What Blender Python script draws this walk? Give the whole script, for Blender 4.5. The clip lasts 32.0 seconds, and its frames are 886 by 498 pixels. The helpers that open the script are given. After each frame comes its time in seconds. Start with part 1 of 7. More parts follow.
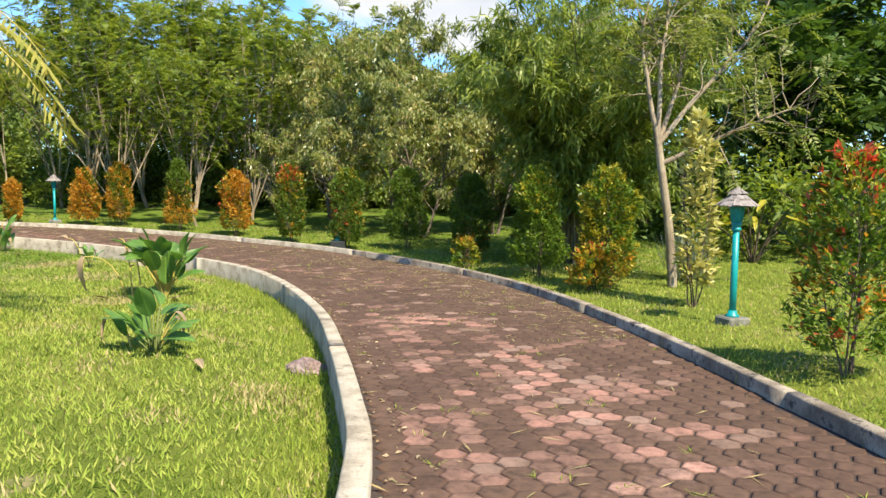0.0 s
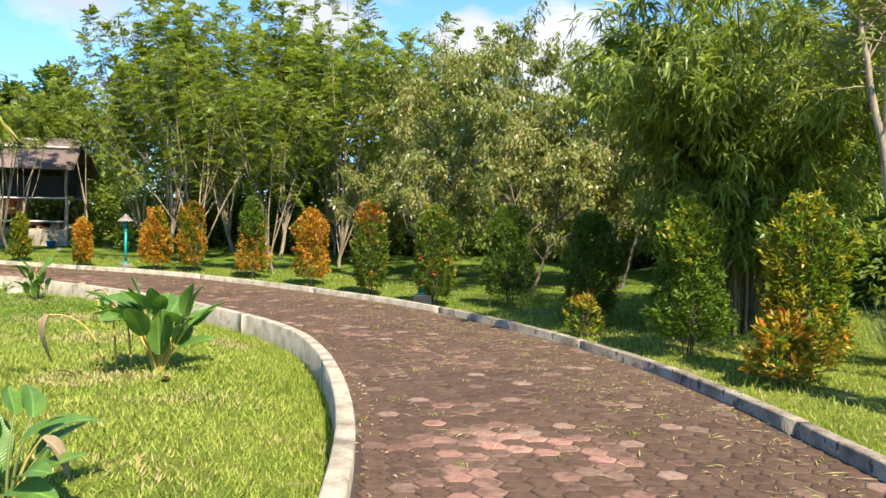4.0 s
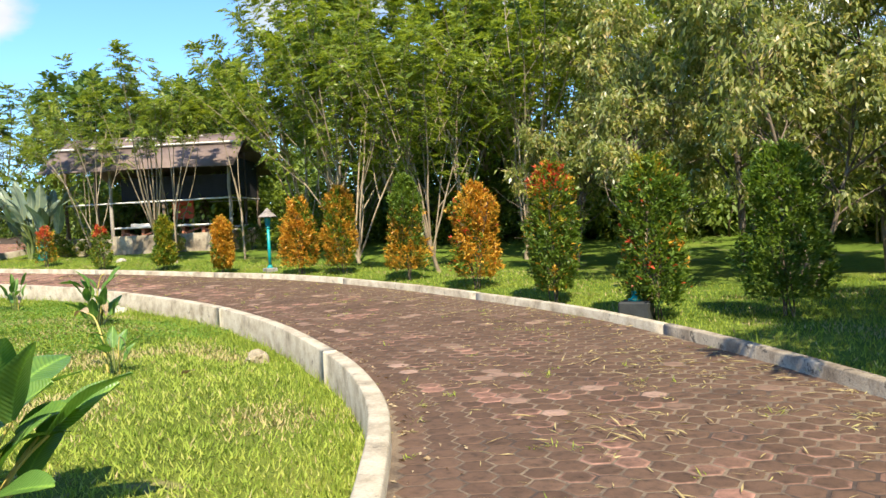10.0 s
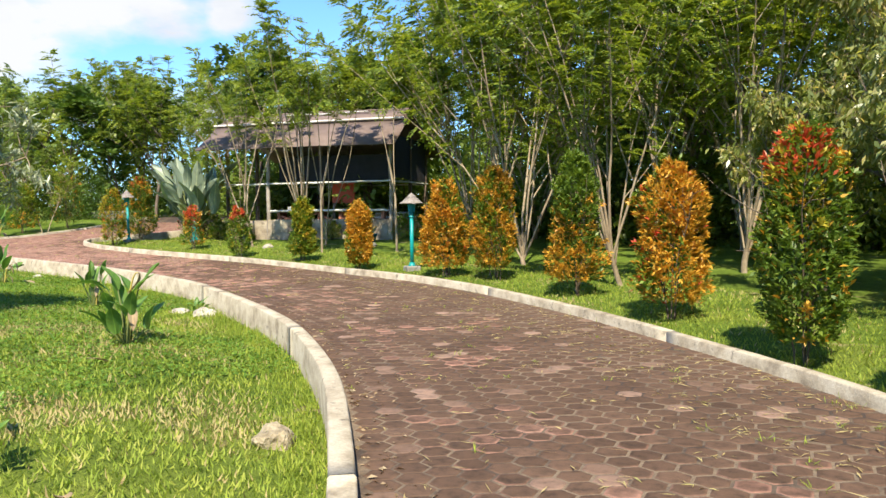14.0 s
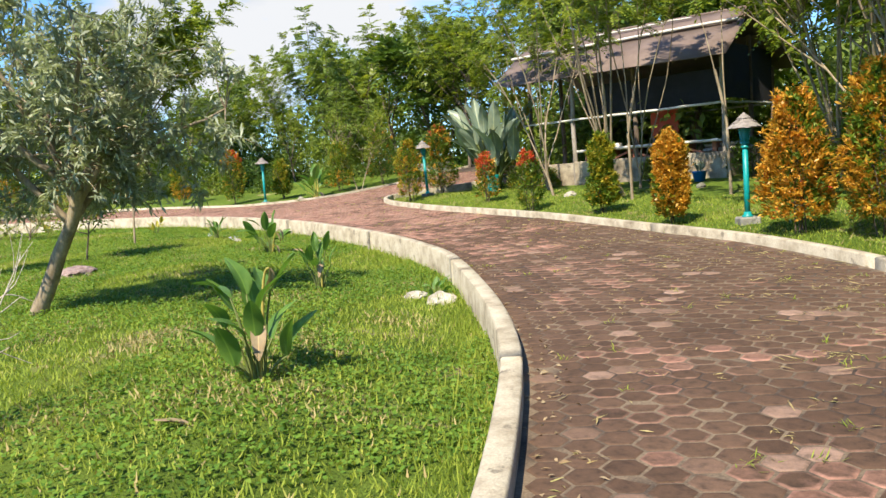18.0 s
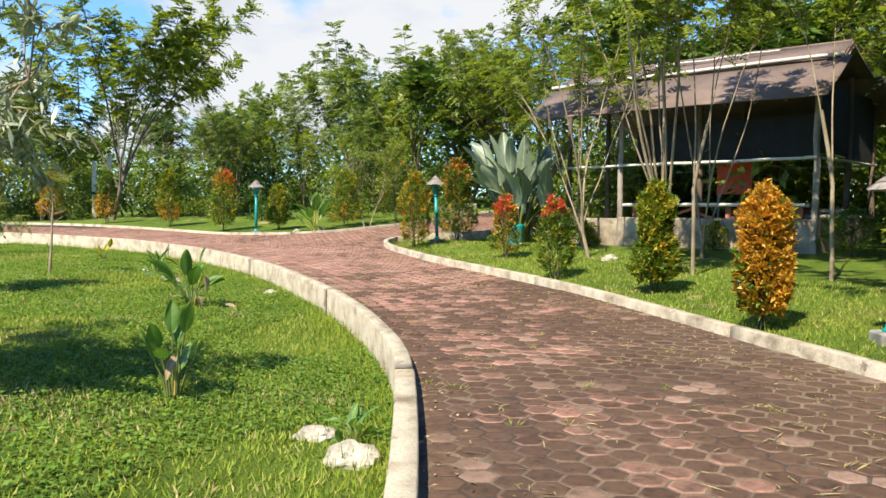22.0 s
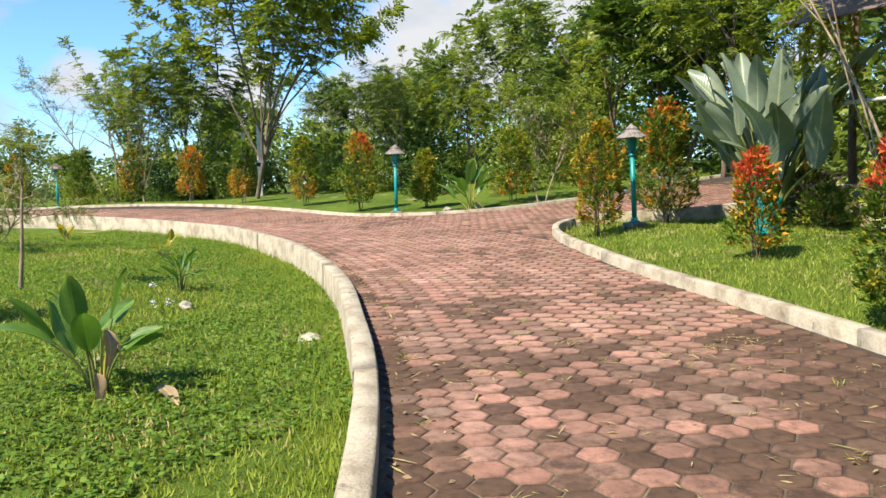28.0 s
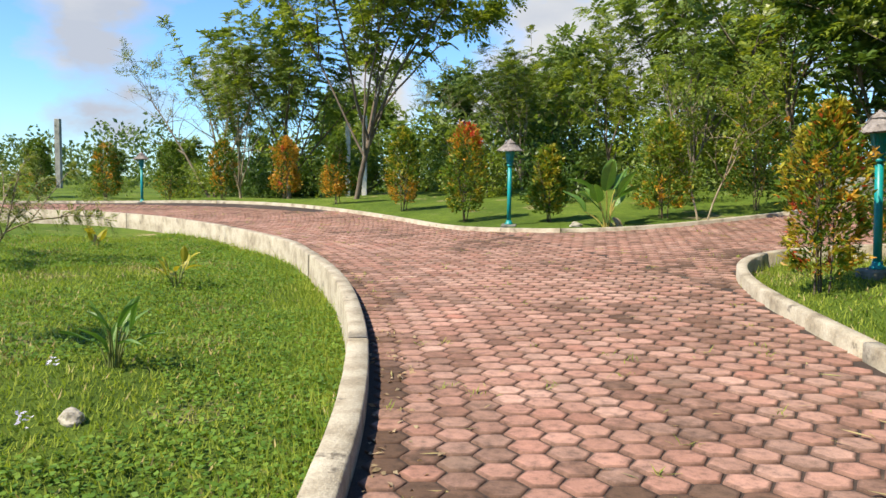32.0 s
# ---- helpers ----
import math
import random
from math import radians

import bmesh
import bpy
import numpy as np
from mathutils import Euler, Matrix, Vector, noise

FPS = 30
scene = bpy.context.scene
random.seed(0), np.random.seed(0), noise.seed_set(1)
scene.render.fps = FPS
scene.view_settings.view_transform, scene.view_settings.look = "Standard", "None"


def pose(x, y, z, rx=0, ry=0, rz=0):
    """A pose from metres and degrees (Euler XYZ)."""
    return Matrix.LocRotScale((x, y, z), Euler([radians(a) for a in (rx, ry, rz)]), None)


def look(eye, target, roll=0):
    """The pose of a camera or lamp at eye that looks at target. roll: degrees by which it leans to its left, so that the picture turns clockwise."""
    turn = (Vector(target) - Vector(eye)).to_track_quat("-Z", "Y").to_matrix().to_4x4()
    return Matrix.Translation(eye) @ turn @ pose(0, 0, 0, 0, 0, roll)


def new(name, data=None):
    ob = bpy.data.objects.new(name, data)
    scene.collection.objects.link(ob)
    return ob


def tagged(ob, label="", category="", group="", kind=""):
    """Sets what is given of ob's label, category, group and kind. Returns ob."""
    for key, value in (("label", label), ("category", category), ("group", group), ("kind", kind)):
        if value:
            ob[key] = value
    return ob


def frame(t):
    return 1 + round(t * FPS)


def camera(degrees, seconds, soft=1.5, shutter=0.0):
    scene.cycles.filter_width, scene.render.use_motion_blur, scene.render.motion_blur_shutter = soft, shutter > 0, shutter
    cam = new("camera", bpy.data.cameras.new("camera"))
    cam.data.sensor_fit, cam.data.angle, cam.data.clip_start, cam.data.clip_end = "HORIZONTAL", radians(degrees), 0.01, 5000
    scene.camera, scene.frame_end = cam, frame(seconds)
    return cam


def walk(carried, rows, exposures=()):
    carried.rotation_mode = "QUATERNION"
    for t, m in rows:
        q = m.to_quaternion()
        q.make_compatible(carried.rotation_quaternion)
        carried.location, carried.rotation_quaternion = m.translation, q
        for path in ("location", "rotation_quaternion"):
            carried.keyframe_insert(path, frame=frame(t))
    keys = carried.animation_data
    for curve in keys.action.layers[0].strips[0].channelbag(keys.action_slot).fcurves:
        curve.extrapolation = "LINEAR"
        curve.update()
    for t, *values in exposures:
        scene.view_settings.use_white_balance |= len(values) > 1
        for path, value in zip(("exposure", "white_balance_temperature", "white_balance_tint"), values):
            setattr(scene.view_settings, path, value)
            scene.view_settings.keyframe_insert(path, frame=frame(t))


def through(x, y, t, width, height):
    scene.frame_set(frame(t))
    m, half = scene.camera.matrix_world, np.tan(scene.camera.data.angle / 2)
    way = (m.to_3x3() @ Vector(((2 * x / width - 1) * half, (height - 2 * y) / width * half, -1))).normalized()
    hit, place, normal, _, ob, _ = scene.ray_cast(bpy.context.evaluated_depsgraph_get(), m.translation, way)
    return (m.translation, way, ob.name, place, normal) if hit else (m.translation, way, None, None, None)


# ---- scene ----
cam = camera(57.8, 32.0)
METRES, EYE, TILT, LEAN, TURN = 36.0, 1.45, -4.9, -0.3, 0.0
ROWS = [
    (0.0, 0.0, 0.0, 0.0, -0.0, 0.0, 0.0),
    (0.5, 0.0004, 0.0136, 0.0001, 2.06, 0.18, -0.29),
    (1.0, -0.0005, 0.0296, 0.001, 4.8, 0.67, -0.23),
    (1.5, -0.001, 0.0436, 0.0021, 5.49, 0.96, -0.02),
    (2.0, 0.0006, 0.0573, 0.0031, 6.32, 2.32, -0.16),
    (2.5, -0.0008, 0.0724, 0.0032, 6.42, 2.9, -0.99),
    (4.5, 0.0013, 0.1301, 0.0053, 8.62, 3.95, -0.84),
    (5.0, 0.0003, 0.1441, 0.0054, 9.84, 4.46, -0.76),
    (5.5, -0.0009, 0.1592, 0.005, 12.8, 3.71, -2.58),
    (6.0, -0.0033, 0.1732, 0.0057, 13.3, 3.31, -2.87),
    (6.5, -0.0047, 0.187, 0.0059, 14.54, 3.06, -3.06),
    (7.0, -0.0074, 0.2015, 0.007, 17.71, 2.79, -2.31),
    (7.5, -0.011, 0.2159, 0.0086, 18.53, 2.78, -1.77),
    (8.0, -0.0121, 0.2316, 0.0101, 18.29, 2.89, -2.05),
    (8.5, -0.0149, 0.2449, 0.0104, 17.87, 2.91, -0.4),
    (9.0, -0.0173, 0.2595, 0.0107, 19.09, 2.7, 0.08),
    (9.5, -0.021, 0.275, 0.0117, 23.38, 2.57, 0.03),
    (10.0, -0.0247, 0.2907, 0.0129, 23.44, 2.62, 1.1),
    (10.5, -0.028, 0.3066, 0.0145, 26.08, 3.61, 0.41),
    (11.0, -0.0321, 0.321, 0.0158, 26.73, 3.27, 0.31),
    (11.5, -0.0347, 0.3357, 0.0173, 29.24, 3.75, -0.26),
    (12.0, -0.041, 0.351, 0.0193, 30.91, 5.32, -1.38),
    (12.5, -0.0468, 0.3666, 0.0196, 33.07, 4.98, -2.48),
    (13.0, -0.0536, 0.3826, 0.0212, 35.49, 3.96, -2.83),
    (13.5, -0.0617, 0.3971, 0.0227, 36.57, 2.2, -2.89),
    (15.5, -0.089, 0.4475, 0.0272, 39.56, 2.44, 0.71),
    (16.0, -0.0987, 0.4606, 0.0287, 40.11, 2.1, 1.71),
    (16.5, -0.1074, 0.4737, 0.0304, 44.56, 0.7, 1.44),
    (17.0, -0.1184, 0.4851, 0.0315, 46.65, 0.18, 1.12),
    (17.5, -0.1286, 0.4982, 0.0319, 54.46, -1.46, 0.03),
    (18.0, -0.14, 0.5086, 0.033, 61.42, -2.91, 0.27),
    (18.5, -0.1517, 0.519, 0.0336, 65.14, -3.22, 0.81),
    (19.0, -0.1633, 0.5292, 0.035, 68.89, -3.5, 0.71),
    (19.5, -0.1742, 0.5388, 0.0365, 67.59, -3.07, -0.52),
    (20.0, -0.1863, 0.5503, 0.0383, 65.78, -2.86, -3.76),
    (20.5, -0.2011, 0.5584, 0.0396, 64.81, 0.19, -4.18),
    (21.0, -0.2143, 0.5677, 0.0395, 63.98, -0.21, -4.53),
    (21.5, -0.2282, 0.5769, 0.0405, 63.72, -0.83, -5.61),
    (22.0, -0.2405, 0.5859, 0.0416, 64.19, -0.21, -4.83),
    (22.5, -0.2535, 0.5967, 0.0432, 67.95, -0.19, -4.96),
    (23.0, -0.2669, 0.6066, 0.0445, 68.24, 2.33, -4.97),
    (23.5, -0.2804, 0.6181, 0.0456, 68.04, 2.15, -5.13),
    (24.0, -0.2944, 0.6257, 0.0464, 68.6, 1.86, -5.1),
    (24.5, -0.3076, 0.6342, 0.0464, 70.24, 0.23, -3.33),
    (26.5, -0.3667, 0.6589, 0.0497, 70.82, -1.19, -1.36),
    (27.0, -0.382, 0.6649, 0.0492, 72.2, -1.72, -3.09),
    (27.5, -0.3984, 0.669, 0.0496, 76.65, -2.99, -3.56),
    (28.0, -0.4149, 0.6726, 0.0505, 78.68, -3.47, -3.83),
    (28.5, -0.4306, 0.6783, 0.0521, 83.42, -3.41, -4.89),
    (29.0, -0.4468, 0.6829, 0.0527, 84.79, -4.2, -2.97),
    (29.5, -0.4619, 0.6889, 0.0536, 84.84, -4.76, -3.7),
    (30.0, -0.4767, 0.692, 0.0545, 84.84, -4.65, -4.47),
    (30.5, -0.492, 0.6952, 0.0546, 84.48, -4.51, -4.5),
    (31.0, -0.5075, 0.6969, 0.0552, 86.1, -4.61, -5.04),
    (31.5, -0.5234, 0.697, 0.0563, 87.08, -4.38, -5.31),
    (32.0, -0.5405, 0.6994, 0.0573, 88.01, -4.37, -5.69),
]
walk(cam, [(t, pose(0, 0, EYE, TILT, LEAN, TURN) @ pose(METRES * x, METRES * y, METRES * z, 90 + pitch, roll, yaw)) for t, x, y, z, yaw, pitch, roll in ROWS],
     [(0.0, 1.14), (4.0, 1.23), (9.0, 1.23), (13.0, 1.17), (19.0, 1.02), (24.0, 1.02), (27.0, 0.97), (29.0, 0.88), (32.0, 0.80)])


# ---- world, sun ----
SUN_AZ, SUN_EL = (0.52, -0.85), 51.0          # towards the sun on the plan, and its height in degrees
sun_to = Vector((SUN_AZ[0], SUN_AZ[1], 0)).normalized() * math.cos(radians(SUN_EL)) + Vector((0, 0, math.sin(radians(SUN_EL))))
sun = new("sun", bpy.data.lights.new("sun", "SUN"))
sun.data.energy, sun.data.angle, sun.data.color = 4.9, radians(0.53), (1.0, 0.90, 0.72)
sun.matrix_world = look(sun_to * 60, (0, 0, 0))

world = bpy.data.worlds.new("world")
scene.world = world
world.use_nodes = True
wn, wl = world.node_tree.nodes, world.node_tree.links
wn.clear()
w_out, w_bg, w_sky = wn.new("ShaderNodeOutputWorld"), wn.new("ShaderNodeBackground"), wn.new("ShaderNodeTexSky")
w_sky.sky_type, w_sky.sun_disc = "NISHITA", False
w_sky.sun_elevation, w_sky.sun_rotation = radians(SUN_EL), math.atan2(SUN_AZ[0], SUN_AZ[1])
w_sky.air_density, w_sky.dust_density, w_sky.ozone_density = 1.0, 0.25, 2.2
w_bg.inputs["Strength"].default_value = 0.15
w_co, w_map = wn.new("ShaderNodeTexCoord"), wn.new("ShaderNodeMapping")
w_map.inputs["Scale"].default_value, w_map.inputs["Location"].default_value = (1.0, 1.0, 2.2), (1.9, 4.2, 0.8)
w_n1, w_ramp, w_mix = wn.new("ShaderNodeTexNoise"), wn.new("ShaderNodeValToRGB"), wn.new("ShaderNodeMix")
w_n1.inputs["Scale"].default_value, w_n1.inputs["Detail"].default_value, w_n1.inputs["Roughness"].default_value = 3.6, 10, 0.55
w_ramp.color_ramp.elements[0].position, w_ramp.color_ramp.elements[1].position = 0.67, 0.80
w_mix.data_type = "RGBA"
wl.new(w_co.outputs["Generated"], w_map.inputs["Vector"])
wl.new(w_map.outputs["Vector"], w_n1.inputs["Vector"])
# banks of cumulus: centre of each as a direction, and its half width; noise frays their edges
CLOUDS = [(-0.959, 0.187, 0.213, 0.141), (-0.903, 0.339, 0.263, 0.162), (-0.834, 0.485, 0.262, 0.141), (-0.955, 0.256, 0.149, 0.106), (-0.964, -0.054, 0.26, 0.099), (-0.991, -0.031, 0.132, 0.063), (-0.919, -0.358, 0.165, 0.106), (-0.936, -0.347, 0.06, 0.099), (-0.965, -0.228, 0.13, 0.056), (-0.974, 0.154, 0.166, 0.12), (-0.99, 0.101, 0.094, 0.077), (-0.815, 0.513, 0.271, 0.134), (-0.764, 0.598, 0.242, 0.049), (-0.662, 0.687, 0.299, 0.077), (-0.566, 0.766, 0.303, 0.077), (-0.715, 0.674, 0.184, 0.042), (-0.797, 0.588, 0.138, 0.056), (-0.189, 0.941, 0.28, 0.049), (-0.133, 0.965, 0.225, 0.042), (-0.555, 0.795, 0.246, 0.141), (-0.256, 0.935, 0.244, 0.092), (-0.11, 0.969, 0.22, 0.085), (0.01, 0.978, 0.208, 0.085), (-0.958, 0.227, 0.176, 0.12), (-0.966, 0.187, 0.18, 0.106)]
w_dir = wn.new("ShaderNodeVectorMath")
w_dir.operation = "NORMALIZE"
wl.new(w_co.outputs["Generated"], w_dir.inputs[0])
bank = None
for cx_, cy_, cz_, wide_ in CLOUDS:
    gap_ = wn.new("ShaderNodeVectorMath")
    gap_.operation = "DISTANCE"
    gap_.inputs[1].default_value = Vector((cx_, cy_, cz_)).normalized()
    wl.new(w_dir.outputs[0], gap_.inputs[0])
    rise_ = wn.new("ShaderNodeMapRange")
    rise_.inputs["From Min"].default_value, rise_.inputs["From Max"].default_value = wide_ * 1.6, wide_ * 0.2
    wl.new(gap_.outputs["Value"], rise_.inputs["Value"])
    if bank is None:
        bank = rise_.outputs[0]
    else:
        top_ = wn.new("ShaderNodeMath")
        top_.operation = "MAXIMUM"
        wl.new(bank, top_.inputs[0])
        wl.new(rise_.outputs[0], top_.inputs[1])
        bank = top_.outputs[0]
w_sum = wn.new("ShaderNodeMath")
w_sum.operation = "MULTIPLY_ADD"
w_sum.inputs[1].default_value = 0.315
wl.new(bank, w_sum.inputs[0])
wl.new(w_n1.outputs["Fac"], w_sum.inputs[2])
wl.new(w_sum.outputs[0], w_ramp.inputs["Fac"])
wl.new(w_ramp.outputs["Color"], w_mix.inputs[0])
# cloud: grey undersides, white tops
w_n2, w_cloud = wn.new("ShaderNodeTexNoise"), wn.new("ShaderNodeValToRGB")
w_n2.inputs["Scale"].default_value, w_n2.inputs["Detail"].default_value = 4.6, 8
wl.new(w_map.outputs["Vector"], w_n2.inputs["Vector"])
wl.new(w_n2.outputs["Fac"], w_cloud.inputs["Fac"])
w_cloud.color_ramp.elements[0].position, w_cloud.color_ramp.elements[1].position = 0.36, 0.56
w_cloud.color_ramp.elements[0].color, w_cloud.color_ramp.elements[1].color = (2.15, 2.35, 2.75, 1), (2.95, 3.0, 3.1, 1)
wl.new(w_cloud.outputs["Color"], w_mix.inputs[7])
w_tint = wn.new("ShaderNodeMix")
w_tint.data_type, w_tint.blend_type = "RGBA", "MULTIPLY"
w_tint.inputs[0].default_value, w_tint.inputs[7].default_value = 1.0, (0.46, 0.66, 0.90, 1)
wl.new(w_sky.outputs["Color"], w_tint.inputs[6])
wl.new(w_tint.outputs[2], w_mix.inputs[6])
wl.new(w_mix.outputs[2], w_bg.inputs["Color"])
wl.new(w_bg.outputs["Background"], w_out.inputs["Surface"])
scene.view_settings.exposure = 0.93


# ---- materials ----
def shader(name, rough=0.7, metal=0.0):
    """A new material, its nodes, its links and its principled shader."""
    m = bpy.data.materials.new(name)
    m.use_nodes = True
    n, l = m.node_tree.nodes, m.node_tree.links
    b = n["Principled BSDF"]
    b.inputs["Roughness"].default_value, b.inputs["Metallic"].default_value = rough, metal
    return m, n, l, b


def noise_node(n, l, scale, detail=4, rough=0.55, coords="Object", stretch=None):
    tex = n.new("ShaderNodeTexNoise")
    tex.inputs["Scale"].default_value, tex.inputs["Detail"].default_value, tex.inputs["Roughness"].default_value = scale, detail, rough
    if coords == "World":
        src = n.new("ShaderNodeNewGeometry").outputs["Position"]
    else:
        src = n.new("ShaderNodeTexCoord").outputs[coords]
    if stretch:
        mp = n.new("ShaderNodeMapping")
        mp.inputs["Scale"].default_value = stretch
        l.new(src, mp.inputs["Vector"])
        src = mp.outputs["Vector"]
    l.new(src, tex.inputs["Vector"])
    return tex


def ramp_node(n, l, source, stops):
    r = n.new("ShaderNodeValToRGB")
    el = r.color_ramp.elements
    while len(el) < len(stops):
        el.new(0.5)
    for e, (p, c) in zip(el, stops):
        e.position, e.color = p, (*c, 1)
    l.new(source, r.inputs["Fac"])
    return r


def mixed(n, l, fac, a, b, how="MIX"):
    m = n.new("ShaderNodeMix")
    m.data_type, m.blend_type = "RGBA", how
    for sock, v in ((m.inputs[0], fac), (m.inputs[6], a), (m.inputs[7], b)):
        if isinstance(v, (int, float)):
            sock.default_value = v
        elif isinstance(v, tuple):
            sock.default_value = (*v, 1)
        else:
            l.new(v, sock)
    return m.outputs[2]


def bumped(n, l, b, height, strength, dist=0.01):
    bp = n.new("ShaderNodeBump")
    bp.inputs["Strength"].default_value, bp.inputs["Distance"].default_value = strength, dist
    l.new(height, bp.inputs["Height"])
    l.new(bp.outputs["Normal"], b.inputs["Normal"])


def surface(name, stops, scale=6, rough=0.8, bump=0.3, fine=60, dist=0.01, coords="Object", stretch=None, metal=0.0, speck=None):
    """Two-scale mottled surface: large stains through a ramp, fine grain as relief."""
    m, n, l, b = shader(name, rough, metal)
    big = noise_node(n, l, scale, 6, 0.62, coords, stretch)
    small = noise_node(n, l, fine, 3, 0.6, coords, stretch)
    col = ramp_node(n, l, big.outputs["Fac"], stops).outputs["Color"]
    grain = ramp_node(n, l, small.outputs["Fac"], [(0.3, (0.72, 0.72, 0.72)), (0.7, (1.12, 1.12, 1.12))]).outputs["Color"]
    col = mixed(n, l, 0.8, col, grain, "MULTIPLY")
    if speck:
        sp = noise_node(n, l, speck[0], 5, 0.7, coords)
        f = ramp_node(n, l, sp.outputs["Fac"], [(speck[1], (0, 0, 0)), (speck[1] + 0.08, (1, 1, 1))]).outputs["Color"]
        col = mixed(n, l, f, col, speck[2])
    l.new(col, b.inputs["Base Color"])
    bumped(n, l, b, small.outputs["Fac"], bump, dist)
    return m


def foliage(name, stops, rough=0.45, through=0.46, tint=(1.25, 1.3, 0.6), shine=0.32):
    """Leaves: each blade its own tone, some light coming through."""
    m, n, l, b = shader(name, rough)
    geo = n.new("ShaderNodeNewGeometry")
    info = n.new("ShaderNodeObjectInfo")
    add = n.new("ShaderNodeMath")
    add.operation = "ADD"
    l.new(geo.outputs["Random Per Island"], add.inputs[0])
    sc = n.new("ShaderNodeMath")
    sc.operation = "MULTIPLY"
    sc.inputs[1].default_value = 0.12
    l.new(info.outputs["Random"], sc.inputs[0])
    l.new(sc.outputs[0], add.inputs[1])
    patch = noise_node(n, l, 1.7, 3, 0.6, "Object")
    mean = n.new("ShaderNodeMath")
    mean.operation = "MULTIPLY_ADD"
    mean.inputs[1].default_value = 0.62
    l.new(add.outputs[0], mean.inputs[0])
    half = n.new("ShaderNodeMath")
    half.operation = "MULTIPLY_ADD"
    half.inputs[1].default_value, half.inputs[2].default_value = 0.9, -0.30
    l.new(patch.outputs["Fac"], half.inputs[0])
    l.new(half.outputs[0], mean.inputs[2])
    col = ramp_node(n, l, mean.outputs[0], stops).outputs["Color"]
    l.new(col, b.inputs["Base Color"])
    b.inputs["Specular IOR Level"].default_value = shine
    tr = n.new("ShaderNodeBsdfTranslucent")
    l.new(mixed(n, l, 1.0, col, tint, "MULTIPLY"), tr.inputs["Color"])
    mx = n.new("ShaderNodeMixShader")
    mx.inputs[0].default_value = through
    l.new(b.outputs[0], mx.inputs[1])
    l.new(tr.outputs[0], mx.inputs[2])
    l.new(mx.outputs[0], n["Material Output"].inputs["Surface"])
    return m


def ribbed_leaf(name, stops, rough=0.38, through=0.3, tint=(1.1, 1.25, 0.6)):
    """Big leaves: a pale midrib along x, slanted side veins, blotched by age."""
    m = foliage(name, stops, rough, through, tint, 0.4)
    n, l = m.node_tree.nodes, m.node_tree.links
    b = n["Principled BSDF"]
    base = b.inputs["Base Color"].links[0].from_socket
    sep = n.new("ShaderNodeSeparateXYZ")
    l.new(n.new("ShaderNodeTexCoord").outputs["Object"], sep.inputs[0])
    side = n.new("ShaderNodeMath")
    side.operation = "ABSOLUTE"
    l.new(sep.outputs["Y"], side.inputs[0])
    rib = ramp_node(n, l, side.outputs[0], [(0.004, (1.9, 1.7, 1.5)), (0.016, (1.0, 1.0, 1.0))]).outputs["Color"]
    slant = n.new("ShaderNodeMath")
    slant.operation = "MULTIPLY_ADD"
    slant.inputs[1].default_value = -1.3
    l.new(side.outputs[0], slant.inputs[0])
    l.new(sep.outputs["X"], slant.inputs[2])
    fine = n.new("ShaderNodeMath")
    fine.operation = "MULTIPLY"
    fine.inputs[1].default_value = 120.0
    l.new(slant.outputs[0], fine.inputs[0])
    wave = n.new("ShaderNodeMath")
    wave.operation = "SINE"
    l.new(fine.outputs[0], wave.inputs[0])
    vein = ramp_node(n, l, wave.outputs[0], [(0.0, (0.92, 0.92, 0.92)), (0.75, (1.0, 1.0, 1.0)), (1.0, (1.25, 1.2, 1.15))]).outputs["Color"]
    age = noise_node(n, l, 5, 5, 0.65, "Object")
    old = ramp_node(n, l, age.outputs["Fac"], [(0.32, (0.72, 0.78, 0.75)), (0.55, (1.0, 1.0, 1.0)), (0.72, (1.35, 1.18, 0.9))]).outputs["Color"]
    col = mixed(n, l, 0.8, mixed(n, l, 0.8, mixed(n, l, 1.0, base, rib, "MULTIPLY"), vein, "MULTIPLY"), old, "MULTIPLY")
    l.new(col, b.inputs["Base Color"])
    bumped(n, l, b, wave.outputs[0], 0.25, 0.004)
    return m


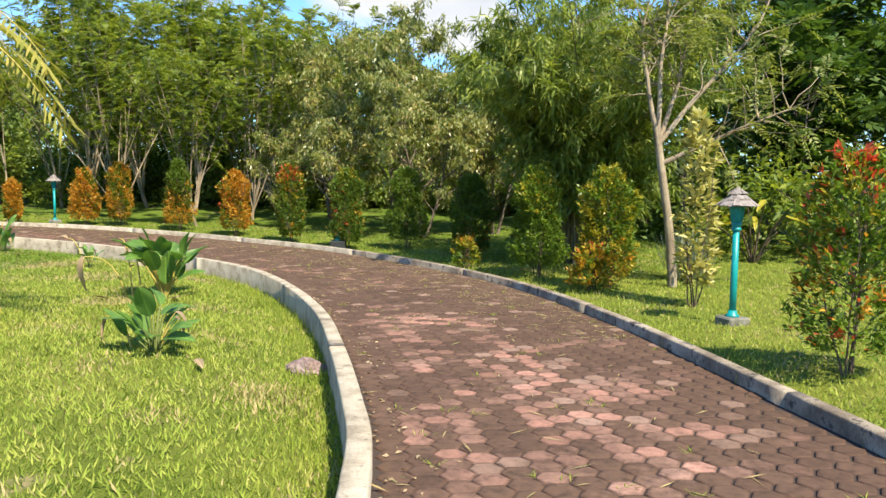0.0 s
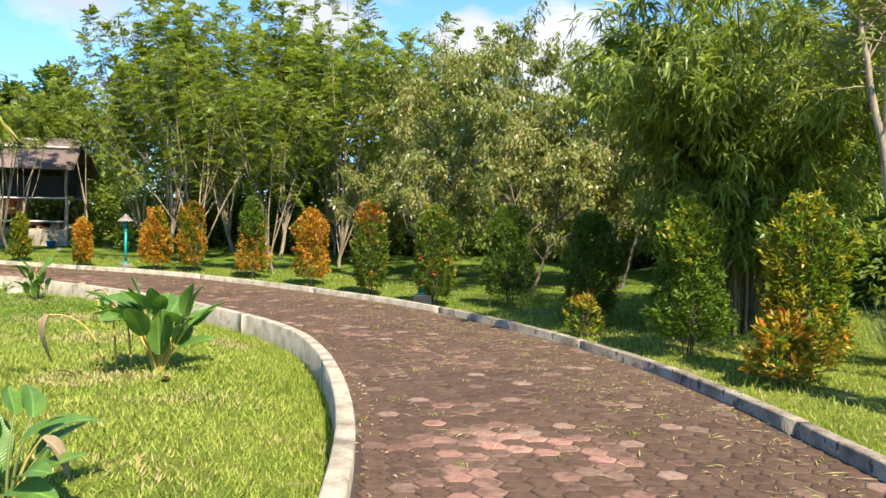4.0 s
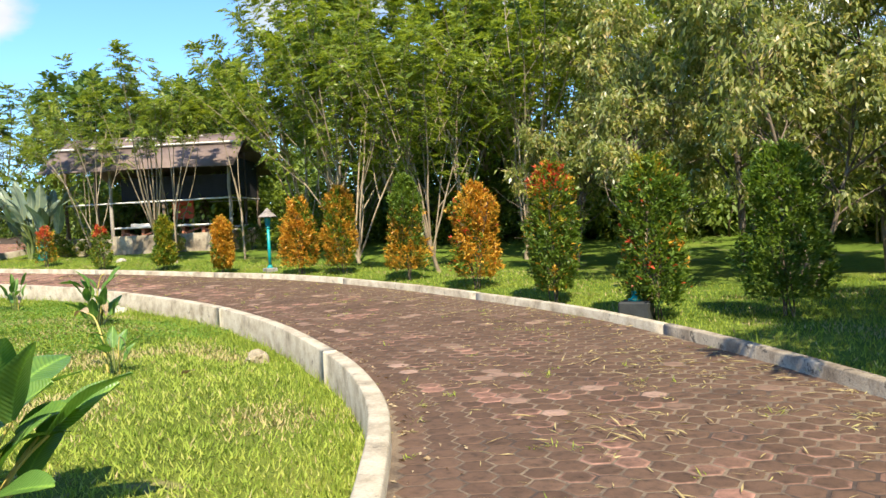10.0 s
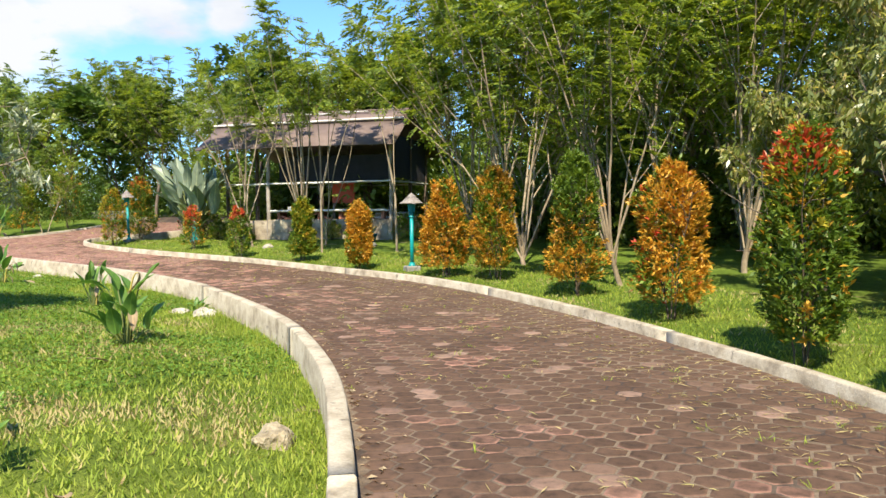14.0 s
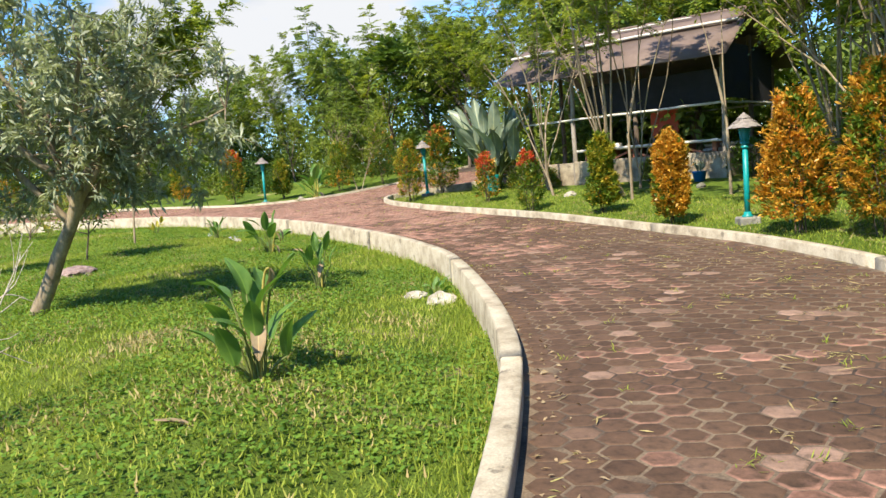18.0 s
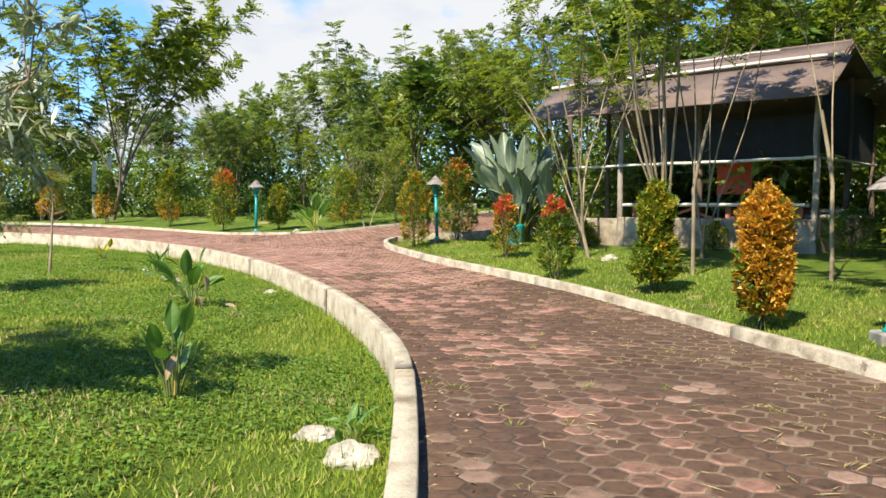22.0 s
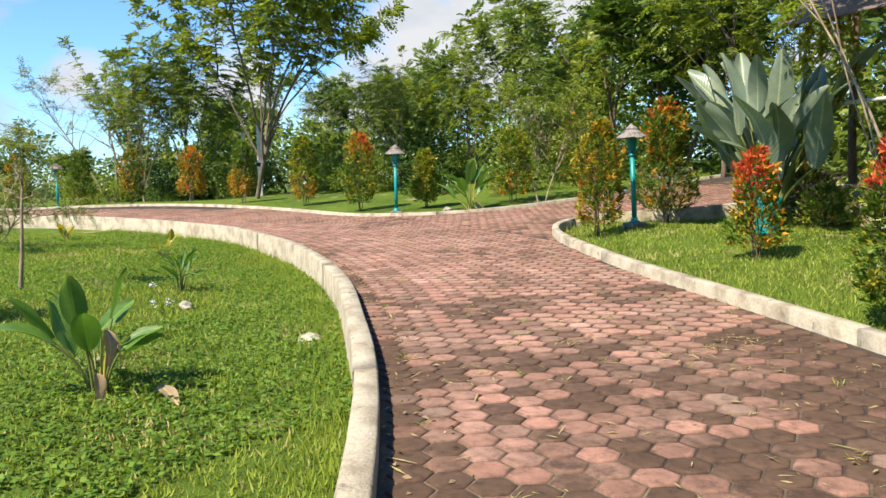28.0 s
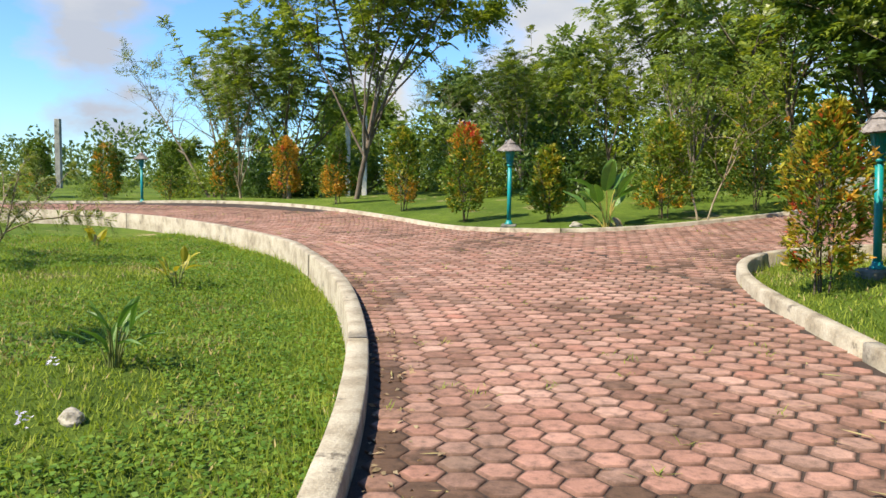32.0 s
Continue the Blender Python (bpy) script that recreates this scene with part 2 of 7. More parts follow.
def paver_material():
    """Red pressed-concrete pavers, faded pink where trodden clean, brown-black with algae elsewhere."""
    m, n, l, b = shader("paver", 0.85)
    geo, info = n.new("ShaderNodeNewGeometry"), n.new("ShaderNodeObjectInfo")
    s = n.new("ShaderNodeMath")
    s.operation = "ADD"
    l.new(geo.outputs["Random Per Island"], s.inputs[0])
    l.new(info.outputs["Random"], s.inputs[1])
    fr = n.new("ShaderNodeMath")
    fr.operation = "FRACT"
    l.new(s.outputs[0], fr.inputs[0])
    one = fr.outputs[0]
    pink = ramp_node(n, l, one, [(0.0, (0.38, 0.195, 0.140)), (0.35, (0.46, 0.260, 0.192)), (0.7, (0.51, 0.315, 0.240)), (1.0, (0.45, 0.200, 0.138))]).outputs["Color"]
    dark = ramp_node(n, l, one, [(0.0, (0.062, 0.036, 0.022)), (0.6, (0.086, 0.050, 0.031)), (0.93, (0.110, 0.065, 0.041)), (0.97, (0.24, 0.155, 0.112)), (1.0, (0.32, 0.21, 0.155))]).outputs["Color"]
    # cleaner to the west, where the walk meets the fork
    sep = n.new("ShaderNodeSeparateXYZ")
    l.new(geo.outputs["Position"], sep.inputs[0])
    west = n.new("ShaderNodeMapRange")
    west.inputs["From Min"].default_value, west.inputs["From Max"].default_value = -24.5, -14.0
    west.inputs["To Min"].default_value, west.inputs["To Max"].default_value = -0.17, 0.22
    l.new(sep.outputs["X"], west.inputs["Value"])
    south = n.new("ShaderNodeMapRange")
    south.inputs["From Min"].default_value, south.inputs["From Max"].default_value = 5.0, 13.0
    south.inputs["To Min"].default_value, south.inputs["To Max"].default_value = -0.165, 0.0
    l.new(sep.outputs["Y"], south.inputs["Value"])
    # large stains take whole pavers at a time
    spot = n.new("ShaderNodeAttribute")
    spot.attribute_name = "spot"
    flat, mid_, blend = n.new("ShaderNodeVectorMath"), n.new("ShaderNodeVectorMath"), n.new("ShaderNodeMix")
    flat.operation, mid_.operation, blend.data_type = "MULTIPLY", "ADD", "VECTOR"
    flat.inputs[1].default_value = (1, 1, 0)
    l.new(spot.outputs["Vector"], flat.inputs[0])
    l.new(flat.outputs[0], mid_.inputs[0])
    l.new(info.outputs["Location"], mid_.inputs[1])
    blend.inputs[0].default_value = 0.8
    l.new(geo.outputs["Position"], blend.inputs[4])
    l.new(mid_.outputs[0], blend.inputs[5])
    kerbside = n.new("ShaderNodeSeparateXYZ")
    l.new(spot.outputs["Vector"], kerbside.inputs[0])
    pat = noise_node(n, l, 0.55, 5, 0.6, "World")
    l.new(blend.outputs[1], pat.inputs["Vector"])
    acc = pat.outputs["Fac"]
    for src, k in ((west.outputs[0], 1.0), (south.outputs[0], 1.0), (one, 0.34), (kerbside.outputs["Z"], 0.30)):
        a = n.new("ShaderNodeMath")
        a.operation = "MULTIPLY_ADD"
        a.inputs[1].default_value = k
        l.new(src, a.inputs[0])
        l.new(acc, a.inputs[2])
        acc = a.outputs[0]
    fine = noise_node(n, l, 9, 5, 0.7, "World")
    a = n.new("ShaderNodeMath")
    a.operation = "MULTIPLY_ADD"
    a.inputs[1].default_value = 0.24
    l.new(fine.outputs["Fac"], a.inputs[0])
    l.new(acc, a.inputs[2])
    # on the dirty stretch the film leaves the edges clean
    rim = n.new("ShaderNodeAttribute")
    rim.attribute_name = "clean_edge"
    d = n.new("ShaderNodeMath")
    d.operation = "MULTIPLY_ADD"
    d.inputs[1].default_value = -0.09
    l.new(rim.outputs["Fac"], d.inputs[0])
    l.new(a.outputs[0], d.inputs[2])
    f = ramp_node(n, l, d.outputs[0], [(0.66, (0, 0, 0)), (0.88, (1, 1, 1))]).outputs["Color"]
    col = mixed(n, l, f, pink, dark)
    film = noise_node(n, l, 1.9, 7, 0.72, "World")
    l.new(blend.outputs[1], film.inputs["Vector"])
    silt = n.new("ShaderNodeMath")
    silt.operation = "MULTIPLY_ADD"
    silt.inputs[1].default_value = 0.22
    l.new(kerbside.outputs["Z"], silt.inputs[0])
    l.new(film.outputs["Fac"], silt.inputs[2])
    ff = ramp_node(n, l, silt.outputs[0], [(0.42, (0, 0, 0)), (0.70, (0.70, 0.70, 0.70))]).outputs["Color"]
    col = mixed(n, l, ff, col, (0.112, 0.067, 0.042))
    # soil caught along the edges where the joints stand open
    lip = n.new("ShaderNodeAttribute")
    lip.attribute_name = "grimy_edge"
    rag = n.new("ShaderNodeMath")
    rag.operation = "MULTIPLY_ADD"
    rag.inputs[1].default_value = 0.9
    l.new(fine.outputs["Fac"], rag.inputs[0])
    l.new(lip.outputs["Fac"], rag.inputs[2])
    edge_ = n.new("ShaderNodeMapRange")
    edge_.inputs["From Min"].default_value, edge_.inputs["From Max"].default_value = 0.80, 1.65
    edge_.inputs["To Max"].default_value = 0.75
    l.new(rag.outputs[0], edge_.inputs["Value"])
    col = mixed(n, l, edge_.outputs[0], col, (0.085, 0.048, 0.032))
    blot = noise_node(n, l, 15, 6, 0.68, "World")
    bl = ramp_node(n, l, blot.outputs["Fac"], [(0.33, (0.50, 0.52, 0.52)), (0.47, (0.95, 0.95, 0.95)), (0.66, (1.22, 1.20, 1.18))]).outputs["Color"]
    col = mixed(n, l, 0.9, col, bl, "MULTIPLY")
    grit = noise_node(n, l, 140, 3, 0.7, "World")
    g = ramp_node(n, l, grit.outputs["Fac"], [(0.3, (0.75, 0.75, 0.75)), (0.75, (1.15, 1.15, 1.15))]).outputs["Color"]
    col = mixed(n, l, 0.85, col, g, "MULTIPLY")
    l.new(col, b.inputs["Base Color"])
    b.inputs["Specular IOR Level"].default_value = 0.25
    bumped(n, l, b, grit.outputs["Fac"], 0.35, 0.004)
    return m


def lawn_material():
    m, n, l, b = shader("lawn", 0.95)
    big = noise_node(n, l, 0.35, 6, 0.6, "World")
    mid = noise_node(n, l, 4.0, 6, 0.7, "World")
    small = noise_node(n, l, 55, 4, 0.7, "World")
    dry = ramp_node(n, l, big.outputs["Fac"], [(0.35, (0.14, 0.18, 0.028)), (0.55, (0.20, 0.23, 0.04)), (0.7, (0.28, 0.265, 0.065))]).outputs["Color"]
    lush = ramp_node(n, l, big.outputs["Fac"], [(0.35, (0.085, 0.135, 0.02)), (0.55, (0.13, 0.19, 0.028)), (0.7, (0.18, 0.215, 0.04))]).outputs["Color"]
    sep = n.new("ShaderNodeSeparateXYZ")
    l.new(n.new("ShaderNodeNewGeometry").outputs["Position"], sep.inputs[0])
    west = n.new("ShaderNodeMapRange")
    west.inputs["From Min"].default_value, west.inputs["From Max"].default_value = -13.0, -6.0
    l.new(sep.outputs["X"], west.inputs["Value"])
    north = n.new("ShaderNodeMapRange")
    north.inputs["From Min"].default_value, north.inputs["From Max"].default_value = 21.0, 13.5
    l.new(sep.outputs["Y"], north.inputs["Value"])
    both = n.new("ShaderNodeMath")
    both.operation = "MULTIPLY"
    l.new(west.outputs[0], both.inputs[0])
    l.new(north.outputs[0], both.inputs[1])
    base = mixed(n, l, both.outputs[0], lush, dry)
    tuft = ramp_node(n, l, mid.outputs["Fac"], [(0.3, (0.6, 0.68, 0.6)), (0.62, (1.1, 1.08, 1.0)), (0.78, (1.6, 1.25, 1.0))]).outputs["Color"]
    col = mixed(n, l, 0.8, base, tuft, "MULTIPLY")
    gr = ramp_node(n, l, small.outputs["Fac"], [(0.32, (0.45, 0.45, 0.45)), (0.7, (1.35, 1.35, 1.3))]).outputs["Color"]
    col = mixed(n, l, 0.9, col, gr, "MULTIPLY")
    bare = noise_node(n, l, 0.8, 5, 0.65, "World")
    f = ramp_node(n, l, bare.outputs["Fac"], [(0.62, (0, 0, 0)), (0.70, (1, 1, 1))]).outputs["Color"]
    col = mixed(n, l, f, col, (0.34, 0.27, 0.14))
    l.new(col, b.inputs["Base Color"])
    b.inputs["Specular IOR Level"].default_value = 0.1
    bumped(n, l, b, small.outputs["Fac"], 0.9, 0.03)
    return m


def joint_material():
    """Soil in the joints: blown sand and clippings along the shaded stretch, dark earth towards the fork."""
    m, n, l, b = shader("joint_soil", 0.95)
    big, fine = noise_node(n, l, 1.6, 6, 0.65, "World"), noise_node(n, l, 70, 4, 0.7, "World")
    sand = ramp_node(n, l, fine.outputs["Fac"], [(0.3, (0.085, 0.058, 0.036)), (0.6, (0.185, 0.135, 0.085)), (0.8, (0.27, 0.225, 0.125))]).outputs["Color"]
    soil = ramp_node(n, l, fine.outputs["Fac"], [(0.3, (0.020, 0.013, 0.009)), (0.7, (0.060, 0.038, 0.025))]).outputs["Color"]
    sep = n.new("ShaderNodeSeparateXYZ")
    l.new(n.new("ShaderNodeNewGeometry").outputs["Position"], sep.inputs[0])
    west = n.new("ShaderNodeMapRange")
    west.inputs["From Min"].default_value, west.inputs["From Max"].default_value = -24.0, -16.0
    west.inputs["To Min"].default_value, west.inputs["To Max"].default_value = -0.12, 0.06
    l.new(sep.outputs["X"], west.inputs["Value"])
    a = n.new("ShaderNodeMath")
    a.operation = "ADD"
    l.new(big.outputs["Fac"], a.inputs[0])
    l.new(west.outputs[0], a.inputs[1])
    south = n.new("ShaderNodeMapRange")
    south.inputs["From Min"].default_value, south.inputs["From Max"].default_value = 6.0, 16.0
    south.inputs["To Min"].default_value, south.inputs["To Max"].default_value = -0.22, 0.0
    l.new(sep.outputs["Y"], south.inputs["Value"])
    a2 = n.new("ShaderNodeMath")
    a2.operation = "ADD"
    l.new(a.outputs[0], a2.inputs[0])
    l.new(south.outputs[0], a2.inputs[1])
    a = a2
    f = ramp_node(n, l, a.outputs[0], [(0.44, (0, 0, 0)), (0.60, (1, 1, 1))]).outputs["Color"]
    l.new(mixed(n, l, f, soil, sand), b.inputs["Base Color"])
    bumped(n, l, b, fine.outputs["Fac"], 0.5, 0.006)
    return m


PAVER, LAWN = paver_material(), lawn_material()
BED = joint_material()
KERB = surface("kerb_concrete", [(0.28, (0.17, 0.135, 0.09)), (0.40, (0.30, 0.25, 0.17)), (0.52, (0.41, 0.355, 0.255)), (0.75, (0.50, 0.445, 0.335))], 3.4, 0.9, 0.5, 55, 0.014, "World", None, 0, (5.0, 0.60, (0.15, 0.125, 0.088)))
KERB_OLD = surface("dirty_kerb_concrete", [(0.30, (0.10, 0.075, 0.048)), (0.43, (0.21, 0.165, 0.112)), (0.55, (0.35, 0.295, 0.21)), (0.75, (0.47, 0.415, 0.32))], 3.0, 0.92, 0.5, 55, 0.012, "World", None, 0, (6.0, 0.54, (0.07, 0.056, 0.04)))
CREAMWALL = surface("stained_cream_render", [(0.32, (0.11, 0.085, 0.055)), (0.46, (0.25, 0.20, 0.14)), (0.62, (0.40, 0.34, 0.24)), (0.8, (0.50, 0.44, 0.33))], 2.0, 0.9, 0.3, 50, 0.01, "World", None, 0, (2.6, 0.60, (0.15, 0.12, 0.085)))
CONC = surface("weathered_concrete", [(0.3, (0.16, 0.15, 0.12)), (0.55, (0.36, 0.34, 0.29)), (0.75, (0.50, 0.48, 0.42))], 2.2, 0.9, 0.4, 50, 0.012, "World", None, 0, (3.0, 0.6, (0.07, 0.07, 0.055)))
MOSSY = surface("mossy_concrete", [(0.3, (0.07, 0.075, 0.05)), (0.6, (0.20, 0.19, 0.15)), (0.8, (0.30, 0.29, 0.24))], 6, 0.95, 0.5, 60)
TEAL = surface("teal_paint", [(0.3, (0.0, 0.19, 0.185)), (0.55, (0.0, 0.27, 0.255)), (0.8, (0.015, 0.34, 0.31))], 5, 0.42, 0.12, 70, 0.004)
SHINGLE = surface("grey_shingle", [(0.3, (0.15, 0.125, 0.105)), (0.55, (0.27, 0.235, 0.205)), (0.8, (0.38, 0.34, 0.30))], 14, 0.9, 0.6, 80, 0.01)
STONE = surface("white_rock", [(0.32, (0.16, 0.14, 0.10)), (0.5, (0.40, 0.36, 0.28)), (0.75, (0.58, 0.54, 0.45))], 6, 0.9, 0.6, 40, 0.02)
REDSTONE = surface("reddish_rock", [(0.3, (0.13, 0.085, 0.07)), (0.5, (0.27, 0.185, 0.16)), (0.75, (0.42, 0.33, 0.29))], 9, 0.9, 0.9, 32, 0.03)
TANSTONE = surface("tan_rock", [(0.32, (0.13, 0.10, 0.055)), (0.5, (0.33, 0.27, 0.165)), (0.75, (0.52, 0.46, 0.33))], 7, 0.9, 0.8, 36, 0.03)
PALEBARK = surface("pale_bark", [(0.3, (0.16, 0.115, 0.07)), (0.52, (0.30, 0.235, 0.15)), (0.75, (0.42, 0.345, 0.235))], 5, 0.9, 0.5, 40, 0.01, "Object", (1, 1, 0.35))
BARK = surface("brown_bark", [(0.3, (0.075, 0.055, 0.04)), (0.55, (0.17, 0.13, 0.09)), (0.8, (0.26, 0.21, 0.155))], 7, 0.95, 0.8, 35, 0.02, "Object", (1, 1, 0.3))
TWIG = surface("twig", [(0.3, (0.07, 0.05, 0.03)), (0.7, (0.16, 0.115, 0.07))], 9, 0.9, 0.4, 50)
PALETWIG = surface("bleached_twig", [(0.3, (0.40, 0.34, 0.27)), (0.7, (0.60, 0.54, 0.45))], 9, 0.9, 0.4, 50)
CANE = surface("bamboo_cane", [(0.3, (0.10, 0.080, 0.036)), (0.55, (0.18, 0.135, 0.065)), (0.8, (0.26, 0.20, 0.10))], 5, 0.5, 0.2, 40, 0.005, "Object", (1, 1, 0.4))
ROOF = surface("brown_roofing", [(0.3, (0.115, 0.080, 0.066)), (0.55, (0.165, 0.118, 0.098)), (0.8, (0.215, 0.160, 0.135))], 1.3, 0.85, 0.3, 45, 0.01, "World")
SOFFIT = surface("brown_fascia", [(0.3, (0.30, 0.18, 0.12)), (0.7, (0.42, 0.27, 0.19))], 3, 0.85, 0.2, 40)
BATTEN = surface("whitewashed_batten", [(0.3, (0.50, 0.47, 0.42)), (0.6, (0.66, 0.63, 0.57))], 5, 0.8, 0.2, 50)
POST = surface("weathered_post", [(0.3, (0.17, 0.14, 0.11)), (0.55, (0.34, 0.30, 0.25)), (0.8, (0.46, 0.42, 0.36))], 5, 0.9, 0.5, 40, 0.01, "Object", (1, 1, 0.25))
DARKPOST = surface("dark_post", [(0.3, (0.075, 0.052, 0.036)), (0.55, (0.17, 0.122, 0.085)), (0.8, (0.27, 0.205, 0.15))], 5, 0.9, 0.5, 40, 0.01, "Object", (1, 1, 0.25))
NET = surface("black_shade_net", [(0.3, (0.010, 0.010, 0.011)), (0.7, (0.020, 0.019, 0.021))], 4, 0.9, 0.5, 90)
REDPAINT = surface("red_paint", [(0.3, (0.55, 0.07, 0.025)), (0.7, (0.66, 0.11, 0.04))], 3, 0.6, 0.1, 50)
BRICKRED = surface("terracotta", [(0.3, (0.26, 0.09, 0.045)), (0.7, (0.42, 0.17, 0.09))], 6, 0.9, 0.4, 50)
BLUE = surface("blue_plastic", [(0.3, (0.01, 0.13, 0.34)), (0.7, (0.015, 0.19, 0.45))], 4, 0.4, 0.05, 50)
BLACK = surface("black_box", [(0.3, (0.012, 0.014, 0.013)), (0.7, (0.03, 0.033, 0.03))], 6, 0.8, 0.4, 40)
STRAW = foliage("dry_straw", [(0.0, (0.30, 0.22, 0.09)), (0.5, (0.42, 0.34, 0.15)), (1.0, (0.22, 0.24, 0.07))], 0.8, 0.2, (1.1, 1.0, 0.7))
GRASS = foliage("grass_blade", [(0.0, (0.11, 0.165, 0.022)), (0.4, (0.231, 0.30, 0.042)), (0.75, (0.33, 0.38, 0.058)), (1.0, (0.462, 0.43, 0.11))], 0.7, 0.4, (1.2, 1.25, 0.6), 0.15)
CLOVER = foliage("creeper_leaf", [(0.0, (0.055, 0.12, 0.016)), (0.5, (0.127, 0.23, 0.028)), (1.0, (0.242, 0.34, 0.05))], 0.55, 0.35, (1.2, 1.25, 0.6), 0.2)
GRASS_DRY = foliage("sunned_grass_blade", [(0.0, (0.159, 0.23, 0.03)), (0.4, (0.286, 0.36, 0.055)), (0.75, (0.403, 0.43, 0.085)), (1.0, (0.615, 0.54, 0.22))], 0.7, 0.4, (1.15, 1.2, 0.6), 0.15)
G_SHRUB = foliage("shrub_green", [(0.0, (0.0477, 0.085, 0.012)), (0.45, (0.111, 0.19, 0.024)), (0.8, (0.201, 0.27, 0.035)), (1.0, (0.329, 0.34, 0.045))], 0.42, 0.38)
G_DARK = foliage("shrub_dark", [(0.0, (0.0509, 0.088, 0.016)), (0.5, (0.111, 0.18, 0.027)), (1.0, (0.233, 0.29, 0.045))], 0.42, 0.40)
O_SHRUB = foliage("shrub_orange", [(0.0, (0.22, 0.16, 0.016)), (0.3, (0.44, 0.235, 0.024)), (0.6, (0.62, 0.37, 0.05)), (0.85, (0.60, 0.27, 0.04)), (1.0, (0.58, 0.16, 0.05))], 0.4, 0.32, (1.25, 1.1, 0.6))
Y_SHRUB = foliage("shrub_yellow", [(0.0, (0.20, 0.20, 0.02)), (0.5, (0.36, 0.32, 0.03)), (1.0, (0.52, 0.42, 0.06))], 0.4, 0.35, (1.2, 1.15, 0.6))
R_SHRUB = foliage("shrub_red", [(0.0, (0.38, 0.05, 0.02)), (0.5, (0.56, 0.09, 0.04)), (1.0, (0.60, 0.20, 0.06))], 0.4, 0.35, (1.3, 1.0, 0.7))
CREAM = foliage("cream_leaf", [(0.0, (0.32, 0.30, 0.07)), (0.5, (0.52, 0.48, 0.16)), (1.0, (0.62, 0.56, 0.26))], 0.45, 0.35, (1.1, 1.1, 0.7))
G_TREE = foliage("tree_leaf", [(0.0, (0.0638, 0.10, 0.019)), (0.4, (0.149, 0.21, 0.034)), (0.75, (0.27, 0.325, 0.048)), (1.0, (0.44, 0.45, 0.09))], 0.36, 0.50, (1.3, 1.25, 0.5))
G_FAR = foliage("far_leaf", [(0.0, (0.0825, 0.13, 0.028)), (0.5, (0.154, 0.215, 0.042)), (1.0, (0.253, 0.30, 0.06))], 0.5, 0.40)
G_DEEP = foliage("deep_leaf", [(0.0, (0.034, 0.066, 0.013)), (0.5, (0.07, 0.125, 0.022)), (1.0, (0.13, 0.19, 0.035))], 0.45, 0.34)
G_GLOSS = foliage("glossy_leaf", [(0.0, (0.0954, 0.135, 0.028)), (0.4, (0.212, 0.25, 0.065)), (0.68, (0.36, 0.37, 0.135)), (0.85, (0.53, 0.41, 0.16)), (1.0, (0.636, 0.56, 0.32))], 0.34, 0.48, (1.2, 1.2, 0.6), 0.55)
G_BAMBOO = foliage("bamboo_leaf", [(0.0, (0.085, 0.135, 0.023)), (0.45, (0.165, 0.215, 0.037)), (0.8, (0.30, 0.345, 0.068)), (1.0, (0.50, 0.49, 0.15))], 0.40, 0.42)
G_SILVER = foliage("silver_leaf", [(0.0, (0.14, 0.17, 0.095)), (0.5, (0.30, 0.335, 0.21)), (1.0, (0.52, 0.54, 0.39))], 0.36, 0.34, (1.1, 1.15, 0.7), 0.45)
G_OLIVE = foliage("olive_leaf", [(0.0, (0.11, 0.14, 0.032)), (0.5, (0.21, 0.24, 0.06)), (1.0, (0.36, 0.35, 0.11))], 0.45, 0.42)
G_PALE = foliage("pale_grey_leaf", [(0.0, (0.14, 0.17, 0.09)), (0.5, (0.22, 0.25, 0.14)), (1.0, (0.31, 0.33, 0.19))], 0.5, 0.3)
PALM = foliage("palm_leaf", [(0.0, (0.17, 0.20, 0.03)), (0.5, (0.31, 0.29, 0.055)), (1.0, (0.46, 0.35, 0.10))], 0.45, 0.35)
G_BROAD = ribbed_leaf("broad_leaf", [(0.0, (0.055, 0.125, 0.028)), (0.5, (0.10, 0.20, 0.038)), (1.0, (0.20, 0.31, 0.05))])
G_GREY = ribbed_leaf("waxy_grey_leaf", [(0.0, (0.12, 0.16, 0.105)), (0.5, (0.19, 0.24, 0.165)), (1.0, (0.30, 0.35, 0.26))], 0.34, 0.18, (0.9, 1.2, 0.7))
YSTEM = foliage("yellow_stalk", [(0.0, (0.36, 0.28, 0.06)), (0.5, (0.48, 0.38, 0.09)), (1.0, (0.40, 0.36, 0.12))], 0.5, 0.1)
GSTEM = foliage("green_stalk", [(0.0, (0.09, 0.13, 0.03)), (1.0, (0.20, 0.22, 0.07))], 0.5, 0.1)
BROWNLEAF = ribbed_leaf("withered_leaf", [(0.0, (0.22, 0.14, 0.07)), (1.0, (0.42, 0.33, 0.20))], 0.7, 0.15, (1.1, 0.9, 0.7))
LILAC = foliage("lilac_petal", [(0.0, (0.55, 0.50, 0.68)), (1.0, (0.72, 0.70, 0.82))], 0.6, 0.3, (1, 1, 1))
HAZE = foliage("distant_wood", [(0.0, (0.0689, 0.115, 0.03)), (0.5, (0.111, 0.165, 0.042)), (1.0, (0.164, 0.215, 0.06))], 0.7, 0.25)


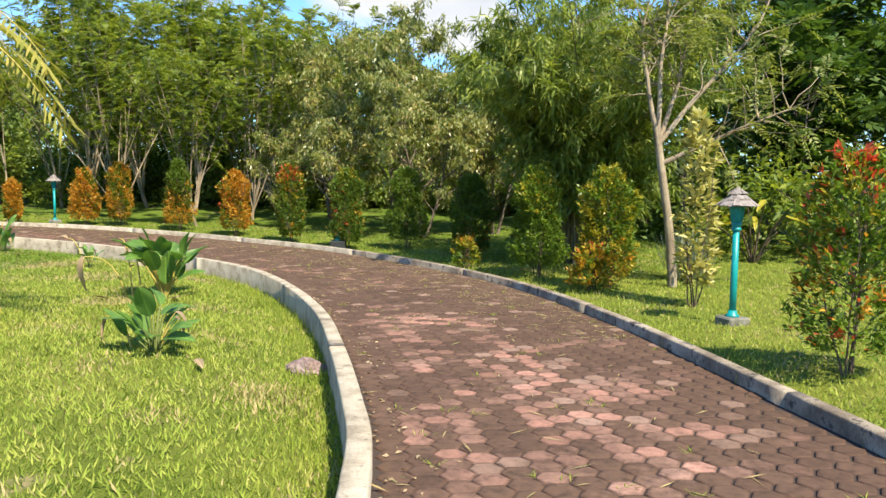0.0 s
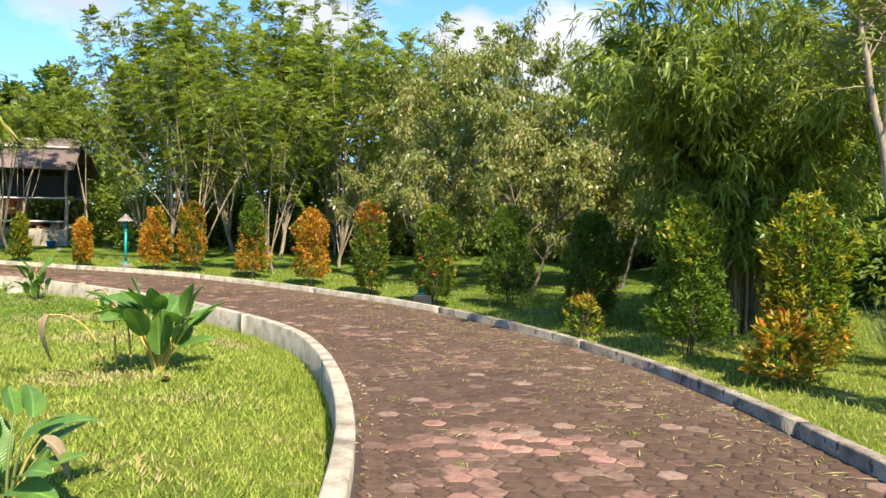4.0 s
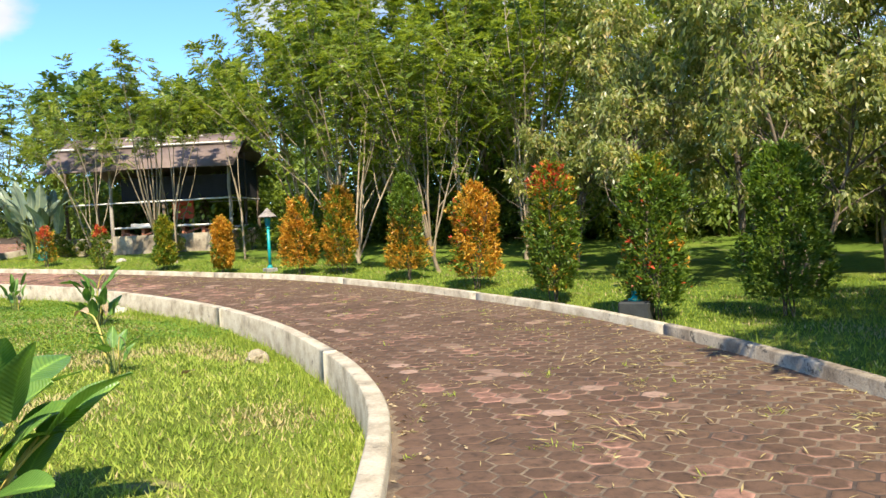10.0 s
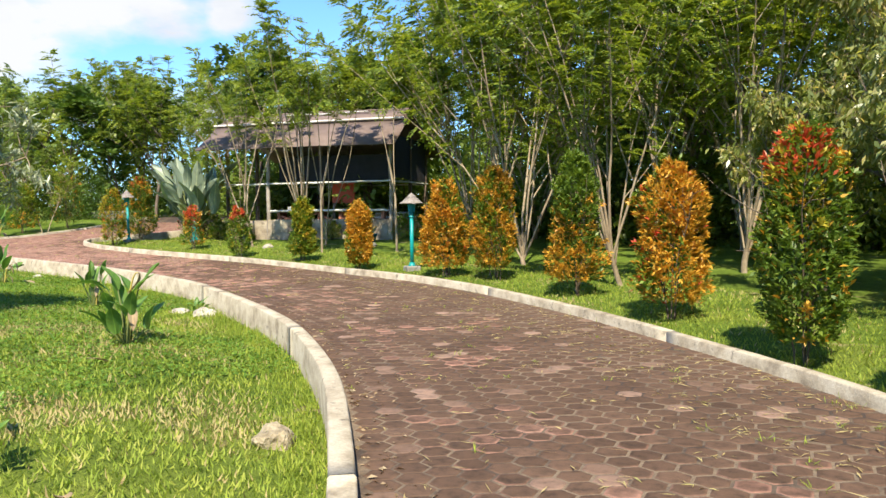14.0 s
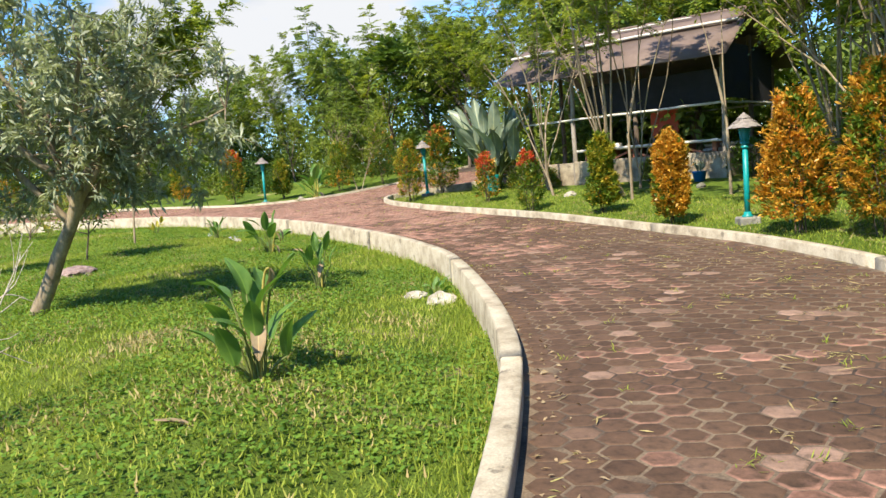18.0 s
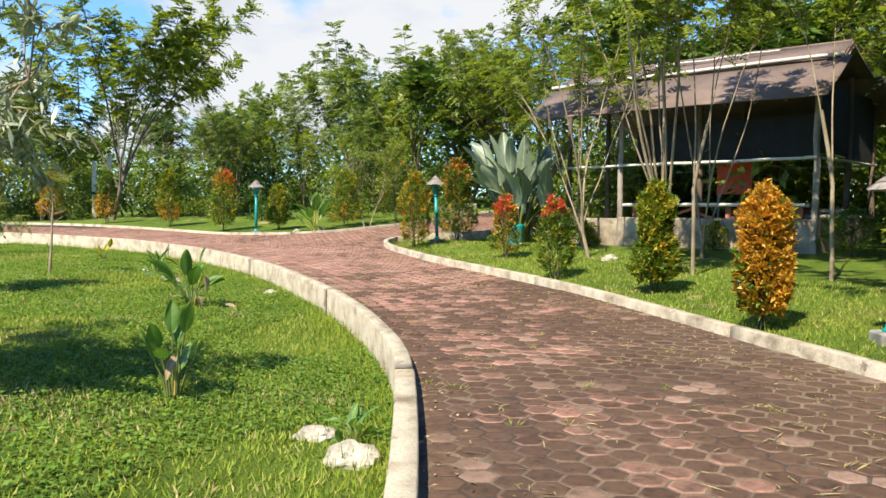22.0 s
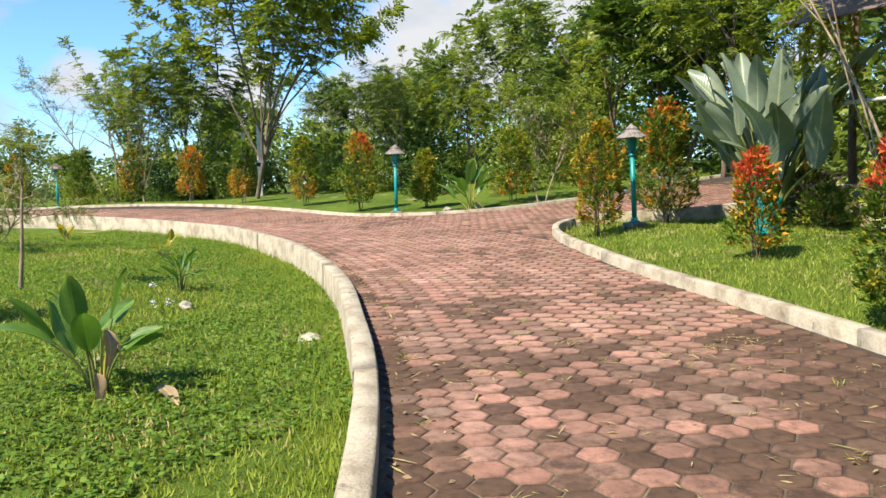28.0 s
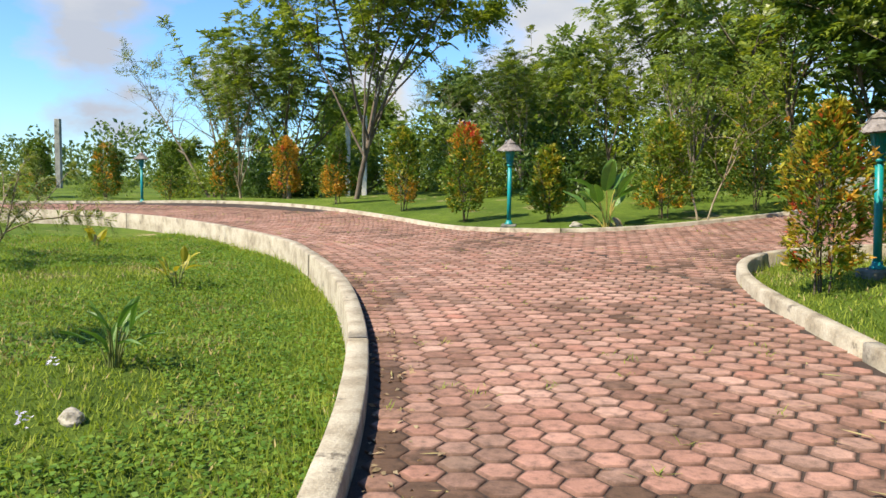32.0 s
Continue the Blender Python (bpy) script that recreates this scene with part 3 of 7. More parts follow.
# ---- mesh helpers ----
def quads_mesh(name, verts, quads, smooth=False):
    """A mesh from arrays of corners and of four-cornered faces."""
    me = bpy.data.meshes.new(name)
    v, q = np.asarray(verts, dtype=np.float32).reshape(-1, 3), np.asarray(quads, dtype=np.int32)
    k = q.shape[1]
    me.vertices.add(len(v))
    me.vertices.foreach_set("co", v.ravel())
    me.loops.add(q.size)
    me.loops.foreach_set("vertex_index", q.ravel())
    me.polygons.add(len(q))
    me.polygons.foreach_set("loop_start", np.arange(0, q.size, k, dtype=np.int32))
    if smooth:
        me.polygons.foreach_set("use_smooth", np.ones(len(q), dtype=bool))
    me.update(calc_edges=True)
    return me


def part(name, shape, material, parent=None, label="", place=None):
    """One mesh object (from a mesh or a bmesh) under a thing or a part."""
    if isinstance(shape, bmesh.types.BMesh):
        me = bpy.data.meshes.new(name)
        shape.to_mesh(me)
        shape.free()
    else:
        me = shape
    if material and not me.materials:
        me.materials.append(material)
    ob = new(name, me)
    if parent is not None:
        ob.parent = parent
    if place is not None:
        ob.matrix_basis = place
    if label:
        ob["label"] = label
    return ob


def thing(name, place, label, category, group="", kind=""):
    ob = new(name)
    ob.empty_display_size = 0.2
    ob.matrix_basis = place
    return tagged(ob, label, category, group, kind)


def box(bm, x0, x1, y0, y1, z0, z1, bevel=0.0):
    r = bmesh.ops.create_cube(bm, size=1, matrix=Matrix.LocRotScale(((x0 + x1) / 2, (y0 + y1) / 2, (z0 + z1) / 2), None, (x1 - x0, y1 - y0, z1 - z0)))
    if bevel:
        es = {e for v in r["verts"] for e in v.link_edges}
        bmesh.ops.bevel(bm, geom=list(es), offset=bevel, segments=1, affect="EDGES", profile=0.5)
    return bm


def lathe(rings, sides=16, wobble=0.0, rng=None):
    """A turned shape from (radius, height) rings, closed at both ends."""
    bm = bmesh.new()
    loops = []
    for r, z in rings:
        row = []
        for i in range(sides):
            a = 2 * math.pi * i / sides
            k = 1 + (rng.uniform(-wobble, wobble) if rng else 0)
            row.append(bm.verts.new((r * k * math.cos(a), r * k * math.sin(a), z)))
        loops.append(row)
    for a, b in zip(loops, loops[1:]):
        for i in range(sides):
            f = bm.faces.new((a[i], a[(i + 1) % sides], b[(i + 1) % sides], b[i]))
            f.smooth = True
    bm.faces.new(loops[0][::-1])
    bm.faces.new(loops[-1])
    return bm


class Wood:
    """Collects tapered limbs into one mesh."""

    def __init__(self):
        self.v, self.q, self.n = [], [], 0

    def limb(self, pts, r0, r1, sides=6):
        pts = np.asarray(pts, dtype=float)
        m = len(pts)
        d = np.gradient(pts, axis=0)
        d /= np.linalg.norm(d, axis=1, keepdims=True) + 1e-9
        ref = np.array([0.31, 0.95, 0.05]) if abs(d[:, 2]).mean() > 0.6 else np.array([0.02, 0.03, 1.0])
        u = np.cross(d, ref)
        u /= np.linalg.norm(u, axis=1, keepdims=True) + 1e-9
        w = np.cross(d, u)
        a = np.linspace(0, 2 * np.pi, sides, endpoint=False)
        r = np.linspace(r0, r1, m)[:, None, None]
        ring = pts[:, None, :] + r * (np.cos(a)[None, :, None] * u[:, None, :] + np.sin(a)[None, :, None] * w[:, None, :])
        self.v.append(ring.reshape(-1, 3))
        i, j = np.meshgrid(np.arange(m - 1), np.arange(sides), indexing="ij")
        k = (j + 1) % sides
        q = np.stack([i * sides + j, i * sides + k, (i + 1) * sides + k, (i + 1) * sides + j], -1).reshape(-1, 4) + self.n
        self.q.append(q)
        self.n += m * sides

    def mesh(self, name):
        return quads_mesh(name, np.concatenate(self.v), np.concatenate(self.q), True)


def pole(points, r0, r1, sides=8):
    w = Wood()
    w.limb(np.array(points, float), r0, r1, sides)
    return w.mesh("pole")


def unit(a):
    return a / (np.linalg.norm(a, axis=-1, keepdims=True) + 1e-9)


def leaf_arrays(p, d, up, length, width, fold=0.18, droop=0.0):
    """Four-cornered leaves: at p, along d, lying towards up."""
    d, up = unit(d), unit(up)
    s = unit(np.cross(d, up))
    n = np.cross(s, d)
    length, width = np.broadcast_to(np.asarray(length, float), (len(p),))[:, None], np.broadcast_to(np.asarray(width, float), (len(p),))[:, None]
    mid = p + d * length * 0.45 + n * width * fold
    tip = p + d * length - n * length * droop
    v = np.stack([p, mid + s * width / 2, tip, mid - s * width / 2], 1)
    return v.reshape(-1, 3)


def leaves(name, *arrays):
    v = np.concatenate(arrays)
    return quads_mesh(name, v, np.arange(len(v), dtype=np.int32).reshape(-1, 4))


def sprays(rng, pos, way, length, pairs, leaf, wide, droop=0.25, curl=0.35):
    """Feathered leaves: a bowed rachis with leaflets to both sides and one at its tip."""
    n = len(pos)
    way = unit(way)
    side = unit(np.cross(way, np.array([0, 0, 1.0]) + rng.normal(0, 0.25, (n, 3))))
    up = np.cross(side, way)
    length = length * rng.uniform(0.75, 1.2, n)
    out = []
    for k in range(pairs + 1):
        f = (k + 0.6) / (pairs + 0.6)
        at = pos + way * (length * f)[:, None] - np.array([0, 0, 1.0]) * (droop * length * f * f)[:, None]
        if k == pairs:
            out.append(leaf_arrays(at, way - np.array([0, 0, droop]), up, leaf * rng.uniform(0.8, 1.1, n), wide))
            continue
        for sg in (-1, 1):
            dd = side * sg + way * 0.55 - np.array([0, 0, 1.0]) * curl * rng.uniform(0.3, 1.2, (n, 1))
            sz = leaf * (0.75 + 0.5 * math.sin(math.pi * f)) * rng.uniform(0.8, 1.15, n)
            out.append(leaf_arrays(at, dd, up + rng.normal(0, 0.3, (n, 3)), sz, wide * (0.8 + 0.3 * math.sin(math.pi * f))))
    return np.concatenate(out)


def curve(points, step=0.25):
    """A smooth line through plan points, in even short steps."""
    p = np.asarray(points, dtype=float)
    q = np.vstack([2 * p[0] - p[1], p, 2 * p[-1] - p[-2]])
    out = []
    for i in range(1, len(q) - 2):
        t = np.linspace(0, 1, 24, endpoint=False)[:, None]
        a, b, c, d = q[i - 1], q[i], q[i + 1], q[i + 2]
        out.append(0.5 * (2 * b + (c - a) * t + (2 * a - 5 * b + 4 * c - d) * t * t + (3 * b - a - 3 * c + d) * t ** 3))
    dense = np.vstack(out + [p[-1:]])
    s = np.concatenate([[0], np.cumsum(np.linalg.norm(np.diff(dense, axis=0), axis=1))])
    u = np.arange(0, s[-1], step)
    return np.stack([np.interp(u, s, dense[:, 0]), np.interp(u, s, dense[:, 1])], -1)


def inside(poly, x, y):
    """Which plan points lie in a closed outline."""
    x, y = np.asarray(x, float), np.asarray(y, float)
    hit = np.zeros(x.shape, bool)
    a, b = poly, np.roll(poly, -1, axis=0)
    for (x0, y0), (x1, y1) in zip(a, b):
        if y0 == y1:
            continue
        c = ((y0 > y) != (y1 > y)) & (x < (x1 - x0) * (y - y0) / (y1 - y0) + x0)
        hit ^= c
    return hit


def gap_to(line, x, y):
    """Distance from plan points to a line of dense points."""
    x, y = np.asarray(x, float).ravel(), np.asarray(y, float).ravel()
    best = np.full(x.shape, 1e9)
    for i in range(0, len(x), 4000):
        dx = x[i:i + 4000, None] - line[None, :, 0]
        dy = y[i:i + 4000, None] - line[None, :, 1]
        best[i:i + 4000] = np.sqrt((dx * dx + dy * dy).min(1))
    return best


# ---- the plan ----
SLOPE = (-0.412, 0.106, -0.0871, 0.1724, -0.1345, 0.4673, -0.0099, 0.0293, -0.1028, -0.04)


def land(x, y):
    """Height of the paved walk's surface, carried on over the whole site."""
    u, v = np.clip(x, -46, 12) / 20.0, (np.clip(y, -6, 40) - 15) / 20.0
    a, b, c, d, e, f, g, h, i, j = SLOPE
    return a + b * u + c * v + d * u * u + e * u * v + f * v * v + g * u ** 3 + h * u * u * v + i * u * v * v + j * v ** 3


def joint_depth(x, y):
    """How far the soil lies under the pavers' faces: brim full on the dirty stretch, open at both ends."""
    open_ = np.maximum(np.interp(x, [-20, -14], [1, 0]), np.interp(y, [8, 13], [1, 0]))
    return 0.0035 + 0.008 * open_


LEFT = curve([(-1.6, -14), (-0.8, -7), (-0.42, -2), (-0.32, 2), (-0.4, 4.5), (-0.6, 5.9), (-0.93, 7.7), (-1.4, 9.9), (-1.9, 11.6), (-2.42, 13.05), (-2.85, 14.1), (-3.6, 15.6), (-4.65, 17.05), (-5.85, 18.3), (-7.3, 19.65),
              (-8.8, 20.8), (-10, 21.6), (-11.5, 22.4), (-13.5, 23.3), (-15.3, 24.0), (-17.05, 24.42), (-18.7, 24.7), (-20.3, 24.87), (-22, 24.95), (-23.8, 25.0), (-25.7, 24.9), (-27.8, 24.63), (-29.4, 24.3), (-31.2, 23.8),
              (-32.8, 23.25), (-34.5, 22.35), (-36.7, 20.95), (-38.9, 19.2), (-40.6, 17.3), (-41.6, 15.2), (-42, 12.5), (-41.3, 8.5), (-38.5, 3), (-34, -5), (-30, -14)])
RIGHT = curve([(2.0, -14), (2.5, -7), (2.75, -1), (2.75, 3), (2.7, 5), (2.57, 6.3), (2.4, 8.1), (2.17, 9.8), (1.77, 11.8), (1.2, 13.8), (0.47, 15.5), (-0.45, 17.25), (-1.55, 18.95), (-2.75, 20.5), (-4, 21.8),
               (-5.6, 23.1), (-7.3, 24.35), (-9, 25.4), (-10.7, 26.3), (-12.6, 27), (-14.6, 27.4), (-16.5, 27.75), (-18.8, 28.1), (-21, 28.2), (-23.5, 28.25), (-25.5, 28.4), (-27.3, 28.62), (-28.6, 29.0),
               (-29.4, 29.55), (-29.8, 30.25), (-29.85, 31.2), (-29.75, 32.3), (-29.8, 33.5), (-30.2, 35), (-30.8, 38), (-30.6, 42)])
FAR = curve([(-38.2, 42), (-38.0, 38.5), (-37.0, 35.6), (-35.5, 33.1), (-34.7, 31.4), (-34.2, 30.2), (-33.9, 29.1), (-33.98, 28), (-34.45, 27), (-35.4, 26), (-37.9, 24.85), (-40.9, 23.3), (-43.6, 21.4), (-45.5, 19.0),
             (-46.3, 16), (-46.5, 13), (-45.8, 8.5), (-43.3, 2), (-39, -6), (-34.5, -14)])
PAVED = np.vstack([LEFT, FAR[::-1], RIGHT[::-1]])
LAWN_ISLE = np.vstack([LEFT, [[-29, -40], [-5, -40]]])


def ground_height(x, y):
    """The earth: a little under the pavers, lower on the inner lawn, level with the walk outside."""
    x, y = np.asarray(x, float), np.asarray(y, float)
    shp = x.shape
    xf, yf = x.ravel(), y.ravel()
    z = land(xf, yf)
    on, isle = inside(PAVED, xf, yf), inside(LAWN_ISLE, xf, yf)
    g = np.minimum(np.minimum(gap_to(LEFT, xf, yf), gap_to(RIGHT, xf, yf)), gap_to(FAR, xf, yf))
    isle |= on & (gap_to(LEFT, xf, yf) < 0.9)
    on &= g > 0.6                      # the earth drops to the lawn's level under the kerbs
    g = np.where(on | inside(PAVED, xf, yf), 0, g)
    soft = np.clip((g - 0.25) / 0.9, 0, 1)
    soft = soft * soft * (3 - 2 * soft)
    off = np.where(on, -joint_depth(xf, yf), np.where(isle, -0.24 - 0.03 * soft, -0.07 + 0.085 * soft))
    und = np.where(on, 0, 0.035 * np.sin(xf * 0.9 + 1.3 * np.sin(yf * 0.5)) * np.cos(yf * 0.8 + xf * 0.21)) * soft
    near_rise = np.clip((g - 0.3) / np.interp(xf, [-16, -11], [3.2, 1.4]), 0, 1)
    z = z + np.where(isle & ~on, 0.25 * near_rise * near_rise * (3 - 2 * near_rise), 0)   # the inner lawn swells behind its kerb
    dip = np.where(on, 0, 0.2 * np.exp(-((xf + 28.4) ** 2 + (yf - 32.6) ** 2) / 1.7))
    return (z + off + und - dip).reshape(shp)


def at(x, y):
    return float(ground_height(np.array([x]), np.array([y]))[0])


def spread(lo, hi, step, far):
    core = np.arange(lo, hi + 1e-6, step)
    out, d = [], step
    while sum(out) < far:
        d *= 1.35
        out.append(d)
    run = np.cumsum(out)
    return np.concatenate([lo - run[::-1], core, hi + run])


gx, gy = spread(-50, 12, 0.4, 900), spread(-10, 42, 0.4, 900)
GX, GY = np.meshgrid(gx, gy, indexing="ij")
GZ = ground_height(GX, GY)
ni, nj = GX.shape
ii, jj = np.meshgrid(np.arange(ni - 1), np.arange(nj - 1), indexing="ij")
faces = np.stack([ii * nj + jj, (ii + 1) * nj + jj, (ii + 1) * nj + jj + 1, ii * nj + jj + 1], -1).reshape(-1, 4)
gm = quads_mesh("ground", np.stack([GX, GY, GZ], -1), faces, True)
gm.materials.append(LAWN)
gm.materials.append(BED)
cx, cy = GX.ravel()[faces].mean(1), GY.ravel()[faces].mean(1)
gm.polygons.foreach_set("material_index", (inside(PAVED, cx, cy) & (np.minimum(np.minimum(gap_to(LEFT, cx, cy), gap_to(RIGHT, cx, cy)), gap_to(FAR, cx, cy)) > 0.1)).astype(np.int32))
ground = tagged(new("ground", gm), "mown green lawn with worn straw-coloured patches", "ground", "", "structure")


# ---- kerbs ----
def kerb(name, line, side, label, width=0.13, high=0.125, piece=2.0, seed=3):
    """Low cast-concrete kerb along a line, in lengths with open joints. side: 1 puts its thickness to the left of the run."""
    rng = np.random.default_rng(seed)
    top = thing(name, Matrix(), label, "kerb", "", "structure")
    n = int(piece / 0.25)
    for i in range(0, len(line) - 2, n):
        seg = line[i:i + n + 1]
        if len(seg) < 3:
            continue
        d = unit(np.gradient(seg, axis=0))
        seg = seg.copy()
        seg[0] += d[0] * 0.006
        seg[-1] -= d[-1] * 0.006
        nrm = np.stack([-d[:, 1], d[:, 0]], -1) * side
        z = land(seg[:, 0], seg[:, 1]) + rng.uniform(-0.004, 0.004)
        k = seg + nrm * rng.uniform(-0.004, 0.004)
        w = width + rng.uniform(-0.008, 0.008)
        b = 0.014
        jit = rng.normal(0, 0.0009, (len(seg), 1))
        prof = [(0.0, -0.45), (0.0, high - b), (b, high), (w - b, high), (w, high - b), (w, -0.45)]
        rows = []
        for o, h in prof:
            q = k + nrm * (o + jit)
            rows.append(np.column_stack([q, z + h + jit[:, 0] * 0.8]))
        v = np.stack(rows, 1)
        m = len(prof)
        a, c = np.meshgrid(np.arange(len(seg) - 1), np.arange(m - 1), indexing="ij")
        q = np.stack([a * m + c, (a + 1) * m + c, (a + 1) * m + c + 1, a * m + c + 1], -1).reshape(-1, 4)
        if side > 0:
            q = q[:, ::-1]
        e = (len(seg) - 1) * m
        caps = np.array([[0, 1, 4, 5], [1, 2, 3, 4], [e + 5, e + 4, e + 1, e], [e + 4, e + 3, e + 2, e + 1]])
        part("kerb_length", quads_mesh("kerb_length", v, np.vstack([q, caps])), KERB_OLD if name == "kerb_outer" and seg[:, 1].mean() < 19 else KERB, top)
    return top


kerb("kerb_inner", LEFT, 1, "pale weathered concrete kerb along the inner lawn", 0.155, 0.13, 5.5, 3)
kerb("kerb_outer", RIGHT, -1, "pale weathered concrete kerb along the shrub border", 0.12, 0.12, 5.0, 4)
kerb("kerb_far", FAR, 1, "low grey concrete kerb beyond the fork", 0.12, 0.07, 5.0, 5)


# ---- plants: shared builders ----
def wander(rng, start, way, length, steps, bend, lift=0.0):
    """Points of a limb that strays as it goes."""
    p, d, out = np.array(start, float), unit(np.array(way, float)), [np.array(start, float)]
    for _ in range(steps):
        d = unit(d + rng.normal(0, bend, 3) + np.array([0, 0, lift]))
        p = p + d * length / steps
        out.append(p.copy())
    return np.array(out), d


def column_shrub(x, y, h, w, looks, label, seed, count=9600, size=0.080, group="clipped shrubs along the walk"):
    """A columnar shrub: thin stems and a dense uneven coat of small leaves. looks: (material, share, where) with where in all, top, low, or a band."""
    rng = np.random.default_rng(seed)
    z0 = at(x, y)
    ob = thing("shrub", pose(x, y, z0, 0, 0, rng.uniform(0, 360)), label, "shrub", group)
    for k in range(5):
        wood = Wood()
        pts, _ = wander(rng, (rng.normal(0, 0.04), rng.normal(0, 0.04), -0.05), (rng.normal(0, 0.1), rng.normal(0, 0.1), 1), h * 0.9, 9, 0.07, 0.1)
        wood.limb(pts, 0.012, 0.003, 5)
        for _ in range(7):
            a = rng.uniform(0, 6.28)
            tw, _ = wander(rng, pts[rng.integers(2, 9)], (math.cos(a), math.sin(a), 0.8), w * 0.4, 4, 0.15)
            wood.limb(tw, 0.006, 0.002, 4)
        part("stem", wood.mesh("stem"), TWIG, ob)
    f = rng.random(count) ** 0.92
    bottom = 0.105 * h
    z = bottom + f * (h - bottom)
    a = rng.uniform(0, 2 * np.pi, count)
    ph = rng.uniform(0, 6.28, 6)
    prof = np.minimum(1.0, (f / 0.12) ** 0.7 * 0.4 + 0.6) * np.clip((1.0 - f) / 0.24, 0, 1) ** 0.5 * (1.05 - 0.34 * f) * (1 - 0.13 * np.exp(-((f - 0.55) / 0.09) ** 2) * ((seed % 3) == 1))
    lump = 1 + 0.16 * np.sin(2 * a + ph[0] + 6 * f) + 0.13 * np.sin(5 * a + ph[1] - 9 * f) + 0.13 * np.sin(11 * f + ph[2]) + 0.11 * np.sin(7 * a + 23 * f + ph[3]) + 0.07 * np.sin(11 * a - 31 * f)
    r = 0.86 * w / 2 * prof * lump * (1 - 0.6 * rng.random(count) ** 2.0) + np.abs(rng.normal(0, 0.015, count))
    # a third of the leaves stand on young shoots that break the outline
    ns = max(20, count // 42)
    sh = rng.integers(0, ns, count)
    on = rng.random(count) < 0.40
    head = rng.integers(0, count, ns)
    run = rng.random(count) * rng.uniform(0.06, 0.16, ns)[sh] * (0.6 + 0.4 * h / 2)
    z = z + rng.normal(0, 0.02, count)
    p = np.stack([r * np.cos(a), r * np.sin(a), z], -1)
    out = np.stack([np.cos(a), np.sin(a), np.full(count, 0.55) + 0.9 * f ** 3], -1)
    hr = 0.80 * w / 2 * (prof * lump)[head]
    foot = np.stack([hr * np.cos(a[head]), hr * np.sin(a[head]), z[head]], -1)
    aim = unit(np.stack([np.cos(a[head]) * 0.6, np.sin(a[head]) * 0.6, np.full(ns, 0.9)], -1) + rng.normal(0, 0.2, (ns, 3)))
    p[on] = (foot[sh] + aim[sh] * run[:, None])[on]
    out[on] = (aim[sh] * 0.7 + unit(rng.normal(0, 1, (count, 3))))[on]
    a, f = np.where(on, a[head][sh], a), np.where(on, f[head][sh], f)
    d = unit(out + rng.normal(0, 0.45, (count, 3)))
    up = np.array([0, 0, 1.0]) + rng.normal(0, 0.5, (count, 3))
    L = size * rng.uniform(0.7, 1.25, count)
    v = leaf_arrays(p, d, up, L, L * 0.40, 0.2, 0.08).reshape(count, 4, 3)
    left = np.ones(count, bool)
    pat = np.clip(0.5 + 0.8 * np.sin(2 * a + ph[4] + 7 * f) * np.sin(5.1 * f + ph[5] + a), 0, 1.1)
    outer = on | (r / (w / 2 * prof + 1e-6) > 0.5)
    for mat, share, where, nm in looks:
        band = {"all": np.ones(count), "top": np.clip((f - 0.72) * 5, 0, 1), "low": np.clip((0.42 - f) * 4, 0, 1), "high": np.clip((f - 0.45) * 3, 0, 1), "mid": np.clip(1 - abs(f - 0.4) * 3.5, 0, 1)}[where]
        take = left & (np.where(on, rng.random(ns)[sh], rng.random(count)) < share * band * (0.45 + 1.1 * pat)) & (outer | (share > 0.9))
        if take.sum() > 3:
            tagged(part("foliage" if nm == "dark" else nm, leaves(nm, v[take].reshape(-1, 3)), mat, ob), "", "", "", "stuff")
        left &= ~take
    if left.sum() > 3:
        base = G_DARK if any(q[3] == "dark" for q in looks) else G_SHRUB
        tagged(part("foliage", leaves("foliage", v[left].reshape(-1, 3)), base, ob), "", "", "", "stuff")
    return ob


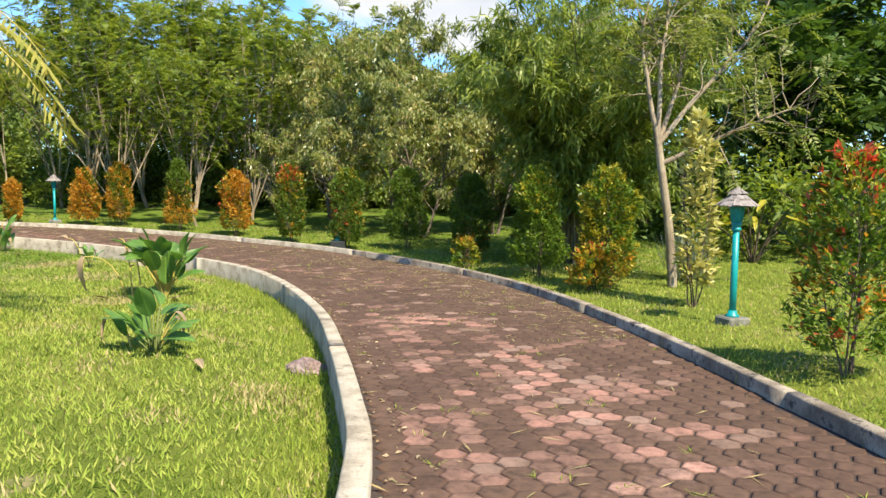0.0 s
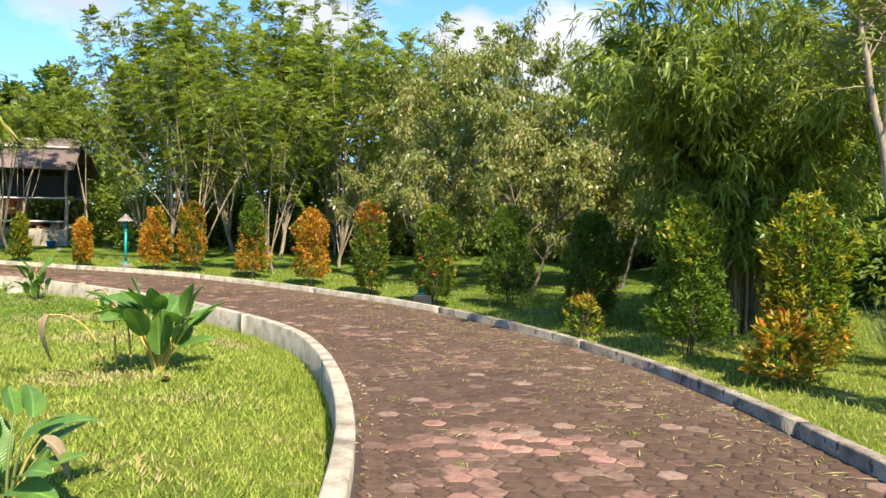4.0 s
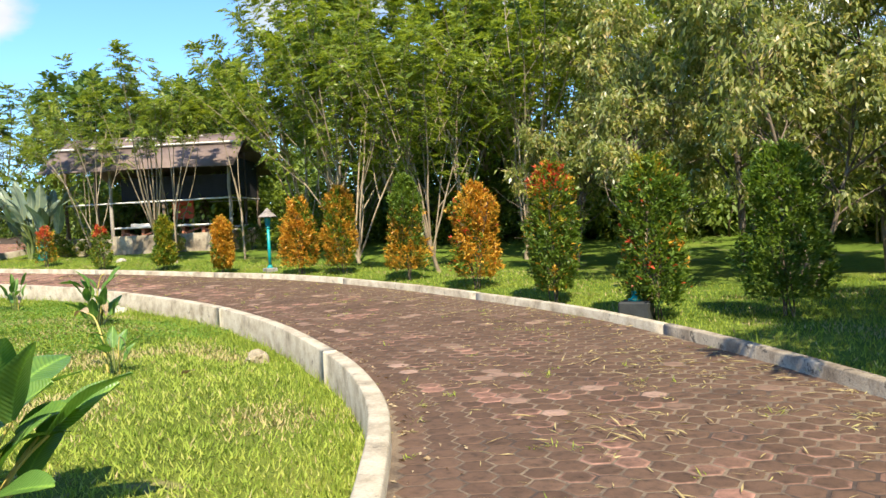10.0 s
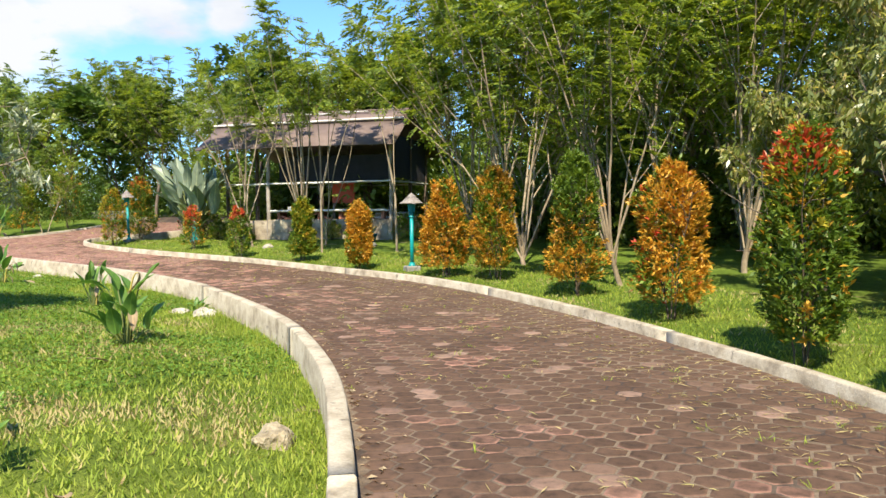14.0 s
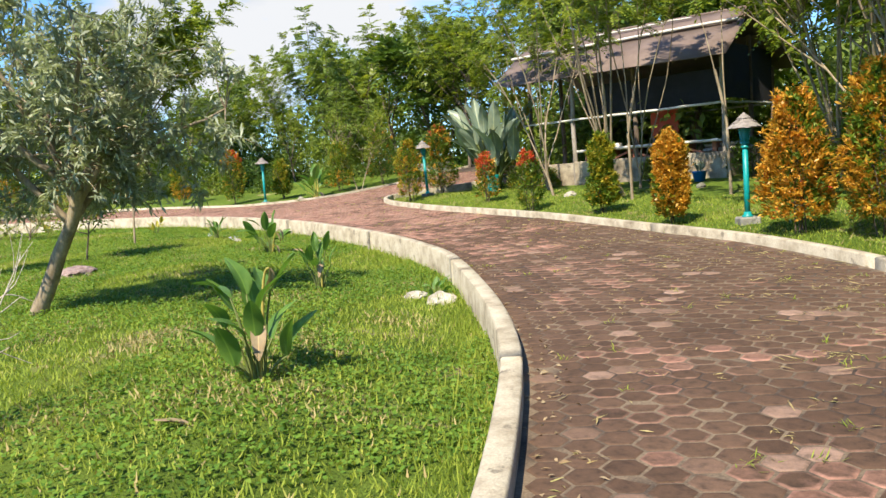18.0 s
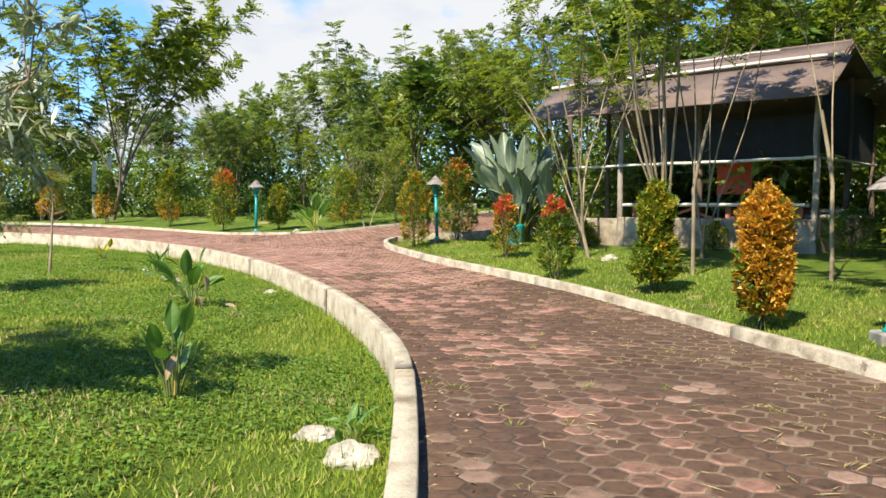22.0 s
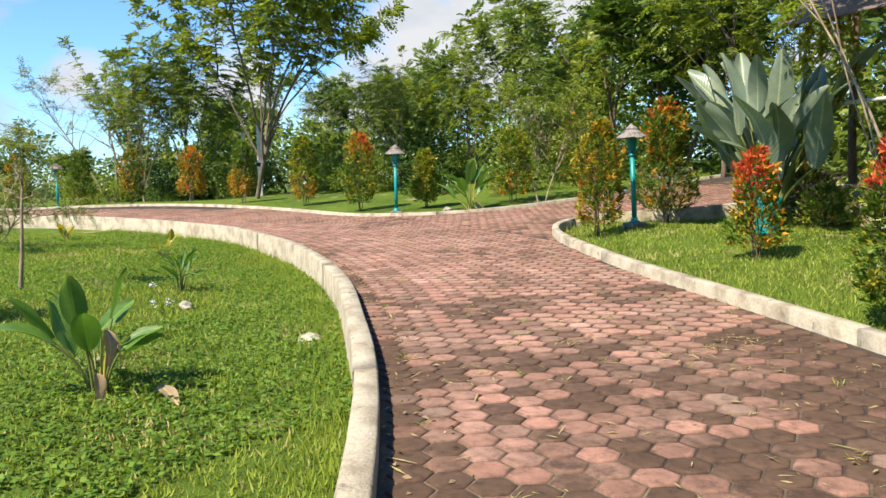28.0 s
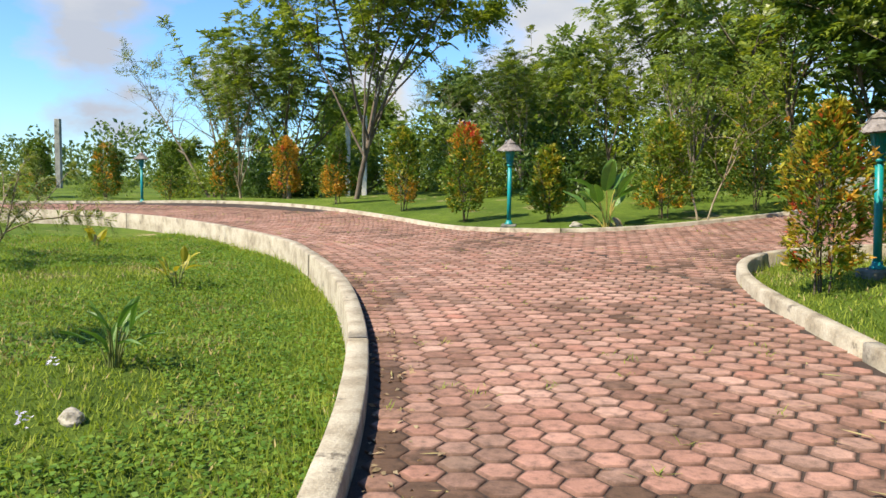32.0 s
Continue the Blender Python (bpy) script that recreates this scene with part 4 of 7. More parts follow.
def tree_meshes(seed, height, stems=4, spread_=0.35, bare=0.35, sprays_n=700, pairs=6, leaf=0.12, wide=0.045, rachis=0.42, r0=0.07, kink=0.08, crown=1.0, broad=False, droop=0.25, tuft=5, fine=True):
    """Trunk and crown of one tree: several stems from the foot, limbs, twigs, and feathered or broad leaves on them."""
    rng = np.random.default_rng(seed)
    wood, tips, ways = Wood(), [], []
    for k in range(stems):
        a = 2 * math.pi * (k + rng.uniform(0, 0.6)) / stems
        lean = spread_ * rng.uniform(0.3, 1.0) if stems > 1 else spread_ * 0.25
        hs = height * rng.uniform(0.78, 1.0)
        pts, _ = wander(rng, (0.06 * math.cos(a), 0.06 * math.sin(a), -0.15), (lean * math.cos(a), lean * math.sin(a), 1), hs, 11, kink, 0.05)
        rs = r0 * rng.uniform(0.6, 1.0)
        wood.limb(pts, rs, 0.008, 7)
        for j in range(3, 12):
            f = j / 11
            if f < bare:
                continue
            for _ in range(3 if f > 0.5 else 2):
                b = rng.uniform(0, 6.28)
                ln = height * 0.27 * crown * (1.15 - 0.6 * f) * rng.uniform(0.6, 1.2)
                way = np.array([math.cos(b), math.sin(b), rng.uniform(0.35, 1.1)])
                lp, ld = wander(rng, pts[j], way, ln, 5, 0.14, 0.05)
                wood.limb(lp if fine else lp[::5 if f > 0.75 else 1], rs * (1.05 - f) * 0.5 + 0.006, 0.004, 4 if fine else 3)
                for q in (2, 3, 4, 5):
                    tips.append(lp[q])
                    ways.append(ld)
                    for _ in range(1):
                        sb = unit(ld + rng.normal(0, 0.7, 3))
                        tw, td = wander(rng, lp[q], sb, ln * 0.35, 3, 0.2, 0.05)
                        if fine:
                            wood.limb(tw[::3], 0.006, 0.0025, 3)
                        tips.append(tw[-1])
                        tips.append(tw[2])
                        ways.extend([td, td])
    tips, ways = np.array(tips), np.array(ways)
    # leaves stand in rosettes, most of them high and far out on the limbs
    reach = np.hypot(tips[:, 0], tips[:, 1]) / height + tips[:, 2] / height
    score = reach * 0.25 + rng.random(len(tips))
    heads = np.argsort(-score)[:max(12, sprays_n // tuft)]
    pick = heads[rng.integers(0, len(heads), sprays_n)]
    pos = tips[pick] + rng.normal(0, 0.05 * crown, (sprays_n, 3))
    turn_ = rng.uniform(0, 2 * np.pi, sprays_n)
    way = unit(ways[pick] * 0.5 + np.stack([np.cos(turn_), np.sin(turn_), rng.normal(0.25, 0.5, sprays_n)], -1))
    if broad:
        k = 9
        p = np.repeat(pos, k, 0) + rng.normal(0, 0.10, (sprays_n * k, 3))
        d = unit(np.repeat(way, k, 0) + rng.normal(0, 0.6, (sprays_n * k, 3)) - np.array([0, 0, 0.45 * droop * 4]))
        L = leaf * rng.uniform(0.7, 1.25, len(p))
        v = leaf_arrays(p, d, np.array([0, 0, 1.0]) + rng.normal(0, 0.5, p.shape), L, L * wide, 0.15, 0.1)
    else:
        v = sprays(rng, pos, way, rachis, pairs, leaf, wide, droop)
    return wood.mesh("trunk"), leaves("crown", v)


def whip_meshes(seed, height, whips=8, fork=0.7, spread_=0.34, bare=0.40, subs=4, step=0.115, rachis=0.46, pairs=7, leaf=0.115, wide=0.056, r0=0.07, lean=0.15, bend=0.045, arch=0.02, sub_bare=0.22, sides=6, sub_from=3):
    """A tree of long slender wands fanning out of a low fork, each feathered with leaves along its upper part."""
    rng = np.random.default_rng(seed)
    wood, pos, way, size = Wood(), [], [], []
    la = rng.uniform(0, 6.283)
    foot, d0 = wander(rng, (0, 0, -0.2), (lean * math.cos(la), lean * math.sin(la), 1), fork + 0.2, 5, 0.07)
    wood.limb(foot, r0, r0 * 0.8, 8)

    def feather(pts, start):
        seg = np.linalg.norm(np.diff(pts, axis=0), axis=1)
        run = np.concatenate([[0], np.cumsum(seg)])
        n_ = int(run[-1] * (1 - start) / step * 1.25)
        at_ = run[-1] * (start + (1 - start) * (1 - rng.random(n_) ** 1.7))      # thickest at the tip
        p = np.stack([np.interp(at_, run, pts[:, c]) for c in range(3)], -1)
        d = unit(np.stack([np.interp(at_, run, np.gradient(pts[:, c])) for c in range(3)], -1))
        turn_ = rng.uniform(0, 6.283, n_)
        e1 = unit(np.cross(d, [0.3, 0.9, 0.2]))
        e2 = np.cross(d, e1)
        out = e1 * np.cos(turn_)[:, None] + e2 * np.sin(turn_)[:, None]
        f = at_ / run[-1]
        pos.append(p)
        way.append(unit(out + d * (0.05 + 0.55 * f ** 4)[:, None] + np.array([0, 0, 0.18]) + rng.normal(0, 0.15, (n_, 3))))
        size.append(rachis * rng.uniform(0.65, 1.15, n_))

    for k in range(whips):
        a = 6.283 * (k + rng.uniform(0, 0.7)) / whips
        s_ = spread_ * rng.uniform(0.25, 1.15)
        first = foot[-1 - rng.integers(0, 3)]
        pts, d = wander(rng, first, (s_ * math.cos(a) + d0[0] * 0.5, s_ * math.sin(a) + d0[1] * 0.5, 1), (height - fork) * rng.uniform(0.72, 1.04), 12, bend, -arch * s_)
        rs = r0 * rng.uniform(0.38, 0.62)
        wood.limb(pts, rs, 0.007, sides)
        feather(pts, bare)
        for _ in range(subs):
            j = rng.integers(sub_from, 10)
            b = rng.uniform(0, 6.283)
            dd = unit(pts[j] - pts[j - 1])
            sp, _ = wander(rng, pts[j], dd + 0.62 * np.array([math.cos(b), math.sin(b), 0.15]), (12 - j) / 12 * (height - fork) * rng.uniform(0.5, 0.9), 7, bend * 1.3, 0.01)
            wood.limb(sp, rs * (1.05 - j / 12) * 0.7 + 0.004, 0.004, max(3, sides - 2))
            feather(sp, sub_bare)
    pos, way, size = np.concatenate(pos), np.concatenate(way), np.concatenate(size)
    v = sprays(rng, pos, way, size, pairs, leaf, wide, 0.38)
    return wood.mesh("trunk"), leaves("crown", v)


def plant_tree(meshes, x, y, label, bark, green, turn=0.0, scale=1.0, name="tree", category="tree", group="", lean=(0, 0), sink=0.0):
    ob = thing(name, pose(x, y, at(x, y) - sink, lean[0], lean[1], turn) @ Matrix.Scale(scale, 4), label, category, group)
    tr, cr = meshes
    part("trunk", tr, bark, ob)
    tagged(part("crown", cr, green, ob), "", "", "", "stuff")
    return ob


def paddle(length, width, bow=0.35, seed=0, wave=0.03, n=9, m=4):
    """One broad leaf blade lying along +x from the origin, bowed down, ribbed along its middle."""
    rng = np.random.default_rng(seed)
    v = []
    for i in range(n + 1):
        f = i / n
        w = width * (math.sin(math.pi * min(1, f * 0.94 + 0.04)) ** 0.62) * (1 - 0.25 * f)
        for j in range(-m, m + 1):
            s = j / m
            v.append((length * (f - 0.12 * bow * f * f), w / 2 * s, -bow * length * f * f + abs(s) * width * 0.13 + wave * math.sin(6 * f + 3 * s + seed) * abs(s) + rng.normal(0, 0.002)))
    k = 2 * m + 1
    q = [(i * k + j, i * k + j + 1, (i + 1) * k + j + 1, (i + 1) * k + j) for i in range(n) for j in range(k - 1)]
    return quads_mesh("leaf", v, q, True)


PADDLES = [paddle(1.0, 0.36, b, s) for s, b in enumerate((0.12, 0.3, 0.5, 0.75))]


def leafy_plant(x, y, h, n, leaf_len, label, seed, green=None, stalk=None, wilt=1, spread_=0.55, name="broadleaf_plant", category="plant", fat=1.35, upright=0.6, group="broad-leaved plants on the lawn"):
    """A clump of long-stalked paddle leaves; wilt: how many have gone yellow or brown."""
    rng = np.random.default_rng(seed)
    green, stalk = green or G_BROAD, stalk or GSTEM
    ob = thing(name, pose(x, y, at(x, y), 0, 0, 0), label, category, group)
    for k in range(n):
        a = 6.283 * (k + rng.uniform(0, 0.8)) / n
        hh = h * rng.uniform(0.18, 0.8)
        out = spread_ * rng.uniform(0.25, 1.0) * h * 0.5
        end = np.array([out * math.cos(a), out * math.sin(a), hh])
        mid = end * np.array([0.35, 0.35, 0.6]) + rng.normal(0, 0.01, 3)
        w = Wood()
        t = np.linspace(0, 1, 7)[:, None]
        s0 = np.array([0.05 * math.cos(a), 0.05 * math.sin(a), -0.04])
        w.limb((1 - t) ** 2 * s0 + 2 * t * (1 - t) * mid + t * t * end, 0.009 * (0.6 + h), 0.005 * (0.6 + h), 5)
        dead = k < wilt
        st = part("stalk", w.mesh("stalk"), YSTEM if dead else stalk, ob)
        L = 1.2 * leaf_len * rng.uniform(0.75, 1.15) * (0.6 if dead else 1.0)
        tilt = -rng.uniform(25, 80) * upright / 0.6
        if dead:
            tilt = rng.uniform(15, 60)
        src = PADDLES[3 if dead else rng.integers(0, 3)].copy()
        part("leaf", src, BROWNLEAF if dead else green, st, "withered yellow-brown leaf" if dead else "",
             pose(*end, 0, 0, math.degrees(a) + rng.uniform(-35, 35)) @ pose(0, 0, 0, rng.uniform(-35, 35), tilt, 0) @ Matrix.Diagonal((L, L * fat, L, 1)))
    return ob


def rock(x, y, s, mat, label, seed, flat=0.6, name="rock"):
    rng = np.random.default_rng(seed)
    bm = bmesh.new()
    bmesh.ops.create_icosphere(bm, subdivisions=3, radius=1.0)
    for v in bm.verts:
        c = v.co.copy()
        k = 1 + 0.35 * noise.noise(c * 1.3 + Vector((seed, 0, 0))) + 0.14 * noise.noise(c * 3.7 + Vector((0, seed, 0)))
        v.co = Vector((c.x * k * s, c.y * k * s * rng.uniform(0.74, 0.76), max(c.z * k, -0.5) * s * flat))
    me = bpy.data.meshes.new(name)
    bm.to_mesh(me)
    bm.free()
    me.materials.append(mat)
    ob = new(name, me)
    ob.matrix_basis = pose(x, y, at(x, y) + 0.25 * s * flat, 0, 0, seed * 40)
    return tagged(ob, label, "rock")


# ---- garden lamps ----
def garden_lamp(x, y, turn, label, lean=(0, 0), tall=1.8, base_mat=None, base_h=0.12):
    rng = np.random.default_rng(int(abs(x * 10)))
    z0 = at(x, y)
    ob = thing("garden_lamp", pose(x, y, z0 - 0.02, lean[0], lean[1], turn), label, "lamp", "teal garden lamps")
    part("base_block", box(bmesh.new(), -0.155, 0.155, -0.155, 0.155, -0.15, base_h, 0.02), base_mat or MOSSY, ob, "mossy concrete footing")
    k = (tall - 0.52) / 1.28
    part("foot_flange", lathe([(0.085, base_h - 0.005), (0.085, base_h + 0.018), (0.06, base_h + 0.035), (0.052, base_h + 0.08)], 14), TEAL, ob)
    part("pole", lathe([(0.043, base_h), (0.043, 0.6 * k), (0.041, 1.22 * k)], 14), TEAL, ob)
    z = 1.22 * k
    part("collar", lathe([(0.045, z - 0.02), (0.062, z - 0.01), (0.062, z + 0.012), (0.048, z + 0.024), (0.048, z + 0.04), (0.066, z + 0.05), (0.07, z + 0.07), (0.055, z + 0.085)], 14), TEAL, ob)
    cup = part("lantern", lathe([(0.058, z + 0.08), (0.07, z + 0.16), (0.088, z + 0.26), (0.098, z + 0.34)], 14), TEAL, ob)
    for i in range(10):
        a = 36 * i
        bm = bmesh.new()
        box(bm, -0.006, 0.006, -0.004, 0.004, 0, 0.27, 0.0)
        part("rib", bm, TEAL, cup, "", pose(0, 0, 0, 0, 0, a) @ pose(0.061, 0, z + 0.085, 0, 8, 0))
    # shingled cap: rings of ragged thatch over a cone
    hat = part("cap", lathe([(0.235, z + 0.285), (0.15, z + 0.375), (0.07, z + 0.45), (0.03, z + 0.50), (0.012, z + 0.53)], 18, 0.03, rng), SHINGLE, ob, "weathered grey shingle cap")
    for ring, (rr, zz, ln, n) in enumerate(((0.16, 0.365, 0.12, 22), (0.09, 0.425, 0.10, 15), (0.035, 0.49, 0.09, 9))):
        v = []
        for i in range(n):
            a = 6.283 * (i + 0.5 * ring + rng.uniform(-0.15, 0.15)) / n
            ca, sa = math.cos(a), math.sin(a)
            hw = 3.3 * rr / n * rng.uniform(0.9, 1.15) + 0.006
            o = rr + ln * rng.uniform(0.72, 0.95)
            dz = -ln * 0.78 * rng.uniform(0.85, 1.05)
            ow = hw * o / rr * 0.9
            for (r, s, q) in ((rr, -hw, 0.012), (rr, hw, 0.012), (o, ow, dz + 0.016), (o, -ow, dz + 0.016)):
                v.append((ca * r - sa * s, sa * r + ca * s, z + zz + q + rng.uniform(0, 0.004)))
        part("shingle_course", quads_mesh("shingle_course", v, np.arange(len(v)).reshape(-1, 4)), SHINGLE, hat)
    return ob


# ---- lamps and shrubs along the walk ----
garden_lamp(3.65, 10.0, 20, "teal post lamp with a shingle cap on the lawn", (0, 0.8), 1.8)
garden_lamp(-13.75, 28.45, 60, "teal post lamp with a shingle cap behind the kerb", (0, 0), 1.78, CONC)
garden_lamp(-27.8, 30.2, 10, "leaning teal post lamp with a shingle cap at the fork", (2.6, 0), 1.85)
garden_lamp(-35.5, 27.15, 80, "leaning teal post lamp with a shingle cap past the fork", (2.6, 0), 1.8, None, 0.05)
garden_lamp(-46.2, 16.3, 30, "distant teal post lamp by the far kerb", (0, 0), 1.8)

OR, GR, RD, YL = O_SHRUB, G_SHRUB, R_SHRUB, Y_SHRUB
column_shrub(3.6, 7.0, 1.92, 1.0, [(RD, 0.3, "top", "red_growth"), (YL, 0.3, "high", "yellow_leaves"), (OR, 0.22, "mid", "orange_leaves"), (RD, 0.06, "all", "red_growth")], "tall green shrub flushed red and orange at its tips", 21, 5200)
column_shrub(2.8, 13.6, 2.0, 1.05, [(YL, 0.42, "all", "yellow_leaves"), (OR, 0.5, "low", "orange_leaves")], "yellow-green column shrub with orange leaves at its foot", 22)
column_shrub(1.8, 15.3, 2.02, 1.0, [(YL, 0.18, "high", "yellow_leaves")], "green column shrub under the bamboo", 23)
column_shrub(2.5, 13.25, 0.72, 0.72, [(RD, 0.3, "top", "red_growth"), (OR, 0.5, "all", "orange_leaves"), (YL, 1.0, "all", "yellow_leaves")], "low golden orange bush at the foot of a column shrub", 39, 1100, 0.11)
column_shrub(0.5, 17.1, 0.62, 0.55, [(OR, 0.25, "top", "orange_leaves"), (YL, 0.5, "all", "yellow_leaves")], "low yellow-green weed bush behind the kerb", 40, 800, 0.09)
column_shrub(0.68, 18.8, 1.95, 1.05, [(OR, 0.25, "low", "orange_leaves"), (G_DARK, 0.5, "all", "dark")], "dark green column shrub with a few orange leaves", 24)
column_shrub(-0.95, 21.2, 2.06, 1.12, [(G_DARK, 1.0, "all", "dark")], "dark green column shrub in shade", 25)
column_shrub(-2.55, 21.25, 2.13, 0.92, [(YL, 0.28, "top", "yellow_leaves"), (OR, 0.10, "mid", "orange_leaves"), (RD, 0.025, "all", "red_growth"), (G_DARK, 0.7, "all", "dark")], "green column shrub with yellow and bronze tips", 26)
column_shrub(-4.35, 22.9, 2.25, 0.86, [(RD, 0.42, "top", "red_growth"), (OR, 0.10, "all", "orange_leaves"), (YL, 0.2, "high", "yellow_leaves"), (G_DARK, 0.5, "all", "dark")], "green column shrub with a red flush on top", 27)
column_shrub(-6.45, 24.95, 1.98, 1.0, [(OR, 0.85, "all", "orange_leaves"), (RD, 0.25, "all", "red_leaves")], "orange-leaved column shrub beside the kerb", 28)
column_shrub(-8.75, 26.65, 2.3, 0.88, [(OR, 0.75, "low", "orange_leaves"), (OR, 0.4, "mid", "golden_leaves"), (G_DARK, 0.3, "high", "dark")], "slim shrub, orange below and bronze-green above", 29)
column_shrub(-11.25, 27.95, 2.15, 0.88, [(OR, 0.75, "all", "orange_leaves"), (YL, 0.3, "all", "yellow_leaves")], "orange and yellow column shrub behind the kerb", 30)
column_shrub(-12.45, 27.95, 1.9, 1.0, [(OR, 0.8, "all", "orange_leaves"), (RD, 0.2, "low", "red_leaves")], "orange column shrub beside the lamp", 31)
column_shrub(-15.1, 28.2, 1.52, 0.57, [(OR, 0.8, "all", "orange_leaves"), (YL, 0.35, "all", "yellow_leaves")], "golden orange column shrub near the pavilion", 32)
column_shrub(-17.95, 29.1, 1.56, 0.60, [(YL, 0.35, "all", "yellow_leaves"), (OR, 0.12, "low", "orange_leaves")], "yellow and green column shrub near the pavilion", 33)
column_shrub(-20.2, 28.85, 1.32, 0.60, [(RD, 0.95, "top", "red_growth"), (YL, 0.15, "all", "yellow_leaves")], "small green shrub with a bright red top", 34, 2600)
column_shrub(-23.9, 30.0, 1.33, 0.58, [(RD, 0.6, "high", "red_growth"), (OR, 0.35, "all", "orange_leaves")], "small shrub turning red and orange", 35, 2600)
column_shrub(-27.35, 29.35, 1.85, 0.78, [(RD, 0.05, "all", "red_growth"), (YL, 0.55, "all", "yellow_leaves"), (OR, 0.4, "low", "orange_leaves"), (OR, 0.38, "all", "golden_leaves")], "yellow-green shrub flushed orange at the point of the fork", 36, 4600)
column_shrub(-28.9, 31.3, 2.3, 1.05, [(RD, 0.22, "top", "red_growth"), (OR, 0.2, "all", "bronze_leaves"), (G_DARK, 0.5, "all", "dark")], "dark bronze shrub with a red plume", 37)
column_shrub(-28.4, 33.4, 1.3, 1.2, [(RD, 0.15, "all", "red_leaves"), (G_DARK, 0.6, "all", "dark")], "low dark reddish shrub by the side walk", 38, 3000)
far_group = "shrubs beyond the fork"
for k, (x, y, h, w, looks, label) in enumerate([
        (-36.9, 26.35, 2.05, 0.95, [(RD, 0.25, "top", "red_growth"), (OR, 0.4, "high", "orange_leaves"), (YL, 0.4, "all", "yellow_leaves"), (OR, 0.12, "all", "golden_leaves")], "yellow-green column shrub with an orange top"),
        (-35.95, 28.0, 1.5, 0.66, [(YL, 0.35, "all", "yellow_leaves")], "small yellow and green shrub by the kerb"),
        (-35.6, 30.3, 1.9, 1.1, [(YL, 0.25, "all", "yellow_leaves"), (OR, 0.25, "low", "orange_leaves")], "olive shrub with orange lower leaves"),
        (-36.5, 32.6, 2.2, 1.4, [(OR, 0.12, "all", "orange_leaves"), (G_DARK, 0.6, "all", "dark")], "large dark bronze shrub beside the side walk"),
        (-40.0, 24.95, 2.05, 0.85, [(OR, 0.7, "low", "orange_leaves"), (YL, 0.3, "all", "yellow_leaves")], "slim shrub orange at its foot"),
        (-43.3, 22.95, 2.05, 0.8, [(OR, 0.9, "low", "orange_leaves"), (OR, 0.2, "mid", "golden_leaves"), (G_DARK, 0.3, "high", "dark")], "slim green shrub orange at its foot"),
        (-46.6, 20.9, 2.0, 0.95, [(OR, 0.85, "all", "orange_leaves"), (RD, 0.3, "all", "red_leaves")], "burnt orange column shrub by the far kerb"),
        (-47.6, 18.6, 2.05, 0.95, [(OR, 0.3, "all", "orange_leaves"), (G_DARK, 0.5, "all", "dark")], "dark column shrub, rust below"),
        (-48.2, 16.6, 2.05, 0.95, [(OR, 0.2, "low", "orange_leaves"), (G_DARK, 0.7, "all", "dark")], "dark green column shrub by the far kerb"),
        (-48.2, 14.4, 2.0, 1.0, [(OR, 0.3, "all", "orange_leaves"), (G_DARK, 0.5, "all", "dark")], "bronze green column shrub by the far kerb"),
        (-47.8, 12.2, 2.1, 1.0, [(OR, 0.2, "low", "orange_leaves"), (G_DARK, 0.8, "all", "dark")], "dark column shrub at the bend")]):
    column_shrub(x, y, h, w, looks, label, 50 + k, 3600, 0.10, far_group)

# ---- plants and stones on the inner lawn ----
column_shrub(-5.9, 9.25, 0.88, 0.74, [(CREAM, 1.0, "all", "cream_leaves"), (CREAM, 1.0, "all", "young_leaves"), (YL, 0.8, "all", "yellow_leaves")], "low bush of cream and yellow variegated leaves on the lawn", 87, 1500, 0.13, "")
leafy_plant(-3.0, 8.25, 0.62, 20, 0.30, "low clump of broad waxy leaves in the grass", 61, G_BROAD, GSTEM, 2, 0.95, fat=1.6, upright=0.6)
leafy_plant(-4.55, 13.0, 1.0, 36, 0.36, "tall clump of glossy broad leaves with yellow stalks", 62, G_BROAD, YSTEM, 0, 0.85, fat=1.7, upright=0.66)
leafy_plant(-7.4, 16.75, 0.5, 9, 0.22, "thin plant with small broad leaves", 63, G_BROAD, GSTEM, 1, 0.7)
leafy_plant(-10.9, 19.85, 0.85, 17, 0.29, "young clump of upright broad leaves", 64, G_BROAD, GSTEM, 1, 0.62, fat=1.5, upright=0.72)
leafy_plant(-15.4, 21.98, 0.72, 10, 0.27, "small leafy plant in tree shade", 65, G_BROAD, GSTEM, 1, 0.6, fat=1.3, upright=0.75)
leafy_plant(-20.95, 22.95, 0.72, 15, 0.34, "broad-leaved clump with yellowing leaves", 67, G_BROAD, GSTEM, 3, 0.95, fat=1.4, upright=0.6)
leafy_plant(-25.65, 22.95, 0.42, 15, 0.26, "low rosette of long narrow leaves", 68, G_BROAD, GSTEM, 0, 0.8, fat=0.7)
leafy_plant(-29.9, 22.18, 0.42, 10, 0.20, "small yellow-leaved plant in the lawn", 69, Y_SHRUB, GSTEM, 0, 0.9)
leafy_plant(-34.2, 19.5, 0.35, 8, 0.20, "small yellow-green seedling in the lawn", 70, Y_SHRUB, GSTEM, 1, 0.9)
leafy_plant(-13.95, 23.0, 0.26, 12, 0.12, "leafy weed beside the stones", 71, G_BROAD, GSTEM, 0, 1.2)
leafy_plant(-34.75, 28.95, 1.0, 13, 0.52, "dark broad-leaved clump by the far kerb", 72, G_BROAD, YSTEM, 1, 0.9, group="")


